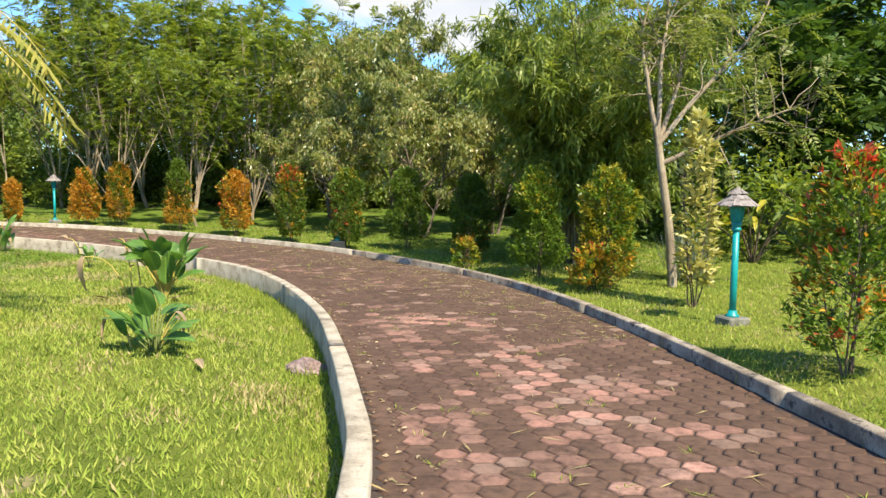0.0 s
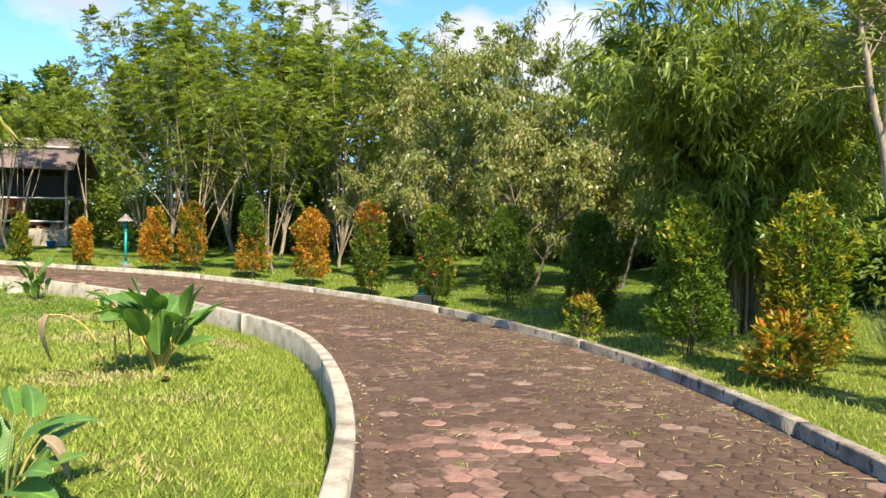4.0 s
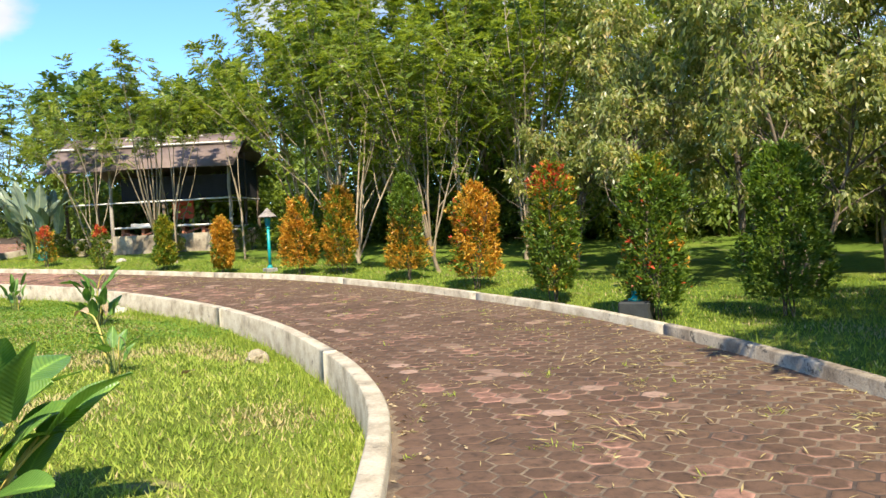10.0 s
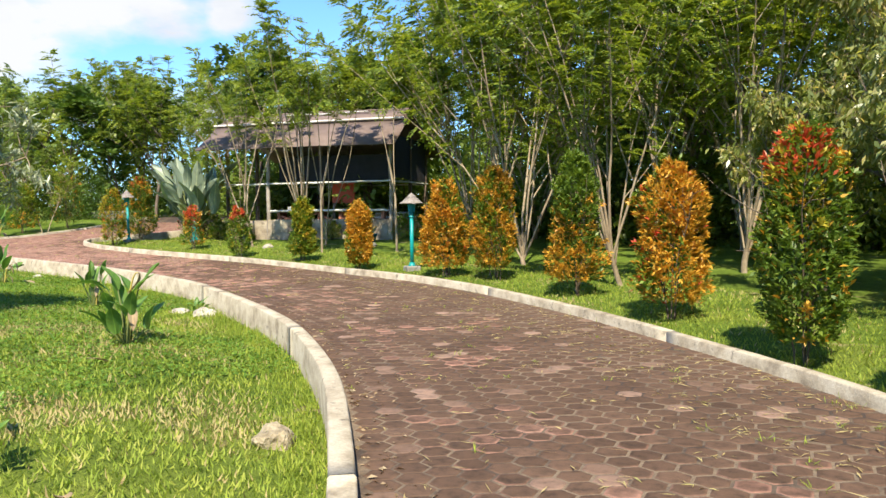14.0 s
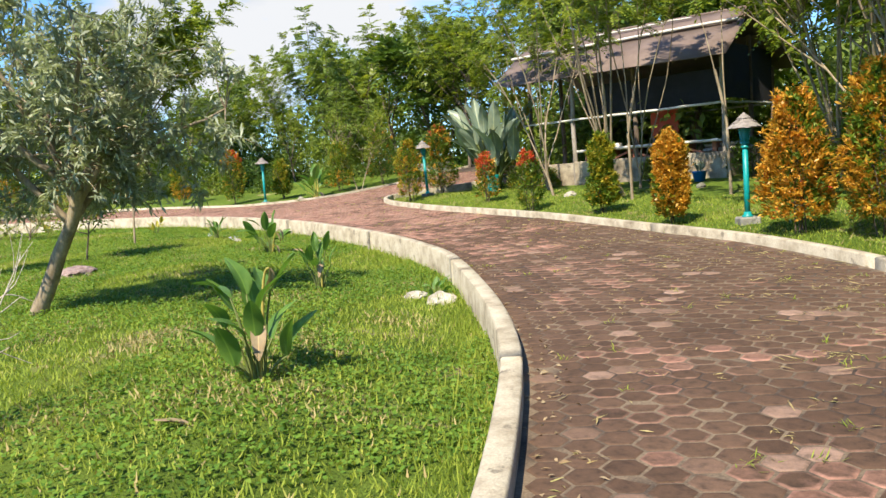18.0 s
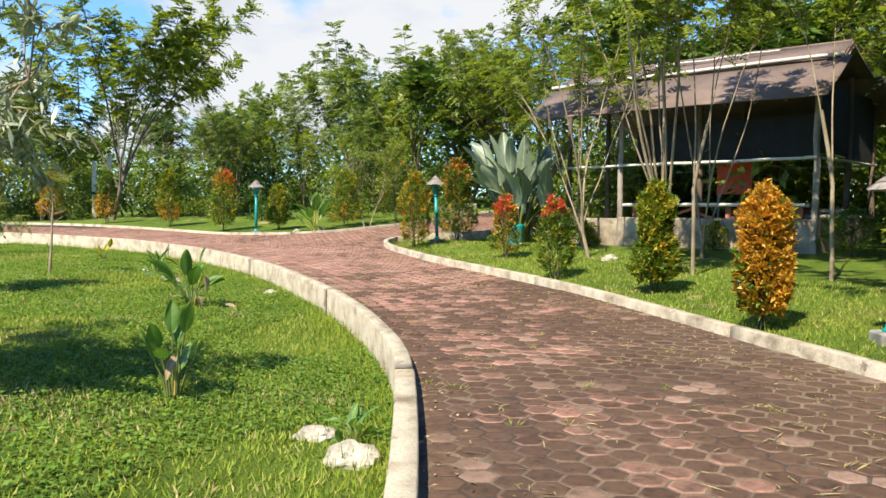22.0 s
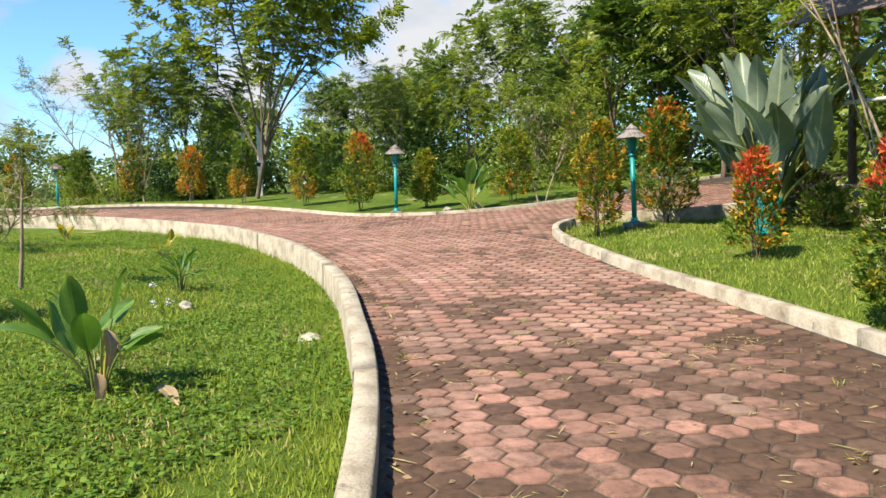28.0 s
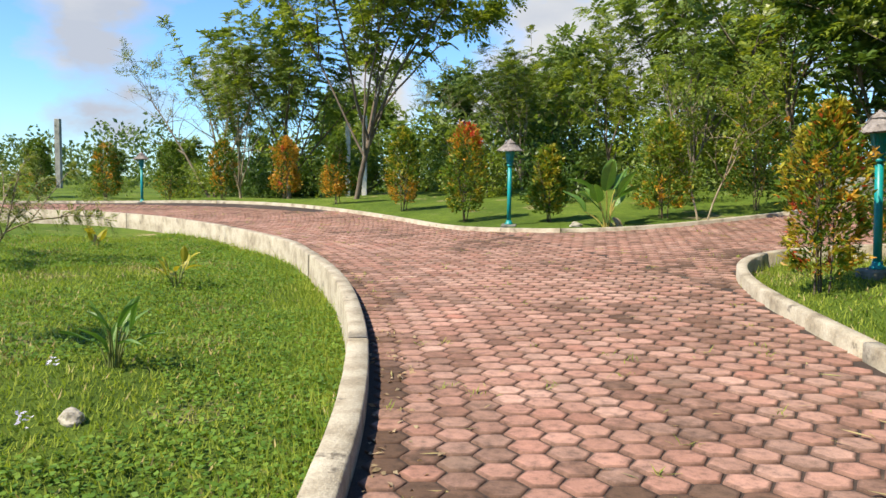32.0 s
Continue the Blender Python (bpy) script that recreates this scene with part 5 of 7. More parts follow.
def dry_stalk(x, y, reach, turn, h, leaf_, label, seed, drop=70):
    """A tall yellow stalk bent over, a withered leaf hanging from its tip."""
    ob = thing("withered_plant", pose(x, y, at(x, y), 0, 0, turn), label, "plant", "withered stalks on the lawn")
    t = np.linspace(0, 1, 9)[:, None]
    p = (1 - t) ** 2 * np.array([[0, 0, -0.04]]) + 2 * t * (1 - t) * np.array([[reach * 0.25, 0, h * 1.05]]) + t * t * np.array([[reach, 0, h]])
    st = part("stalk", pole(p, 0.015, 0.007, 6), YSTEM, ob)
    part("leaf", PADDLES[3].copy(), BROWNLEAF, st, "withered grey-brown leaf", pose(reach, 0, h, 20 * (seed % 3 - 1), drop, 10) @ Matrix.Diagonal((leaf_, leaf_ * 0.9, leaf_, 1)))
    return ob


for k, (x, y, reach, turn, h, lf, drop) in enumerate(((-5.08, 12.82, 0.62, 215, 0.70, 0.50, 60), (-5.02, 12.9, 0.16, 190, 0.95, 0.24, -8), (-4.95, 13.1, 0.32, 150, 0.86, 0.26, 75), (-7.55, 16.8, 0.42, 160, 0.62, 0.34, -30), (-11.05, 19.95, 0.18, 20, 0.82, 0.24, 82), (-3.25, 8.3, 0.26, 170, 0.34, 0.22, 40))):
    dry_stalk(x, y, reach, turn, h, lf, "yellow stalk bent under a withered leaf", k, drop)
# leafless pale twiggy bush
rg = np.random.default_rng(79)
bb = thing("bare_bush", pose(-11.0, 17.9, at(-11.0, 17.9)) @ Matrix.Diagonal((0.6, 0.6, 1.4, 1)), "tall leafless bush of whitish twigs on the lawn", "bush")
for k in range(7):
    w = Wood()
    a = 6.283 * k / 7
    bp, bd = wander(rg, (0, 0, -0.05), (0.5 * math.cos(a), 0.5 * math.sin(a), 1), 1.15, 7, 0.12)
    w.limb(bp, 0.016, 0.004, 5)
    for q in range(2, 8):
        for _ in range(4):
            tp, _ = wander(rg, bp[q], unit(bd + rg.normal(0, 0.7, 3)), rg.uniform(0.2, 0.5), 3, 0.2)
            w.limb(tp, 0.005, 0.002, 3)
    part("branch", w.mesh("branch"), PALETWIG, bb)
rock(-13.6, 22.86, 0.19, STONE, "white rock against the kerb", 1)
rock(-14.17, 22.8, 0.15, STONE, "small white rock in the grass", 2, 0.5)
rock(-7.05, 18.72, 0.20, TANSTONE, "pale lichened rock by the kerb", 3, 0.62)
rock(-1.42, 8.3, 0.21, REDSTONE, "rough reddish rock beside the kerb", 4, 0.62)
rock(-24.37, 23.16, 0.10, STONE, "small pale rock in the lawn", 5)
rock(-21.9, 31.3, 0.16, STONE, "white rock before the pavilion", 6)
rock(-35.0, 28.4, 0.12, STONE, "white rock by the broad-leaved clump", 7)
rock(-22.5, 24.5, 0.12, STONE, "small pale rock against the kerb", 10, 0.6)
rock(-20.8, 19.35, 0.42, REDSTONE, "low mound of bare reddish earth in the lawn", 9, 0.30, "soil_mound")
rock(-19.3, 33.3, 0.15, MOSSY, "grey rock beside the blue pot", 8)
rng = np.random.default_rng(5)
fl = np.repeat(np.array([[-24.03, 23.03], [-25.2, 22.7], [-23.9, 22.9]]), 14, 0) + rng.normal(0, 0.022, (42, 2))
fz = np.column_stack([fl, ground_height(fl[:, 0], fl[:, 1]) + rng.uniform(0.08, 0.15, 42)])
fa = rng.uniform(0, 6.28, 42)
lil = part("flower", leaves("flower", leaf_arrays(fz, np.stack([np.cos(fa), np.sin(fa), rng.uniform(-0.2, 0.8, 42)], -1), np.array([0, 0, 1.0]) + rng.normal(0, 0.4, (42, 3)), 0.034, 0.022)), LILAC)
tagged(lil, "tiny pale lilac flowers in the lawn", "flowers", "", "stuff")

# withered leaves dropped beside the clumps
rg = np.random.default_rng(77)
for x, y, s, a in ((-20.85, 23.38, 0.30, 30), (-21.6, 22.8, 0.26, 200), (-4.1, 12.3, 0.30, 120), (-2.4, 7.7, 0.24, 300), (-10.2, 19.0, 0.28, 75), (-6.4, 16.8, 0.26, 160), (-5.5, 12.4, 0.30, 20)):
    dl = thing("fallen_leaf", pose(x, y, at(x, y) + 0.075, rg.uniform(-15, 15), rg.uniform(-8, 8), a), "dry curled brown leaf lying on the grass", "leaf", "fallen leaves on the lawn")
    part("blade", PADDLES[1].copy(), BROWNLEAF, dl, "", Matrix.Diagonal((s, s * 1.1, s, 1)))
# cream-variegated bush and palm at the start of the inner lawn
column_shrub(-5.8, 9.35, 0.95, 0.95, [(CREAM, 1.0, "all", "cream_leaves"), (YL, 1.0, "all", "yellow_leaves")], "cream and yellow variegated bush", 81, 1300, 0.16, "")
def palm(x, y, h, n, label, seed):
    rg = np.random.default_rng(seed)
    ob = thing("palm", pose(x, y, at(x, y)), label, "palm tree")
    w = Wood()
    pts, _ = wander(rg, (0, 0, -0.2), (0.03, 0, 1), h, 8, 0.03)
    w.limb(pts, 0.11, 0.07, 10)
    part("trunk", w.mesh("trunk"), BARK, ob)
    top = pts[-1]
    for k in range(n):
        a = 6.283 * (k + rg.uniform(0, 0.5)) / n
        ln = rg.uniform(1.8, 2.4)
        el = rg.uniform(0.2, 1.3)
        t = np.linspace(0, 1, 15)
        r = np.stack([np.cos(a) * ln * t * 0.8, np.sin(a) * ln * t * 0.8, el * ln * t * 0.7 - 1.15 * ln * t ** 2 * 0.8], -1) + top
        rach = Wood()
        rach.limb(r, 0.016, 0.004, 4)
        fr = part("frond", rach.mesh("frond"), YSTEM, ob)
        d = unit(np.gradient(r, axis=0))
        sd = unit(np.cross(d, [0, 0, 1.0]))
        pp, dd = [], []
        for j in range(2, 15):
            for m in (0, 0.5):
                q = r[j] if m == 0 or j == 14 else (r[j] + r[j + 1]) / 2
                for sg in (-1, 1):
                    pp.append(q)
                    dd.append(sd[j] * sg + d[j] * 0.7 + np.array([0, 0, -0.35 + rg.normal(0, 0.15)]))
        pp, dd = np.array(pp), np.array(dd)
        tagged(part("leaf_fringe", leaves("leaf_fringe", leaf_arrays(pp, dd, np.tile([0, 0, 1.0], (len(pp), 1)), 0.42 * rg.uniform(0.8, 1.1, len(pp)), 0.04)), PALM, fr), "", "", "", "stuff")
    return ob


palm(-6.2, 9.7, 3.8, 16, "young palm with yellowing arched fronds", 83)

# ---- pavilion ----
PAV = pose(-24.59, 33.65, 0, 0, 0, 21.52)      # its own plan: x along the front from the middle post, y towards the back


def roof_sheet(x0, x1, low, high, n=22, thick=0.035, seed=1):
    """One run of sheeting from (y, z) low to (y, z) high, a little wavy along its lower edge."""
    rg = np.random.default_rng(seed)
    v, q = [], []
    sag = np.cumsum(rg.normal(0, 0.006, n + 1))
    sag -= np.linspace(sag[0], sag[-1], n + 1)
    for i in range(n + 1):
        x = x0 + (x1 - x0) * i / n
        for f in (0.0, 0.5, 1.0):
            y, z = low[0] + (high[0] - low[0]) * f, low[1] + (high[1] - low[1]) * f + sag[i] * (1 - f) - 0.02 * math.sin(math.pi * f)
            v += [(x, y, z), (x, y, z - thick)]
    for i in range(n):
        k, m = i * 6, i * 6 + 6
        for j in (0, 2):
            q += [(k + j, m + j, m + j + 2, k + j + 2), (k + j + 1, k + j + 3, m + j + 3, m + j + 1)]
        q += [(k, k + 1, m + 1, m), (k + 4, m + 4, m + 5, k + 5)]
    for k, flip in ((0, 1), (n * 6, -1)):
        q += [(k, k + 2, k + 3, k + 1)[::flip], (k + 2, k + 4, k + 5, k + 3)[::flip]]
    return quads_mesh("sheet", v, q)


def pavilion():
    ob = thing("pavilion", PAV, "open timber pavilion with a brown sheet roof and black netting", "pavilion")
    rg = np.random.default_rng(91)
    for a, b, c, d, top in ((-2.45, -0.02, -0.06, 0.08, 0.99), (0.02, 4.66, -0.12, 0.06, 1.02), (4.50, 4.66, 0.07, 4.1, 1.02), (-2.5, -2.36, 0.09, 4.1, 0.98), (-2.35, 4.49, 3.96, 4.1, 1.0)):
        part("low_wall", box(bmesh.new(), a, b, c, d, -0.6, top, 0.015), CREAMWALL, ob, "stained rendered wall")
    part("floor_slab", box(bmesh.new(), -2.34, 4.48, 0.1, 3.94, -0.6, 0.58), CONC, ob)
    posts = [(0, 0.0, 3.75, POST), (1.96, 0.15, 3.85, DARKPOST), (4.58, 0.0, 3.75, POST), (-2.45, 1.45, 4.4, DARKPOST), (-1.1, 1.2, 4.3, DARKPOST), (-2.45, 4.0, 3.4, DARKPOST), (0.1, 4.0, 3.4, DARKPOST), (2.3, 4.0, 3.4, DARKPOST), (4.58, 2.1, 4.2, DARKPOST), (4.58, 4.0, 3.4, DARKPOST), (2.05, 2.4, 4.2, DARKPOST)]
    for x, y, top, mat in posts:
        p = [(x + rg.normal(0, 0.012), y + rg.normal(0, 0.012), z) for z in np.linspace(0.2, top, 8)]
        part("post", pole(p, 0.074, 0.064, 9), mat, ob)
    for xa, ya, xb, yb, z, r in ((-2.15, -0.09, 1.0, -0.10, 2.25, 0.034), (0.9, -0.15, 4.62, -0.09, 2.27, 0.036), (4.67, 0.0, 4.67, 4.0, 2.3, 0.032), (-2.45, 4.1, 4.6, 4.1, 2.3, 0.032)):
        t = np.linspace(0, 1, 9)[:, None]
        p = np.array([[xa, ya, z]]) * (1 - t) + np.array([[xb, yb, z + 0.03]]) * t + rg.normal(0, 0.007, (9, 3))
        part("rail", pole(p, r, r * 0.85), BATTEN, ob, "whitewashed pole rail")
    # two runs of sheeting to the front, two to the back, under a ridge capping
    for k, (lo, hi) in enumerate((((-0.94, 3.47), (0.55, 4.45)), ((0.40, 4.41), (1.25, 4.86)), ((3.0, 4.28), (1.25, 4.855)), ((4.9, 3.42), (2.9, 4.30)))):
        part("roof_sheet", roof_sheet(-2.3 + 0.06 * (k in (1, 2)), 5.05 - 0.2 * (k in (1, 2)), lo, hi, seed=5 + k), ROOF, ob, "weathered brown sheet roofing")
    part("ridge_cap", pole([(-2.25, 1.25, 4.85), (1.3, 1.25, 4.87), (4.85, 1.25, 4.85)], 0.05, 0.05, 7), ROOF, ob)
    t = np.linspace(0, 1, 11)[:, None]
    part("batten", pole(np.array([[-2.36, 0.40, 4.44]]) * (1 - t) + np.array([[4.95, 0.40, 4.46]]) * t + rg.normal(0, 0.006, (11, 3)), 0.045, 0.04, 6), BATTEN, ob, "pale batten across the roof")
    part("batten", pole(np.array([[0.3, 0.95, 4.78]]) * (1 - t) + np.array([[3.4, 0.98, 4.80]]) * t + rg.normal(0, 0.01, (11, 3)), 0.03, 0.02, 6), BATTEN, ob, "thin pale pole lying on the roof")
    for xx in np.linspace(-2.1, 4.85, 12):
        b = bmesh.new()
        box(b, -0.025, 0.025, 0, 2.55, -0.08, 0.0)
        part("rafter", b, DARKPOST, ob, "", pose(xx, -0.86, 3.465, 33.3, 0, 0))
    part("ceiling_boards", roof_sheet(-2.2, 4.9, (-0.80, 3.50), (1.2, 4.72), thick=0.01, seed=21), SOFFIT, ob, "brown boards under the eave")
    for (xa, ya, xb, yb, za, zb) in ((0.35, 0.16, 4.56, 0.10, 2.34, 3.22), (4.60, 0.12, 4.60, 4.0, 2.40, 3.9)):
        n = 18
        v = []
        for i in range(n):
            f = i / (n - 1)
            for z in (za, (za + zb) / 2, zb):
                sag = 0.03 * math.sin(7 * f) + rg.normal(0, 0.008) if z == za else 0
                v.append((xa + (xb - xa) * f, ya + (yb - ya) * f + (0.035 * math.sin(11 * f) if z < zb else 0), z + sag))
        q = [(3 * i + j, 3 * i + j + 3, 3 * i + j + 4, 3 * i + j + 1) for i in range(n - 1) for j in (0, 1)]
        part("shade_net", quads_mesh("shade_net", v, q), NET, ob, "black shade netting hung under the eaves")
    return ob


pavilion()

tb = thing("long_table", PAV @ pose(0.1, 0.34, 0.58), "long whitewashed table on red brick legs along the pavilion front", "table")
for k in range(3):
    part("plank", box(bmesh.new(), 0.02 * (k % 2), 4.36 - 0.03 * k, -0.34 + 0.23 * k, -0.34 + 0.23 * k + 0.22, 0.70, 0.765, 0.01), BATTEN, tb, "whitewashed plank")
part("edge_pole", pole([(0.0, -0.38, 0.735), (1.5, -0.385, 0.75), (3.0, -0.375, 0.745), (4.3, -0.38, 0.74)], 0.042, 0.036), BATTEN, tb)
for k in range(6):
    xx = 0.25 + k * 0.78
    part("leg", box(bmesh.new(), xx - 0.06, xx + 0.06, -0.26, 0.26, 0, 0.70, 0.008), BRICKRED, tb, "brick-red leg")
    if k < 5:
        b = bmesh.new()
        box(b, 0, 0.76, -0.02, 0.02, -0.03, 0.03)
        part("brace", b, BRICKRED, tb, "", pose(xx, -0.22, 0.45, 0, -18 if k % 2 else 18, 0) @ pose(0, 0, 0.12 if k % 2 == 0 else -0.02))
for k, (v0, z) in enumerate(((0.25, 1.07), (0.42, 1.06), (0.34, 1.19))):
    lg = thing("pole_log", PAV @ pose(3.9, v0, z, 0, 0, 2 * k), "grey timber pole lying across the pavilion's side wall", "log", "poles on the pavilion wall")
    part("shaft", pole([(0, 0, 0), (0.8, 0.01, 0.005), (1.55, 0, 0)], 0.055, 0.048), POST, lg)
pn = thing("red_panel", PAV @ pose(2.19, 1.6, 0.58), "faded red painted board standing in the pavilion", "panel")
part("board", box(bmesh.new(), -0.44, 0.44, -0.02, 0.02, 1.02, 1.84, 0.01), REDPAINT, pn)
for xx in (-0.38, 0.38):
    part("leg", box(bmesh.new(), xx - 0.03, xx + 0.03, -0.03, 0.03, 0, 1.03), POST, pn)
wb = thing("white_board", PAV @ pose(0.9, 0.5, 1.345, 0, 0, 6), "pale board lying on the long table", "board")
part("board", box(bmesh.new(), -0.35, 0.35, -0.12, 0.12, 0.0, 0.13, 0.012), BATTEN, wb)
rg = np.random.default_rng(93)
for k in range(6):
    st = thing("timber_stake", PAV @ pose(2.42 + 0.065 * k, 3.0 + 0.05 * (k % 2), 0.58), "pale round timber stake inside the pavilion", "stake", "stakes in the pavilion")
    part("stake", pole([(0, 0, -0.02), (rg.normal(0, 0.02), 0, 0.8), (rg.normal(0, 0.03), rg.normal(0, 0.03), rg.uniform(1.5, 1.75))], 0.035, 0.026), PALEBARK, st)


def pot(x, y, r, h, mat, label, plantlet=True, seed=1):
    rg = np.random.default_rng(seed)
    ob = thing("flower_pot", pose(x, y, at(x, y) - 0.01), label, "pot")
    part("pot", lathe([(r * 0.7, 0), (r * 0.95, h * 0.85), (r, h * 0.87), (r, h), (r * 0.88, h), (r * 0.85, h * 0.9)], 18), mat, ob)
    if plantlet:
        n = 26
        a = rg.uniform(0, 6.28, n)
        p = np.stack([0.04 * np.cos(a), 0.04 * np.sin(a), np.full(n, h * 0.9)], -1)
        d = np.stack([np.cos(a) * 0.5, np.sin(a) * 0.5, np.ones(n)], -1) + rg.normal(0, 0.15, (n, 3))
        part("leaves", leaves("leaves", leaf_arrays(p, d, np.stack([np.cos(a), np.sin(a), a * 0], -1), rg.uniform(0.25, 0.5, n), 0.03)), G_SILVER, ob)
    return ob


pot(-20.41, 34.42, 0.19, 0.27, BLUE, "blue plastic pot with a spiky plant on the grass")
# golden strands hanging from the eave
rg = np.random.default_rng(97)
for lx, top, low in ((-2.2, 3.72, 2.75), (-1.95, 3.74, 3.0), (-1.72, 3.75, 2.2), (-1.5, 3.75, 2.6)):
    hv = thing("hanging_vine", PAV @ pose(lx, -0.28, top), "golden trailing vine hanging from the pavilion eave", "vine", "vines under the eave")
    n = 15
    zz = np.linspace(0.04, low - top, n)
    run_ = np.stack([np.cumsum(rg.normal(0, 0.012, n)), np.cumsum(rg.normal(0, 0.012, n)), zz], -1)
    part("stem", pole([tuple(p) for p in run_], 0.007, 0.004, 5), TWIG, hv)
    k = 190
    f = rg.random(k)
    p = np.stack([np.interp(f, np.linspace(0, 1, n), run_[:, c]) for c in range(3)], -1) + rg.normal(0, 0.03, (k, 3))
    d = unit(rg.normal(0, 0.8, (k, 3)) + np.array([0, 0, -0.9]))
    tagged(part("leaves", leaves("leaves", leaf_arrays(p, d, rg.normal(0, 1, (k, 3)), rg.uniform(0.08, 0.15, k), rg.uniform(0.03, 0.05, k), 0.15, 0.1)), Y_SHRUB, hv), "", "", "", "stuff")
# rank undergrowth at the foot of the pavilion wall
for k, (x, y, h, w, looks, label) in enumerate(((-26.75, 32.75, 0.85, 1.1, [(CREAM, 0.15, "all", "dry_leaves"), (G_DARK, 0.7, "all", "dark")], "rank green undergrowth against the pavilion wall"),
        (-26.0, 32.55, 0.62, 0.9, [(CREAM, 0.25, "all", "dry_leaves"), (YL, 0.2, "all", "yellow_leaves")], "half dry undergrowth against the pavilion wall"),
        (-25.1, 32.85, 0.6, 0.85, [(YL, 0.25, "all", "yellow_leaves"), (G_DARK, 0.5, "all", "dark")], "low leafy undergrowth beside the pavilion wall"),
        (-21.9, 34.1, 0.55, 0.5, [(CREAM, 0.5, "all", "dry_leaves"), (YL, 0.5, "all", "yellow_leaves")], "pale yellow seedling at the foot of the wall"),
        (-19.4, 35.3, 0.9, 1.2, [(G_DARK, 0.8, "all", "dark")], "dark leafy undergrowth at the pavilion corner"),
        (-18.6, 35.9, 1.0, 1.2, [(YL, 0.2, "all", "yellow_leaves"), (G_DARK, 0.6, "all", "dark")], "leafy undergrowth beside the pavilion corner"))):
    column_shrub(x, y, h, w, looks, label, 140 + k, 1700, 0.085, "undergrowth round the pavilion")
# lidded teal drum by the grey-leaved clump
dr = thing("drum", pose(-25.6, 31.3, at(-25.6, 31.3)), "teal painted drum half hidden behind shrubs", "drum")
part("body", lathe([(0.17, 0), (0.18, 0.04), (0.165, 0.3), (0.18, 0.5), (0.175, 0.55)], 18), TEAL, dr)
part("spout", lathe([(0.05, 0.55), (0.05, 0.68), (0.07, 0.69), (0.07, 0.73)], 12), TEAL, dr)
lb = thing("lamp_stump", pose(-2.75, 21.05, at(-2.75, 21.05)), "black square footing with a teal pipe stub", "footing")
part("footing", box(bmesh.new(), -0.20, 0.20, -0.20, 0.20, -0.1, 0.32, 0.02), BLACK, lb)
part("pipe_stub", lathe([(0.10, 0.32), (0.10, 0.35), (0.055, 0.37), (0.055, 0.45)], 12), TEAL, lb)
# low block wall and steps along the side walk
sw = thing("side_wall", Matrix(), "low stained concrete retaining wall by the side walk", "wall", "", "structure")
part("wall_run", box(bmesh.new(), -29.4, -26.4, 33.9, 34.08, -0.3, 0.78, 0.02), CONC, sw, "", pose(0, 0, 0, 0, 0, 0))
cs = thing("cement_slab", pose(-40.5, 36.5, at(-40.5, 36.5)), "pale concrete slab beyond the shrubs", "slab")
part("slab", box(bmesh.new(), -2.2, 2.2, -0.5, 0.5, -0.2, 0.25, 0.03), CONC, cs)
for x, y, h in ((-49.6, 22.75, 2.7), (-49.1, 23.4, 2.9)):
    pp = thing("concrete_post", pose(x, y, at(x, y)), "white-painted concrete post among far trees", "post", "white posts")
    part("shaft", box(bmesh.new(), -0.09, 0.09, -0.09, 0.09, -0.3, h, 0.012), BATTEN, pp)
    part("band", box(bmesh.new(), -0.096, 0.096, -0.096, 0.096, h * 0.42, h * 0.47), BLACK, pp)
up_ = thing("power_pole", pose(-72.5, 2.2, 0), "square grey concrete pole beyond the trees", "pole")
part("shaft", box(bmesh.new(), -0.17, 0.17, -0.17, 0.17, -1, 4.9, 0.02), CONC, up_)

# ---- big grey-leaved clump by the pavilion ----
rg = np.random.default_rng(95)
clump = thing("giant_leaf_clump", pose(-26.7, 32.0, at(-26.7, 32.0)) @ Matrix.Diagonal((1.1, 1.1, 1.24, 1)), "tall clump of huge waxy grey-green paddle leaves", "plant")
for k in range(40):
    a = rg.uniform(0, 6.283)
    hh = rg.uniform(0.6, 1.5)
    rad = rg.uniform(0.2, 0.95)
    end = np.array([rad * math.cos(a), rad * math.sin(a), hh])
    w = Wood()
    t = np.linspace(0, 1, 8)[:, None]
    s0 = np.array([0.3 * math.cos(a) * rg.random(), 0.3 * math.sin(a) * rg.random(), -0.1])
    w.limb((1 - t) ** 2 * s0 + 2 * t * (1 - t) * np.array([0.3 * end[0], 0.3 * end[1], hh * 0.65]) + t * t * end, 0.035, 0.016, 6)
    st = part("stalk", w.mesh("stalk"), GSTEM, clump)
    L = rg.uniform(0.7, 1.15)
    part("leaf", PADDLES[rg.integers(0, 3)].copy(), G_GREY, st, "", pose(*end, 0, 0, math.degrees(a) + rg.uniform(-30, 30)) @ pose(0, 0, 0, rg.uniform(-60, 60), -rg.uniform(45, 95), 0) @ Matrix.Diagonal((L, L * 1.2, L, 1)))

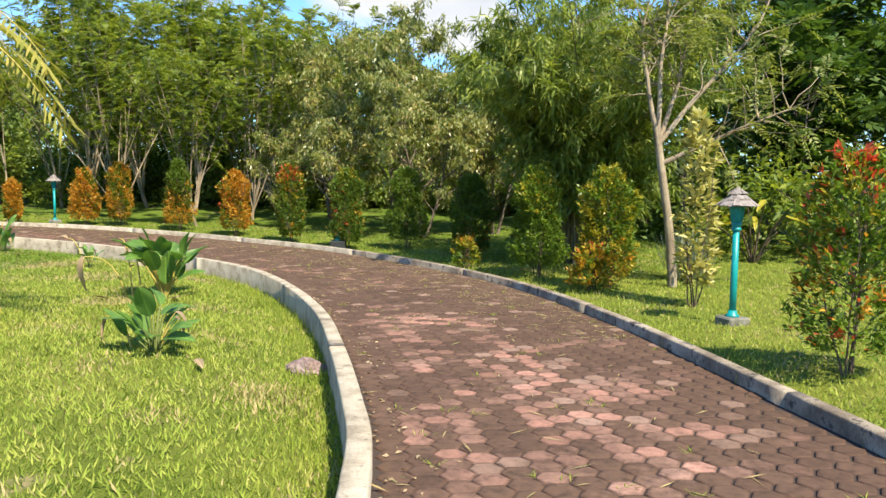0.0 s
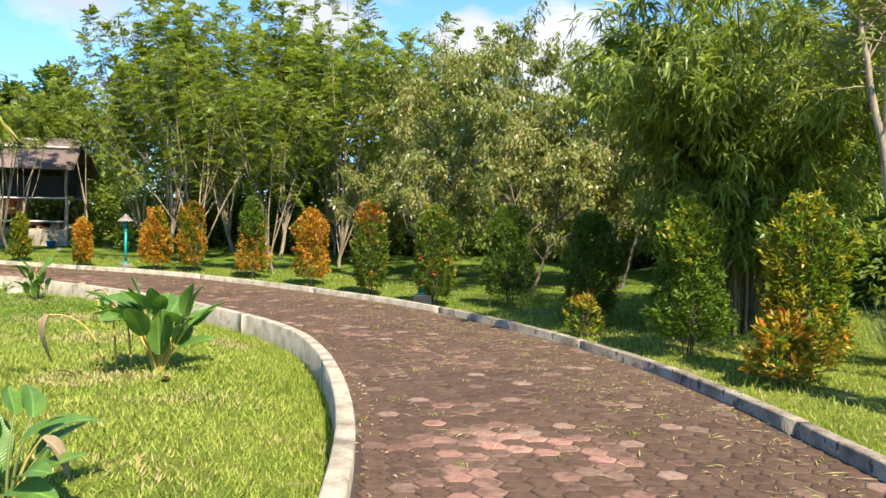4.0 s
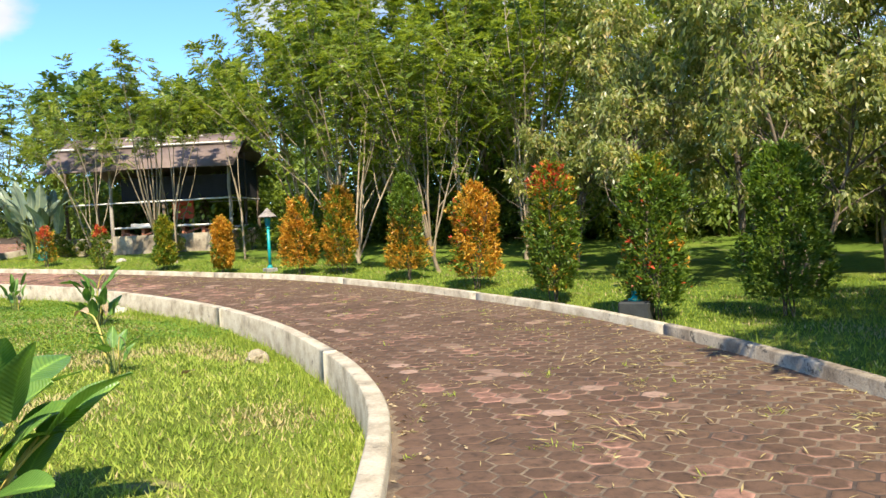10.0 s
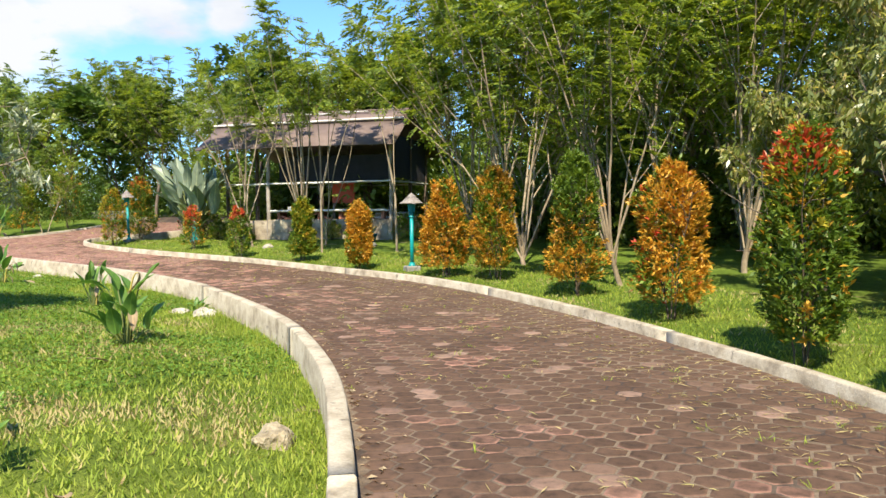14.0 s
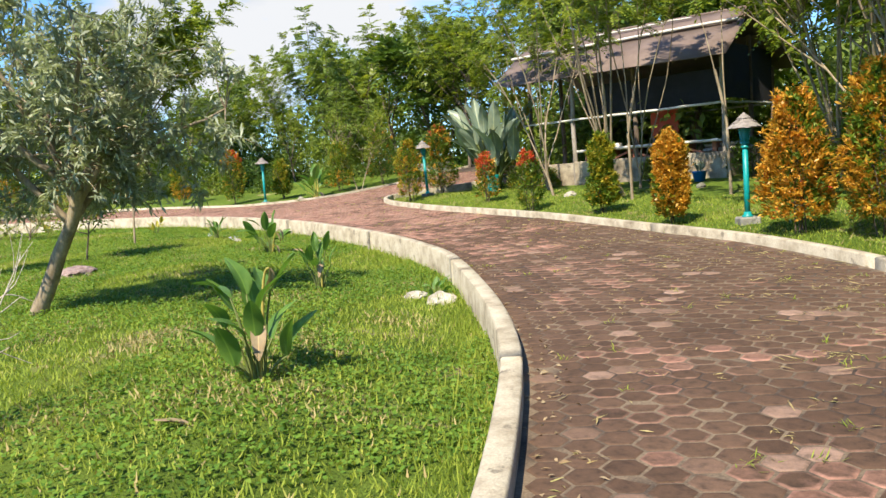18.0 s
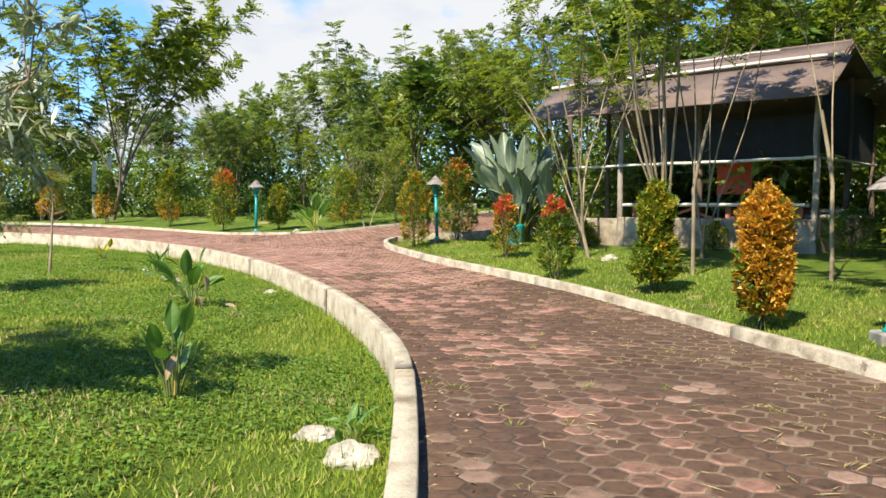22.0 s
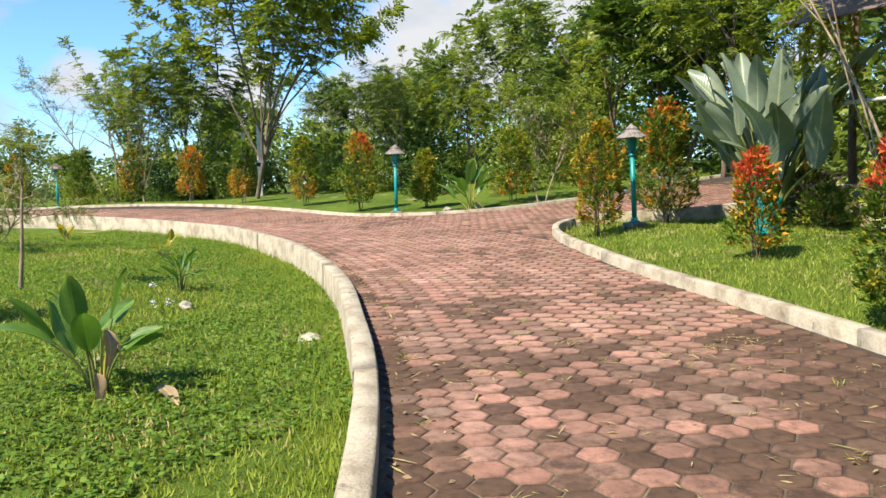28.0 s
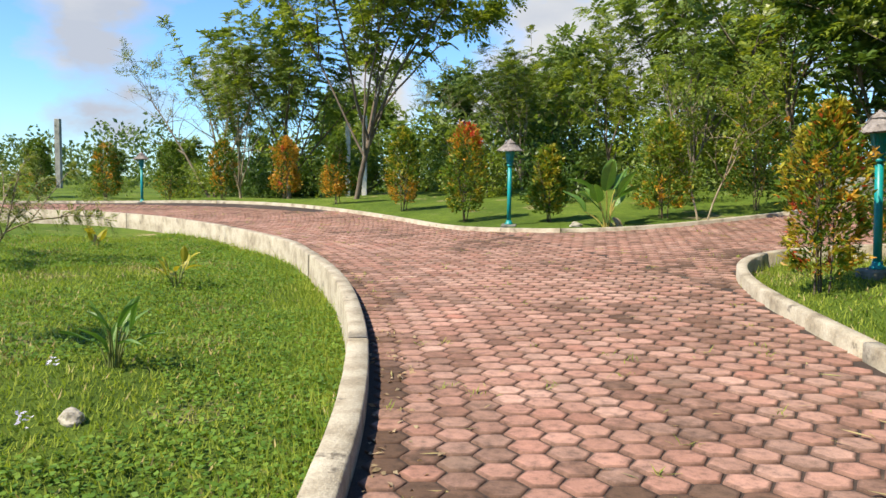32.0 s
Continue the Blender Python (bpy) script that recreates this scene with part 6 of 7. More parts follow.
# ---- bamboo ----
def bamboo(x, y, label, seed, culms=54, h=8.0, rad=0.95, out=2.3, clusters=3000):
    rg = np.random.default_rng(seed)
    ob = thing("bamboo", pose(x, y, at(x, y)), label, "bamboo")
    tips, ways = [], []
    for k in range(culms):
        w = Wood()
        a, r = rg.uniform(0, 6.283), rad * math.sqrt(rg.random())
        hh = h * rg.uniform(0.55, 1.0)
        o = out * rg.uniform(0.35, 1.0) * (0.5 + 0.5 * r / rad)
        t = np.linspace(0, 1, 14)
        pts = np.stack([math.cos(a) * (r + o * t ** 2.2), math.sin(a) * (r + o * t ** 2.2), hh * (t - 0.22 * t ** 3.4)], -1) + np.cumsum(rg.normal(0, 0.018, (14, 3)), 0)
        pts[0, 2] = -0.2
        w.limb(pts, 0.026, 0.006, 6)
        for j in range(3, 14):
            for _ in range(3):
                b = rg.uniform(0, 6.283)
                ln = rg.uniform(0.5, 1.25)
                tp, td = wander(rg, pts[j], (math.cos(b), math.sin(b), 0.55), ln, 4, 0.12, -0.10)
                w.limb(tp, 0.006, 0.002, 3)
                for q in (2, 3, 4):
                    tips.append(tp[q])
                    ways.append(td)
        part("culm", w.mesh("culm"), CANE, ob)
    tips, ways = np.array(tips), np.array(ways)
    rr = np.hypot(tips[:, 0], tips[:, 1])
    wt = (0.25 + (rr / rr.max()) ** 1.6)
    pk = rg.choice(len(tips), clusters, p=wt / wt.sum())
    m = 8
    p = np.repeat(tips[pk], m, 0) + rg.normal(0, 0.07, (clusters * m, 3))
    d = unit(np.repeat(ways[pk], m, 0) * 0.5 + rg.normal(0, 0.5, p.shape) + np.array([0, 0, -0.35]))
    v = leaf_arrays(p, d, np.array([0, 0, 1.0]) + rg.normal(0, 0.4, p.shape), rg.uniform(0.20, 0.38, len(p)), rg.uniform(0.032, 0.052, len(p)), 0.1, 0.25)
    tagged(part("foliage", leaves("foliage", v), G_BAMBOO, ob), "", "", "", "stuff")
    return ob


bamboo(3.3, 18.2, "dense clump of bamboo arching over the lawn", 101, 56, 7.7, 0.8, 3.3, 7000)
bamboo(2.0, 34.0, "bamboo clump farther back in the wood", 102, 30, 7.0, 0.9, 2.0, 1700)

# ---- trees ----
T_A = [whip_meshes(401 + k, 9.2, (7, 9, 8, 6)[k], (0.5, 0.9, 0.3, 1.3)[k], (0.36, 0.30, 0.42, 0.34)[k], 0.36, 4, lean=(0.1, 0.35, 0.15, 0.3)[k]) for k in range(4)]
BARE = dict(step=0.09, rachis=0.42, pairs=7, leaf=0.10, wide=0.048, sub_from=7, sub_bare=0.15)
T_BARE = [whip_meshes(411, 7.4, 8, 1.45, 0.42, 0.72, 3, r0=0.058, lean=0.34, bend=0.05, **BARE), whip_meshes(412, 7.2, 2, 2.6, 0.16, 0.62, 6, r0=0.036, lean=0.04, bend=0.03, **BARE),
          whip_meshes(413, 6.8, 5, 0.9, 0.42, 0.74, 3, r0=0.046, lean=0.20, bend=0.06, **BARE), whip_meshes(414, 6.9, 4, 0.25, 0.24, 0.66, 4, r0=0.042, lean=0.1, bend=0.05, **BARE)]
T_B = [whip_meshes(421 + k, 8.6, (6, 7, 5)[k], (1.6, 0.9, 2.2)[k], (0.55, 0.42, 0.62)[k], 0.38, 5, 0.15, 0.60, 6, 0.185, 0.085, 0.10, 0.12, 0.07, 0.03, sides=4) for k in range(3)]
T_C = [tree_meshes(241 + k, 6.5, 2, 0.35, 0.12, 640, 4, 0.31, 0.14, 0.66, 0.09, 0.08, 1.25, tuft=4, fine=False) for k in range(3)]
T_D = [tree_meshes(251 + k, 6.5, 2, 0.35, 0.12, 420, 4, 0.36, 0.17, 0.8, 0.09, 0.08, 1.25, tuft=4, fine=False) for k in range(3)]
GRP = "slender feathery trees behind the shrubs"
near_trees = [(-7.4, 31.2, 0, 1.0, 30), (-8.6, 28.1, 1, 0.74, 80), (-12.4, 31.0, 2, 0.92, 140), (-14.6, 33.2, 3, 1.05, 200), (-16.4, 34.6, 0, 1.1, 250), (-10.4, 33.5, 3, 1.0, 310), (-13.2, 36.0, 1, 1.15, 45), (-9.0, 36.3, 0, 1.1, 170),
              (-16.0, 37.5, 2, 1.15, 280), (-4.8, 34.5, 3, 0.95, 330), (-17.8, 40.5, 0, 1.0, 75), (-24.5, 42, 1, 0.8, 195), (-11.2, 39.0, 2, 1.2, 20), (-7.0, 33.8, 2, 1.0, 260)]
for x, y, k, s, a in near_trees:
    s *= 1.1 if x > -15.5 and y > 32.5 else 1.0
    plant_tree(T_A[k], x, y, "slender multi-stemmed tree with pale bark and feathery leaves", PALEBARK, G_TREE, a, s, "tree", "tree", GRP)
for x, y, k, s, a in ((-20.2, 31.7, 0, 1.0, 200), (-19.2, 31.0, 1, 1.0, 75), (-22.6, 31.3, 2, 1.0, 190), (-20.9, 32.8, 3, 1.0, 200), (-24.3, 32.4, 3, 0.9, 60), (-17.4, 32.2, 1, 1.05, 280)):
    plant_tree(T_BARE[k], x, y, "bare-stemmed tree branching before the pavilion, leafy at the top", PALEBARK, G_TREE, a, s, "tree", "tree", GRP)
back = [(-6, 39.5, 0, 1.0), (-1.2, 38, 2, 0.85), (1.5, 41, 0, 0.9), (-12, 41, 1, 1.12), (-18, 44, 2, 1.0), (-16.0, 47, 0, 0.95), (-26, 46, 1, 0.62), (-21, 49, 2, 0.8), (-9, 46, 0, 0.9), (-3, 45, 2, 0.8), (4, 45, 1, 0.9), (-27.5, 40.5, 0, 0.75), (-29.5, 46, 1, 0.95)]
for k, (x, y, v, s) in enumerate(back):
    s *= 1.12 if x > -16.5 else 1.0
    plant_tree(T_B[v], x, y, "leafy tree in the wood behind", BARK, G_TREE if k % 3 else G_FAR, 47 * k, s, "tree", "tree", "trees of the wood behind")
dark = [(10.4, 26.0, 1.05), (9.6, 22.0, 0.95), (13.3, 24.6, 1.2), (10.0, 30.4, 1.2), (5.6, 29.0, 1.0), (8.2, 35.5, 1.25), (13.5, 18.5, 1.05), (15.5, 30, 1.4), (-28.3, 39.2, 1.1), (-25.8, 42.0, 1.0), (-27.6, 44.5, 1.3), (-40.2, 37.6, 0.95)]
for k, (x, y, s) in enumerate(dark):
    plant_tree(T_C[k % 3], x, y, "dense dark-leaved tree at the edge of the wood", BARK, G_DEEP if x > 4 else G_FAR, 67 * k, s, "tree", "tree", "dark trees by the lawn")
west = [(-50.5, 18.6, 0.8, 0), (-49.6, 20.6, 0.95, 1), (-55, 30.7, 0.8, 1), (-49.7, 31.1, 0.62, 2), (-57, 35.4, 1.0, 0), (-46.6, 34.8, 1.05, 1), (-43.7, 36.9, 1.05, 2), (-46.6, 40.1, 1.0, 0), (-40.3, 39.2, 1.0, 1), (-37.6, 37.6, 0.85, 2), (-42, 43, 1.1, 0), (-36, 44, 1.15, 1), (-47.5, 29, 0.6, 0), (-58.6, 17.2, 0.85, 1), (-44.8, 31.5, 0.58, 2), (-42.0, 33.0, 0.62, 0), (-34.3, 40.6, 0.8, 2)]
for k, (x, y, s, v) in enumerate(west):
    tw = T_B[v] if k % 4 else T_A[v]
    plant_tree(tw, x, y, "feathery-leaved tree beyond the fork", BARK if k % 4 else PALEBARK, G_TREE if k % 2 else G_FAR, 53 * k, s, "tree", "tree", "trees beyond the fork")
fw = [(-62.8, 13.0, 0.42), (-66, 8, 0.3), (-70, 16, 0.5), (-64, 22, 0.8), (-68, 28, 0.9), (-62, 33, 1.0), (-60, 42, 1.1), (-52, 46, 1.2), (-75, 4, 0.3), (-72, -4, 0.3), (-66, -10, 0.35), (-56, 2, 0.28), (-58, -8, 0.6), (-50, -16, 0.7), (-40, -24, 0.8), (-54, 9.5, 0.3), (-80, 20, 0.9), (-78, 34, 1.1), (-70, 45, 1.3), (-30, 55, 1.2), (-10, 56, 1.2), (8, 52, 1.2), (20, 44, 1.5), (22, 34, 1.5), (22, 22, 1.4), (20, 10, 1.2), (-44, 54, 1.2), (-18, 58, 1.2), (-2, 60, 1.3), (-24, 62, 1.3), (16, 2, 1.0), (18, -8, 1.1)]
for k, (x, y, s) in enumerate(fw):
    s *= 1.1 if x < -55 else 1.0
    plant_tree(T_D[k % 3], x, y, "distant bushy tree in hazy light", BARK, HAZE if k % 2 else G_FAR, 41 * k, s, "tree", "tree", "distant trees")

umbrella = whip_meshes(431, 9.8, 9, 2.2, 0.60, 0.42, 5, 0.085, 0.50, 6, 0.165, 0.085, 0.085, 0.10, 0.06, 0.03, sides=5, sub_from=5)
plant_tree(umbrella, -45.9, 23.3, "tall spreading feathery tree with a dark trunk behind the far shrubs", BARK, G_TREE, 40, 1.12, "tree", "tree", "trees beyond the fork")
# glossy drooping-leaved tree behind the dark shrubs
plant_tree(tree_meshes(261, 7.4, 2, 0.3, 0.14, 1900, 0, 0.175, 0.33, 0.3, 0.1, 0.05, 1.25, True, 0.75), -1.7, 27.4, "tree with drooping glossy two-toned leaves", BARK, G_GLOSS, 20, 1.0)
plant_tree(tree_meshes(262, 6.4, 2, 0.3, 0.2, 1400, 0, 0.175, 0.33, 0.3, 0.09, 0.05, 1.25, True, 0.75), -4.0, 29.4, "smaller tree with drooping glossy leaves", BARK, G_GLOSS, 120, 1.0)
plant_tree(tree_meshes(263, 6.8, 2, 0.3, 0.14, 1600, 0, 0.175, 0.33, 0.3, 0.09, 0.05, 1.25, True, 0.75), 0.8, 26.8, "tree with drooping glossy two-toned leaves", BARK, G_GLOSS, 75, 1.0)
low_gloss = tree_meshes(264, 4.6, 3, 0.4, 0.10, 700, 0, 0.165, 0.33, 0.3, 0.06, 0.06, 1.2, True, 0.75)
for x, y, a, q in ((-3.3, 26.2, 0, 0.9), (-0.6, 24.9, 100, 1.0), (1.7, 26.4, 220, 1.05), (-5.4, 28.4, 300, 0.85)):
    plant_tree(low_gloss, x, y, "young tree with drooping glossy two-toned leaves", BARK, G_GLOSS, a, q)
# forked pale trunk by the first lamp
rg = np.random.default_rng(271)
w, tips, ways = Wood(), [], []
pts, d = wander(rg, (0, 0, -0.2), (0.02, 0, 1), 2.7, 8, 0.035)
w.limb(pts, 0.085, 0.062, 10)
for way, ln in (((0.05, 0.1, 1), 3.0), ((0.95, 0.2, 0.75), 3.4), ((0.75, -0.3, 0.42), 2.2), ((-0.35, 0.3, 1), 2.6), ((0.4, 0.5, 1), 2.8)):
    lp, ldir = wander(rg, pts[-1 - (ln < 2.3) * 1], way, ln, 9, 0.09, 0.03)
    w.limb(lp, 0.05, 0.012, 7)
    for j in range(3, 10):
        for _ in range(3):
            tp, td = wander(rg, lp[j], unit(ldir + rg.normal(0, 0.75, 3)), rg.uniform(0.6, 1.2), 4, 0.15)
            w.limb(tp, 0.012, 0.004, 4)
            tips += [tp[2], tp[3], tp[4]]
            ways += [td, td, td]
tips, ways = np.array(tips), np.array(ways)
pk = rg.integers(0, len(tips), 520)
fork_tree = (w.mesh("trunk"), leaves("crown", sprays(rg, tips[pk], unit(ways[pk] + rg.normal(0, 0.7, (520, 3))), 0.4, 6, 0.10, 0.04, 0.35)))
plant_tree(fork_tree, 4.0, 13.9, "forked tree with a mottled white trunk", PALEBARK, G_OLIVE, 0, 1.0)
# cream-leaved climber on stakes, with a seedling behind it
column_shrub(3.65, 11.5, 2.75, 0.42, [(CREAM, 1.0, "all", "cream_leaves"), (CREAM, 1.0, "all", "young_leaves"), (YL, 0.9, "all", "yellow_leaves")], "tall cream-leaved climber on thin stakes", 84, 1100, 0.15, "")
leafy_plant(7.0, 18.0, 1.9, 14, 0.38, "young tree with big drooping yellow-green leaves", 85, Y_SHRUB, TWIG, 0, 1.1, "sapling", "sapling", 0.8, -0.1, "")
# tufted grass clump behind the climber
rg = np.random.default_rng(86)
n = 260
a = rg.uniform(0, 6.283, n)
tuft = thing("grass_clump", pose(4.6, 15.0, at(4.6, 15.0)), "tall grey-green ornamental grass clump", "grass clump")
part("tuft", leaves("tuft", leaf_arrays(np.stack([0.12 * np.cos(a), 0.12 * np.sin(a), a * 0], -1), np.stack([np.cos(a), np.sin(a), rg.uniform(0.6, 2.2, n)], -1), np.stack([np.cos(a), np.sin(a), a * 0], -1), rg.uniform(0.6, 1.1, n), 0.02, 0.1, 0.35)), G_SILVER, tuft)

# silver-leaved tree and young trees on the inner lawn
rg = np.random.default_rng(281)
w, tips, ways = Wood(), [], []
pts, d = wander(rg, (0, 0, -0.15), (0.20, 0.40, 1), 2.0, 8, 0.06, 0.03)
w.limb(pts, 0.108, 0.075, 10)
for k in range(8):
    a = 6.283 * k / 8
    lp, ldir = wander(rg, pts[-1 - k % 3], (math.cos(a) * 0.75, math.sin(a) * 0.75 + 0.1, 1.15), rg.uniform(2.0, 3.0), 8, 0.14, 0.03)
    w.limb(lp, 0.055, 0.012, 7)
    for j in range(2, 9):
        for _ in range(4):
            tp, td = wander(rg, lp[j], unit(ldir * 0.5 + rg.normal(0, 0.8, 3) - np.array([0, 0, 0.15])), rg.uniform(0.4, 1.0), 4, 0.2)
            w.limb(tp, 0.010, 0.003, 4)
            tips += [tp[2], tp[3], tp[4]]
            ways += [td] * 3
tips, ways = np.array(tips), np.array(ways)
# narrow leaves in whorls round the twigs
heads, whorl = 1150, 13
pk = np.repeat(rg.integers(0, len(tips), heads), whorl)
k = heads * whorl
v = leaf_arrays(tips[pk] + rg.normal(0, 0.045, (k, 3)), unit(ways[pk] * 0.5 + rg.normal(0, 0.7, (k, 3))), np.array([0, 0, 1.0]) + rg.normal(0, 0.5, (k, 3)), rg.uniform(0.11, 0.20, k), rg.uniform(0.026, 0.040, k), 0.15, 0.1)
plant_tree((w.mesh("trunk"), leaves("crown", v)), -16.65, 18.5, "spreading silver-leaved tree with a crooked pale trunk", PALEBARK, G_SILVER, 0, 1.0)
young = tree_meshes(291, 2.3, 1, 0.3, 0.30, 400, 0, 0.13, 0.34, 0.2, 0.035, 0.09, 1.25, True, 0.3)
plant_tree(young, -23.4, 19.7, "young olive-green tree on the lawn", BARK, G_OLIVE, 0, 1.0, "tree", "tree", "young trees on the lawn")
plant_tree(young, -22.3, 17.6, "young olive-green tree on the lawn", BARK, G_OLIVE, 130, 0.95, "tree", "tree", "young trees on the lawn")
sap = tree_meshes(292, 3.0, 1, 0.15, 0.5, 110, 6, 0.10, 0.028, 0.45, 0.055, 0.03, 0.8, droop=0.35, tuft=8)
plant_tree(sap, -25.75, 21.0, "slim pale-stemmed sapling with a tuft of feathery leaves", PALEBARK, G_OLIVE, 0, 0.70, "sapling", "tree", "young trees on the lawn")
low_tree = whip_meshes(297, 2.3, 7, 0.35, 1.5, 0.25, 4, 0.045, 0.20, 7, 0.045, 0.018, 0.034, 0.3, 0.09)
plant_tree(low_tree, -31.6, 18.8, "low spreading feathery olive tree on the lawn", PALEBARK, G_OLIVE, 60, 1.0, "tree", "tree", "young trees on the lawn")
plant_tree(tree_meshes(293, 3.4, 2, 0.35, 0.3, 260, 0, 0.12, 0.36, 0.2, 0.03, 0.06, 1.1, True, 0.25), -35.2, 30.95, "small double-stemmed tree by the far kerb", PALEBARK, G_TREE, 0, 1.0)
plant_tree(tree_meshes(294, 6.5, 3, 0.8, 0.35, 330, 5, 0.14, 0.04, 0.5, 0.09, 0.08, 1.4), -53.0, 16.9, "pale spreading tree with thin grey foliage", PALEBARK, G_PALE, 0, 1.0)
plant_tree(tree_meshes(295, 6.0, 3, 0.8, 0.35, 330, 5, 0.14, 0.04, 0.5, 0.09, 0.08, 1.4), -58.0, 29.0, "pale spreading tree with thin grey foliage", PALEBARK, G_PALE, 0, 1.0)

# ---- thicket under the trees and the wood beyond ----
def thicket_mesh(seed, n=2100, leaf=0.185):
    rg = np.random.default_rng(seed)
    c = rg.normal(0, 1, (14, 3)) * [0.75, 0.75, 0.45] + [0, 0, 1.0]
    k = rg.integers(0, 14, n)
    p = c[k] + unit(rg.normal(0, 1, (n, 3))) * (0.62 * rg.random((n, 1)) ** 0.4)
    p[:, 2] = np.abs(p[:, 2])
    d = unit(rg.normal(0, 0.7, (n, 3)) + unit(p - c[k]) + np.array([0, 0, -0.1]))
    L = leaf * rg.uniform(0.6, 1.3, n)
    return leaves("foliage", leaf_arrays(p, d, np.array([0, 0, 1.0]) + rg.normal(0, 0.5, (n, 3)), L, L * 0.42, 0.15, 0.1))


def thicket_stem(seed):
    rg = np.random.default_rng(seed)
    w = Wood()
    a = rg.uniform(0, 6.28)
    pts, d = wander(rg, (0.25 * math.cos(a), 0.25 * math.sin(a), -0.1), (0.5 * math.cos(a), 0.5 * math.sin(a), 1), 1.5, 5, 0.12)
    w.limb(pts, 0.03, 0.008, 5)
    for j in (2, 3, 4):
        tp, _ = wander(rg, pts[j], unit(d + rg.normal(0, 0.6, 3)), 0.6, 2, 0.2)
        w.limb(tp, 0.012, 0.004, 3)
    return w.mesh("stem")


STEMS = [thicket_stem(331 + k) for k in range(5)]
THICK = [thicket_mesh(301 + k) for k in range(4)]
spots = [(-3.4, 40.5, 1.5), (-1.0, 39.5, 1.5), (1.4, 38.6, 1.5), (6.4, 28.6, 1.3), (6.2, 25.9, 1.1), (7.2, 24.0, 1.3), (8.0, 21.2, 1.2), (9.5, 18.0, 1.3), (10.5, 14.0, 1.2), (11.5, 10.0, 1.2), (-6.0, 37.0, 1.3), (-8.4, 38.6, 1.3), (-11.2, 38.8, 1.4),
         (-14.0, 39.5, 1.4), (-16.8, 40.5, 1.4), (-19.8, 41.5, 1.4), (-22.6, 41.8, 1.3), (-25.6, 42.0, 1.3), (-28.6, 38.2, 1.1), (-27.6, 36.6, 1.3), (-25.2, 39.6, 1.6), (-29.4, 43, 1.4), (-16.2, 35.0, 0.8), (-17.0, 38.2, 1.0), (1.6, 36.5, 1.4),
         (4.4, 37.5, 1.5), (7.2, 31.5, 1.4), (9.2, 27.5, 1.3), (-2.6, 38.0, 1.3), (-40.5, 35.6, 0.8), (-43.5, 34.0, 0.9), (-46.5, 32.0, 0.9), (-39.0, 31.5, 0.6), (-41.4, 29.2, 0.65), (-44.6, 27.4, 0.65), (-48.0, 26.6, 0.9), (-50.4, 23.0, 0.9), (-51.6, 19.6, 0.9),
         (-52.4, 16.0, 0.65), (-52.6, 12.5, 0.55), (-51.6, 9.0, 0.5), (-38.6, 38.8, 1.0), (-41.2, 41.0, 1.3), (-45.2, 38.4, 1.2), (-49.5, 36.0, 1.2), (-53.5, 33.5, 1.2), (-54.5, 26.2, 1.1), (-56.5, 21.0, 1.1), (-57.5, 11.0, 0.5), (-50.0, 5.0, 0.45), (-28.2, 40.6, 1.0), (-33.8, 42.6, 1.3),
         (-4.5, 41.0, 2.2), (-9.5, 42.5, 2.4), (-14.5, 44.0, 2.4), (-19.5, 45.5, 2.4), (0.5, 42.0, 2.2), (5.5, 41.0, 2.3), (-1.5, 41.6, 1.9), (4.6, 34.8, 1.7), (-5.8, 40.4, 1.5), (-7.9, 40.0, 1.5), (-12.0, 38.4, 1.3), (-52.5, 29.5, 1.8), (-56.0, 25.0, 1.9), (-57.5, 17.0, 1.0), (-50.5, 40.0, 2.2), (-55.5, 38.0, 2.2), (-25.0, 46.5, 2.2), (-38.5, 46.0, 2.0), (11.5, 33.5, 2.0), (-30.0, 41.0, 1.9), (-31.6, 44.5, 2.2), (-27.0, 38.6, 1.3), (-24.0, 40.4, 1.7), (-32.2, 39.4, 1.1), (-36.4, 41.5, 1.7), (-48.5, 30.0, 1.5), (-52.6, 22.0, 1.4), (-55.0, 15.0, 0.8)]
for k, (x, y, s) in enumerate(spots):
    ob = thing("bush", pose(x, y, at(x, y) - 0.1, 0, 0, 61 * k) @ Matrix.Diagonal((s * 1.15, s * 1.15, s, 1)), "dense wild green bush under the trees", "bush", "wild bushes under the trees")
    for j in range(3):
        part("stem", STEMS[(k + j) % 5], TWIG, ob, "", pose(0, 0, 0, 0, 0, 120 * j))
    tagged(part("foliage", THICK[k % 4], None, ob), "", "", "", "stuff")
for k, me in enumerate(THICK):
    me.materials.append((G_FAR, G_DEEP, G_TREE, G_FAR)[k])
rg = np.random.default_rng(311)
n = 130000
th = rg.uniform(0, 2 * np.pi, n)
rad_ = 66 + 16 * rg.random(n)
tall = 3.4 + 7.0 * np.clip(0.5 + 0.5 * np.cos(th - 1.15), 0, 1) ** 1.4
bumps = 1 + 0.22 * np.sin(th * 17) + 0.18 * np.sin(th * 41 + 1) + 0.13 * np.sin(th * 97 + 2) + 0.08 * np.sin(th * 211)
hz = tall * bumps * rg.random(n) ** 1.15
pw = np.stack([-18 + rad_ * np.cos(th), 20 + rad_ * np.sin(th), hz + 0.2], -1)
wood_ = part("distant_wood", leaves("distant_wood", leaf_arrays(pw, unit(rg.normal(0, 1, (n, 3))), rg.normal(0, 1, (n, 3)), rg.uniform(0.25, 0.55, n), rg.uniform(0.14, 0.3, n), 0.15, 0.1)), HAZE)
tagged(wood_, "far green woodland closing the view", "woodland", "", "stuff")


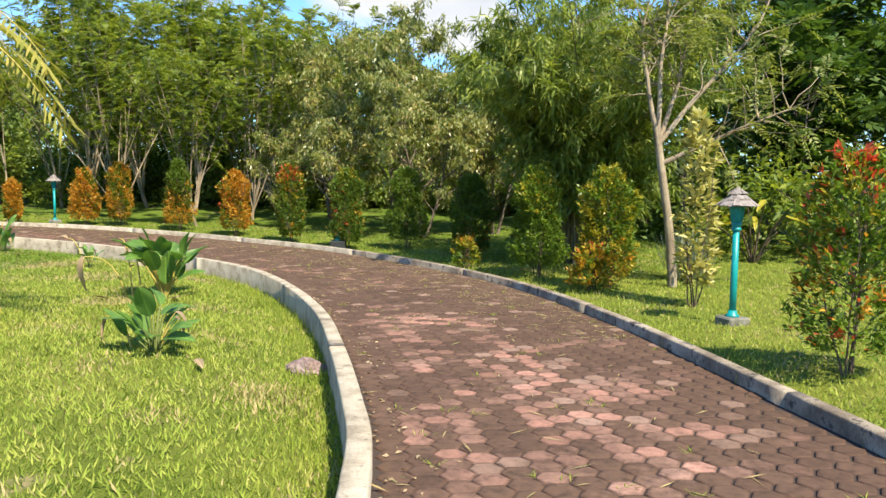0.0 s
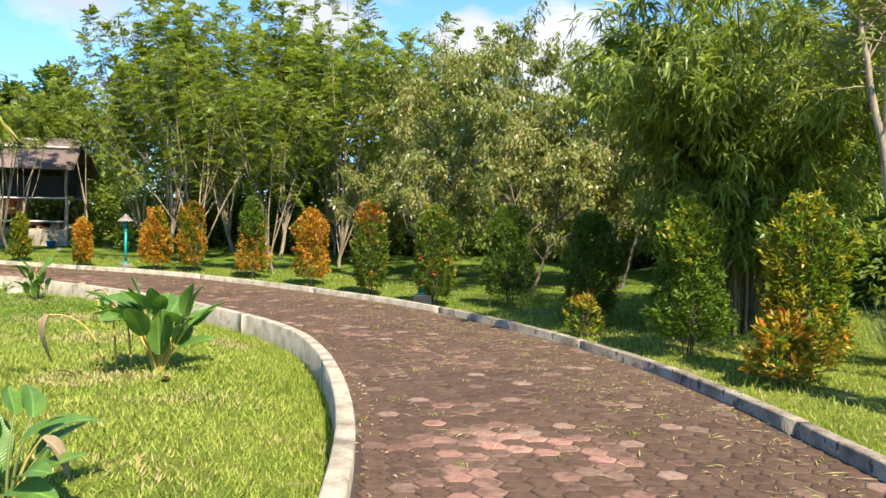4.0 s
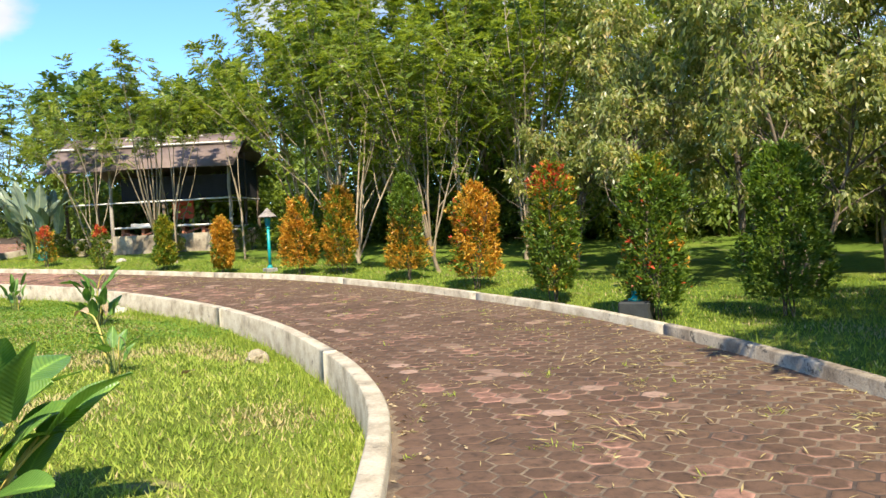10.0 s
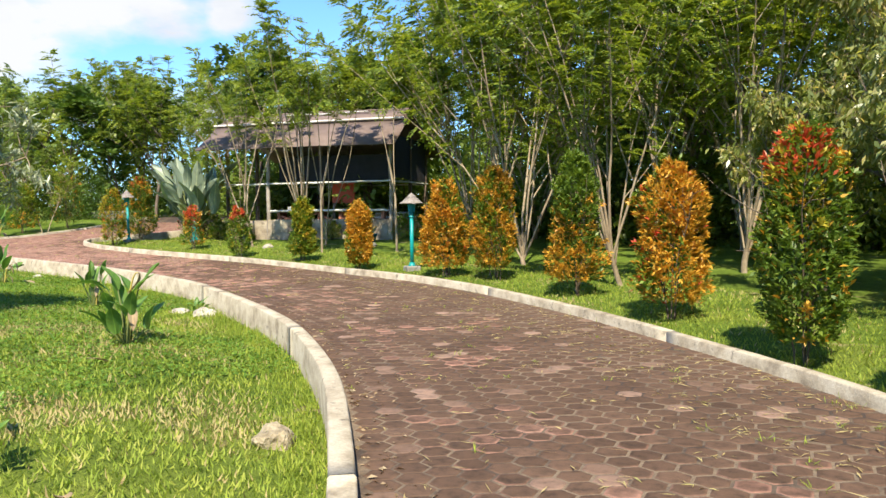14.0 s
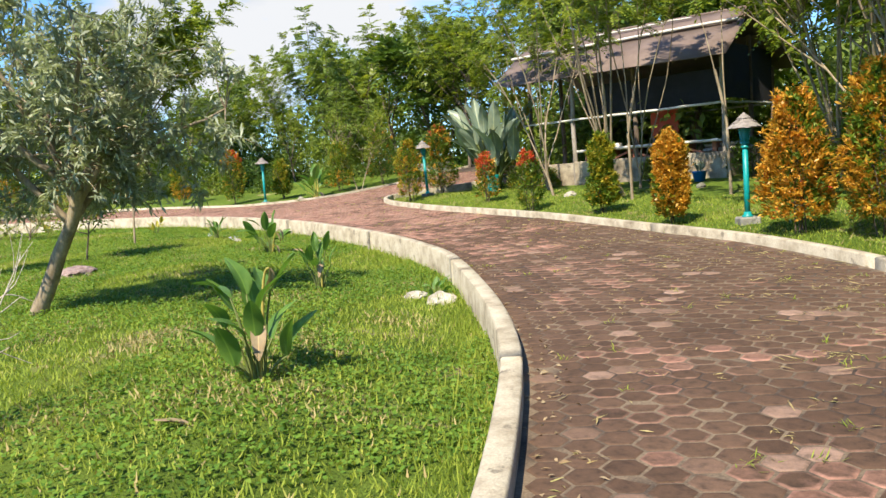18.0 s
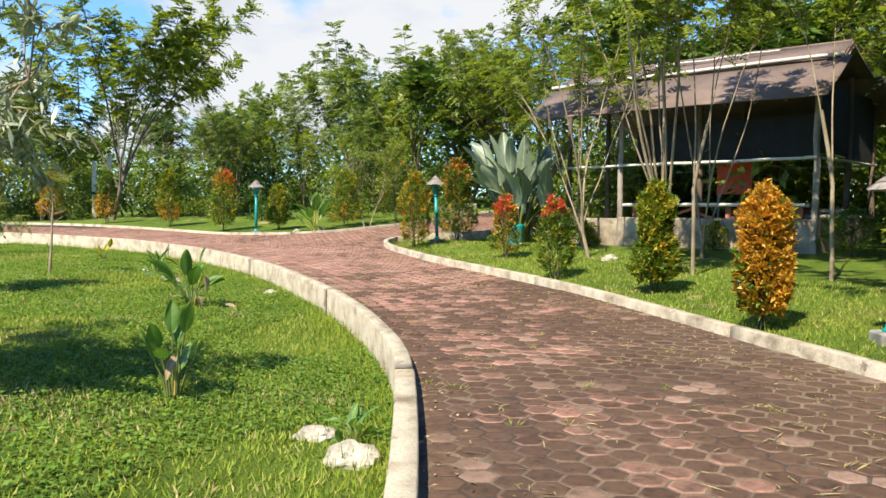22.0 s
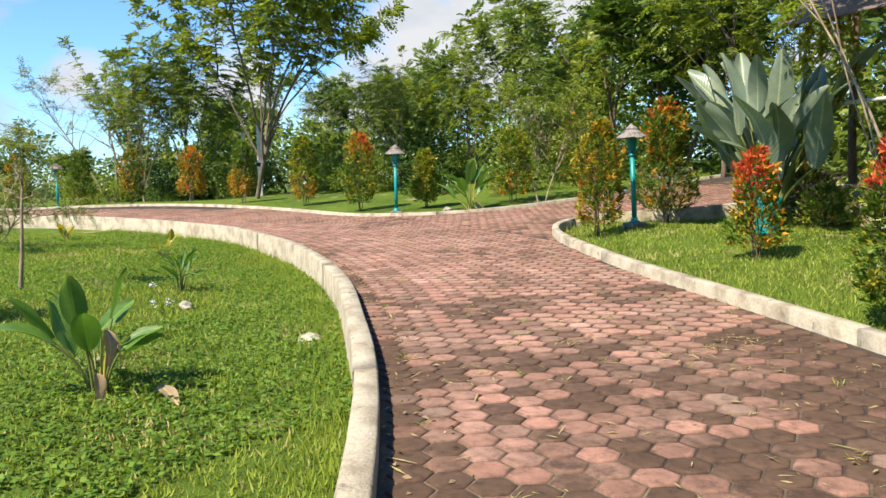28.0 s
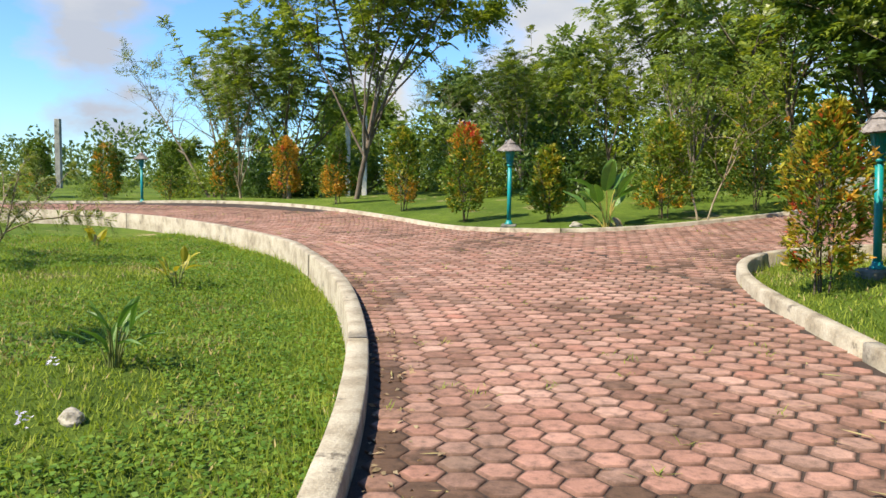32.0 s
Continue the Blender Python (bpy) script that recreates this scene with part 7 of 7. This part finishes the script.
# ---- pavers ----
def paver_template():
    a = np.radians(np.arange(6) * 60.0)
    ring = np.stack([np.cos(a), np.sin(a)], -1)
    R = 0.1112
    return np.vstack([np.column_stack([ring * r, np.full(6, z)]) for r, z in ((R - 0.030, 0.0), (R - 0.008, 0.0), (R, -0.006), (R, -0.05))])


HEX = paver_template()
HEXQ = np.array([[0, 1, 2, 3], [0, 3, 4, 5]] + [[r + 6 + i, r + 6 + (i + 1) % 6, r + (i + 1) % 6, r + i] for r in (0, 6, 12) for i in range(6)])
COL, ROW = 0.1785, 0.206

ld = unit(np.gradient(LEFT, axis=0))
ln = np.stack([ld[:, 1], -ld[:, 0]], -1)
mid = curve((LEFT + ln * 1.75)[::6], 0.05)
md = unit(np.gradient(mid, axis=0))
for _ in range(40):
    md[1:-1] = unit(md[:-2] + md[1:-1] * 2 + md[2:])
mn = np.stack([md[:, 1], -md[:, 0]], -1)
rows_s = np.arange(0, (len(mid) - 2) * 0.05, ROW / 2)
cols_k = np.arange(-10, 22)
S, K = np.meshgrid(rows_s, cols_k, indexing="ij")
par = (np.round(S / (ROW / 2)).astype(int) + K) % 2 == 0
S, K = S[par], K[par]
idx = np.clip((S / 0.05).astype(int), 0, len(mid) - 2)
fr = (S / 0.05 - idx)[:, None]
pos = mid[idx] * (1 - fr) + mid[idx + 1] * fr + mn[idx] * (K * COL)[:, None]
ang = np.arctan2(mn[idx][:, 1], mn[idx][:, 0])
keep = inside(PAVED, pos[:, 0], pos[:, 1]) & (pos[:, 1] > -2.5) & ((pos[:, 0] > -30) | (pos[:, 1] > 9))
gl = gap_to(LEFT, pos[:, 0], pos[:, 1])
keep &= (gl > 0.10) & ((pos[:, 0] > -26.5) | (gl < 3.8))
pos, ang = pos[keep], ang[keep]
# the fork keeps a bond of its own
bx, by = np.meshgrid(np.arange(-60, 60), np.arange(-60, 60), indexing="ij")
par = (bx + by) % 2 == 0
bu, bv = bx[par] * COL, by[par] * ROW / 2
ca, sa = math.cos(0.30), math.sin(0.30)
fork = np.stack([-32.2 + bu * ca - bv * sa, 31.0 + bu * sa + bv * ca], -1)
k2 = inside(PAVED, fork[:, 0], fork[:, 1]) & (fork[:, 0] < -26.5) & (fork[:, 1] < 37)
k2 &= gap_to(LEFT, fork[:, 0], fork[:, 1]) > 3.83
fork = fork[k2]
pos = np.vstack([pos, fork])
ang = np.concatenate([ang, np.full(len(fork), 0.30)])
rng = np.random.default_rng(11)
pz = land(pos[:, 0], pos[:, 1]) + rng.normal(0, 0.0010, len(pos))
ang = ang + rng.normal(0, 0.012, len(pos))
path = thing("path", Matrix(), "red-pink hexagonal concrete pavers, faded and darkened with algae", "paved path", "", "structure")
near = (pos[:, 0] < -20.4) & (pos[:, 0] > -24.3) & (gap_to(LEFT, pos[:, 0], pos[:, 1]) > 0.35) & (gap_to(LEFT, pos[:, 0], pos[:, 1]) < 3.0)
hexme = quads_mesh("paver", HEX, HEXQ)
hexme.materials.append(PAVER)


def rim_values(me, open_, spot):
    """Marks each paver's edge (grimy where the joints are open, rubbed clean where they are full), its middle and the dirt along the kerbs."""
    edge = np.repeat([0.0, 1.0], [6, len(HEX) - 6])
    for name, v in (("grimy_edge", open_[:, None] * edge), ("clean_edge", (1 - open_)[:, None] * edge)):
        me.attributes.new(name, "FLOAT", "POINT").data.foreach_set("value", v.astype(np.float32).ravel())
    me.attributes.new("spot", "FLOAT_VECTOR", "POINT").data.foreach_set("vector", np.repeat(spot, len(HEX), 0).astype(np.float32).ravel())


rim_values(hexme, np.ones(1), np.zeros((1, 3)))
for (x, y), z, a, rx, ry in zip(pos[near][:300], pz[near][:300], ang[near][:300], rng.normal(0, 0.22, 300), rng.normal(0, 0.22, 300)):
    ob = new("paver", hexme)
    ob.parent = path
    ob.matrix_basis = pose(x, y, z, rx, ry, math.degrees(a))
used = np.nonzero(near)[0][:300]
rest = np.ones(len(pos), bool)
rest[used] = False
P, A, Z = pos[rest], ang[rest], pz[rest]
c, s = np.cos(A)[:, None], np.sin(A)[:, None]
tx, ty = rng.normal(0, 0.004, (len(P), 1)), rng.normal(0, 0.004, (len(P), 1))
vx = P[:, :1] + HEX[None, :, 0] * c - HEX[None, :, 1] * s
vy = P[:, 1:] + HEX[None, :, 0] * s + HEX[None, :, 1] * c
vz = Z[:, None] + HEX[None, :, 2] + tx * HEX[None, :, 0] + ty * HEX[None, :, 1]
allq = (HEXQ[None] + (np.arange(len(P)) * len(HEX))[:, None, None]).reshape(-1, 4)
field = part("pavers", quads_mesh("pavers", np.stack([vx, vy, vz], -1), allq), PAVER, path)
dirt = np.maximum(np.exp(-(gap_to(LEFT, P[:, 0], P[:, 1]) / 0.30) ** 2) * np.interp(P[:, 0], [-22, -14], [0.5, 1]), 0.9 * np.exp(-(gap_to(RIGHT, P[:, 0], P[:, 1]) / 1.1) ** 2) * np.interp(P[:, 1], [9, 14], [0.35, 1]) * np.interp(P[:, 0], [-20, -12], [0.2, 1]))
rim_values(field.data, np.clip((joint_depth(P[:, 0], P[:, 1]) - 0.0035) / 0.008, 0, 1), np.column_stack([P, dirt]))
tagged(field, "", "", "", "stuff")
# soil that fills the joints along the kerbs
for line, sgn in ((LEFT, 1), (RIGHT, -1), (FAR, -1)):
    dd = unit(np.gradient(line, axis=0))
    nn = np.stack([dd[:, 1], -dd[:, 0]], -1) * sgn
    cols = [line + nn * o for o in (0.0, 0.35, 0.7, 1.1)]
    v = np.stack([np.column_stack([q, land(q[:, 0], q[:, 1]) - joint_depth(q[:, 0], q[:, 1]) + 0.0005]) for q in cols], 1)
    a, c = np.meshgrid(np.arange(len(line) - 1), np.arange(3), indexing="ij")
    q = np.stack([a * 4 + c, a * 4 + c + 1, (a + 1) * 4 + c + 1, (a + 1) * 4 + c], -1).reshape(-1, 4)
    part("joint_bed", quads_mesh("joint_bed", v, q[:, ::sgn]), BED, path)

# ---- grass and litter ----
def lawn_points(line, normals, n, lo, hi, fall, rng, ymin=-1.0):
    i = rng.integers(1, len(line) - 1, n)
    off = lo + (hi - lo) * rng.random(n) ** fall
    p = line[i] + normals[i] * off[:, None] + rng.normal(0, 0.12, (n, 2))
    ok = (p[:, 1] > ymin) & ~inside(PAVED, p[:, 0], p[:, 1])
    return p[ok]


rd = unit(np.gradient(RIGHT, axis=0))
rn = np.stack([rd[:, 1], -rd[:, 0]], -1)
vis = (LEFT[:, 1] > 0.5) & (LEFT[:, 0] > -38)
gl_pts = lawn_points(LEFT[vis], -ln[vis], 250000, 0.16, 7.0, 1.45, rng)
visr = (RIGHT[:, 1] > 3) & (RIGHT[:, 1] < 34)
gr_pts = lawn_points(RIGHT[visr], rn[visr], 85000, 0.14, 4.0, 1.4, rng)


def blades(p, length, width, lean, rng):
    n = len(p)
    z = ground_height(p[:, 0], p[:, 1]) - 0.006
    base = np.column_stack([p, z])
    a = rng.uniform(0, 6.283, n)
    d = np.stack([np.cos(a) * lean, np.sin(a) * lean, np.ones(n)], -1) + rng.normal(0, 0.25, (n, 3)) * [1, 1, 0.2]
    L = length * rng.uniform(0.5, 1.3, n)
    up = np.stack([np.cos(a), np.sin(a), np.full(n, 0.3)], -1)
    return leaf_arrays(base, d, up, L, width * rng.uniform(0.7, 1.3, n), 0.1, 0.35)


visw = (RIGHT[:, 1] > 3) & (RIGHT[:, 1] < 22)
gw_pts = lawn_points(RIGHT[visw], rn[visw], 34000, 3.5, 9.0, 1.0, rng)
inner = np.stack([rng.uniform(-34, -6, 52000), rng.uniform(9, 20, 52000)], -1)
inner = inner[inside(LAWN_ISLE, inner[:, 0], inner[:, 1])]
inner = inner[gap_to(LEFT, inner[:, 0], inner[:, 1]) > 6.0]
every = np.vstack([gl_pts, gr_pts, gw_pts, inner])
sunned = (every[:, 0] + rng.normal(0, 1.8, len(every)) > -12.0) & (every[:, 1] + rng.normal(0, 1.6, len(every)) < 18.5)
# worn, straw-dry patches
patch = np.sin(every[:, 0] * 1.9 + 2 * np.sin(every[:, 1] * 0.7)) * np.sin(every[:, 1] * 2.3 + 1.5 * np.sin(every[:, 0] * 0.9)) * 0.5
for wx, wy, wr in ((-4.7, 15.35, 0.45), (-5.0, 15.9, 0.3), (-6.9, 15.2, 0.6), (-7.5, 18.6, 0.5), (-8.2, 18.0, 0.4), (-8.6, 17.0, 0.6), (-12.9, 20.1, 0.8), (-11.2, 19.4, 0.7), (-2.0, 5.7, 0.35), (-1.6, 7.4, 0.45), (-5.2, 12.4, 0.6), (-9.3, 17.4, 0.7), (-15.4, 20.8, 0.6)):
    patch += 0.9 * np.exp(-((every[:, 0] - wx) ** 2 + (every[:, 1] - wy) ** 2) / wr ** 2)
worn = rng.random(len(every)) < np.clip((patch - 0.15) * 1.3, 0.04, 0.75)
turf = part("grass", leaves("grass", blades(every[worn], 0.075, 0.014, 1.4, rng)), STRAW)
tagged(turf, "dry straw-coloured worn grass patches in the lawn", "grass", "", "stuff")
every, sunned = every[~worn], sunned[~worn]
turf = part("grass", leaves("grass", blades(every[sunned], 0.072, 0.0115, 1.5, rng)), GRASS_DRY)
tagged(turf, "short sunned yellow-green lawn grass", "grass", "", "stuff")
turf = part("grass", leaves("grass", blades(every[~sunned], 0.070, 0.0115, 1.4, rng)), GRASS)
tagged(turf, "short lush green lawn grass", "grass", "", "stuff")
tall_l = lawn_points(LEFT[vis], -ln[vis], 8000, 0.15, 0.5, 1.0, rng)
tall_r = lawn_points(RIGHT[visr], rn[visr], 4200, 0.13, 0.5, 1.0, rng)
fringe = part("grass_fringe", leaves("grass_fringe", blades(tall_l, 0.15, 0.008, 0.6, rng), blades(tall_r, 0.14, 0.009, 0.6, rng)), GRASS)
tagged(fringe, "longer untrimmed grass along the kerbs", "grass", "", "stuff")
# low round-leaved creeper over the western lawn
cl = gl_pts[(gl_pts[:, 0] < -9)]
cl = cl[np.sin(cl[:, 0] * 1.1) + np.sin(cl[:, 1] * 1.7 + cl[:, 0] * 0.6) > -0.9]
cl = cl[rng.random(len(cl)) < np.interp(cl[:, 0], [-26, -18, -12], [0.55, 0.9, 0.6])] + 0.03
n = len(cl)
cb = np.column_stack([cl, ground_height(cl[:, 0], cl[:, 1]) + rng.uniform(0.02, 0.06, n)])
ca_ = rng.uniform(0, 6.283, n)
cd = np.stack([np.cos(ca_), np.sin(ca_), rng.normal(0, 0.25, n)], -1)
creeper = part("clover", leaves("clover", leaf_arrays(cb, cd, np.array([0, 0, 1.0]) + rng.normal(0, 0.3, (n, 3)), 0.040 * rng.uniform(0.6, 1.4, n), 0.034, 0.1)), CLOVER)
tagged(creeper, "low round-leaved green creeper in the lawn", "ground cover", "", "stuff")

# straw and clippings blown on the pavers
tot = 9000
i = rng.integers(0, len(pos), tot)
q = pos[i] + rng.normal(0, 0.12, (tot, 2))
edge = gap_to(RIGHT, q[:, 0], q[:, 1])
ok = inside(PAVED, q[:, 0], q[:, 1]) & (q[:, 1] > 2) & ((rng.random(tot) < 0.16) | ((edge < 1.5 * rng.random(tot)) & (q[:, 0] > -14) & (q[:, 1] > 9))) & (gap_to(np.vstack([LEFT, RIGHT]), q[:, 0], q[:, 1]) > 0.08)
q = q[ok]
n = len(q)
a = rng.uniform(0, 6.283, n)
b = np.column_stack([q, land(q[:, 0], q[:, 1]) + rng.uniform(0.004, 0.015, n)])
straw = part("straw", leaves("straw", leaf_arrays(b, np.stack([np.cos(a), np.sin(a), rng.normal(0, 0.06, n)], -1), np.array([[0, 0, 1.0]]) + rng.normal(0, 0.2, (n, 3)), rng.uniform(0.06, 0.22, n), rng.uniform(0.006, 0.014, n), 0.1)), STRAW)
tagged(straw, "dry straw-coloured grass clippings scattered on the pavers", "litter", "", "stuff")
# raked straw left in drifts by the outer kerb
drift = [(-0.72, 18.55, 0.45), (-0.45, 17.75, 0.35), (-1.6, 19.75, 0.3), (-2.1, 20.55, 0.3), (-3.1, 21.75, 0.25)]
q = np.vstack([np.array([x, y]) + rng.normal(0, 1, (int(330 * w_), 2)) * [w_, w_ * 0.9] for x, y, w_ in drift] + [np.array([x, y]) + rng.normal(0, 0.3, (26, 2)) for x, y in ((-2.1, 15.75), (-1.65, 15.6), (-2.4, 18.2))])
q = q[inside(PAVED, q[:, 0], q[:, 1]) & (gap_to(RIGHT, q[:, 0], q[:, 1]) > 0.12)]
n, a = len(q), rng.normal(2.3, 0.7, len(q))
b = np.column_stack([q, land(q[:, 0], q[:, 1]) + rng.uniform(0.004, 0.035, n)])
heap = part("raked_straw", leaves("raked_straw", leaf_arrays(b, np.stack([np.cos(a), np.sin(a), rng.normal(0, 0.07, n)], -1), np.array([[0, 0, 1.0]]) + rng.normal(0, 0.3, (n, 3)), rng.uniform(0.10, 0.34, n), rng.uniform(0.008, 0.017, n), 0.15, 0.05)), STRAW)
tagged(heap, "yellow dry straw raked into drifts by the kerb", "litter", "", "stuff")
# dead leaf crumbs against the inner kerb
k = rng.integers(0, len(LEFT), 2600)
q = LEFT[k] + ln[k] * (0.02 + np.abs(rng.normal(0, 0.13, 2600)))[:, None] + rng.normal(0, 0.1, (2600, 2))
q = q[inside(PAVED, q[:, 0], q[:, 1]) & (q[:, 1] > 4) & (gap_to(LEFT, q[:, 0], q[:, 1]) > 0.02)]
n, a = len(q), rng.uniform(0, 6.283, len(q))
b = np.column_stack([q, land(q[:, 0], q[:, 1]) + rng.uniform(0.002, 0.012, n)])
crumbs = part("leaf_crumbs", leaves("leaf_crumbs", leaf_arrays(b, np.stack([np.cos(a), np.sin(a), rng.normal(0, 0.15, n)], -1), np.array([[0, 0, 1.0]]) + rng.normal(0, 0.5, (n, 3)), rng.uniform(0.02, 0.07, n), rng.uniform(0.012, 0.03, n), 0.2, 0.1)), BROWNLEAF)
tagged(crumbs, "brown dead leaf crumbs against the inner kerb", "litter", "", "stuff")
# tufts of clippings left by the mower, thickest under the shrub border
tc = pos[rng.integers(0, len(pos), 5200)]
tc = tc[(tc[:, 0] > -22) & (tc[:, 1] > 8)]
tc = tc[rng.random(len(tc)) < np.clip(0.75 - 0.33 * gap_to(RIGHT, tc[:, 0], tc[:, 1]), 0.10, 0.6)]
many = rng.integers(3, 13, len(tc))
q = np.repeat(tc + rng.normal(0, 0.1, tc.shape), many, 0) + rng.normal(0, 0.055, (many.sum(), 2))
q = q[inside(PAVED, q[:, 0], q[:, 1]) & (gap_to(np.vstack([LEFT, RIGHT]), q[:, 0], q[:, 1]) > 0.04)]
n = len(q)
a = rng.uniform(0, 6.283, n)
b = np.column_stack([q, land(q[:, 0], q[:, 1]) + rng.uniform(0.002, 0.014, n)])
v = leaf_arrays(b, np.stack([np.cos(a), np.sin(a), rng.normal(0, 0.12, n)], -1), np.array([[0, 0, 1.0]]) + rng.normal(0, 0.3, (n, 3)), rng.uniform(0.03, 0.12, n), rng.uniform(0.005, 0.012, n), 0.2, 0.1)
clip = part("clippings", leaves("clippings", v), STRAW)
tagged(clip, "small tufts of yellow grass clippings on the pavers", "litter", "", "stuff")
# weeds in the joints
seeds = pos[rng.integers(0, len(pos), 420)] + rng.normal(0, 0.11, (420, 2))
seeds = seeds[inside(PAVED, seeds[:, 0], seeds[:, 1]) & (seeds[:, 1] > 2)]
wp = np.repeat(seeds, 9, 0) + rng.normal(0, 0.03, (len(seeds) * 9, 2))
wz = np.column_stack([wp, land(wp[:, 0], wp[:, 1]) - 0.004])
a = rng.uniform(0, 6.283, len(wp))
weeds = part("weeds", leaves("weeds", leaf_arrays(wz, np.stack([np.cos(a), np.sin(a), rng.uniform(0.15, 0.9, len(wp))], -1), np.array([[0, 0, 1.0]]) + np.zeros((len(wp), 3)), rng.uniform(0.03, 0.10, len(wp)), 0.007, 0.1)), GRASS)
tagged(weeds, "small grass weeds growing in the paver joints", "weeds", "", "stuff")
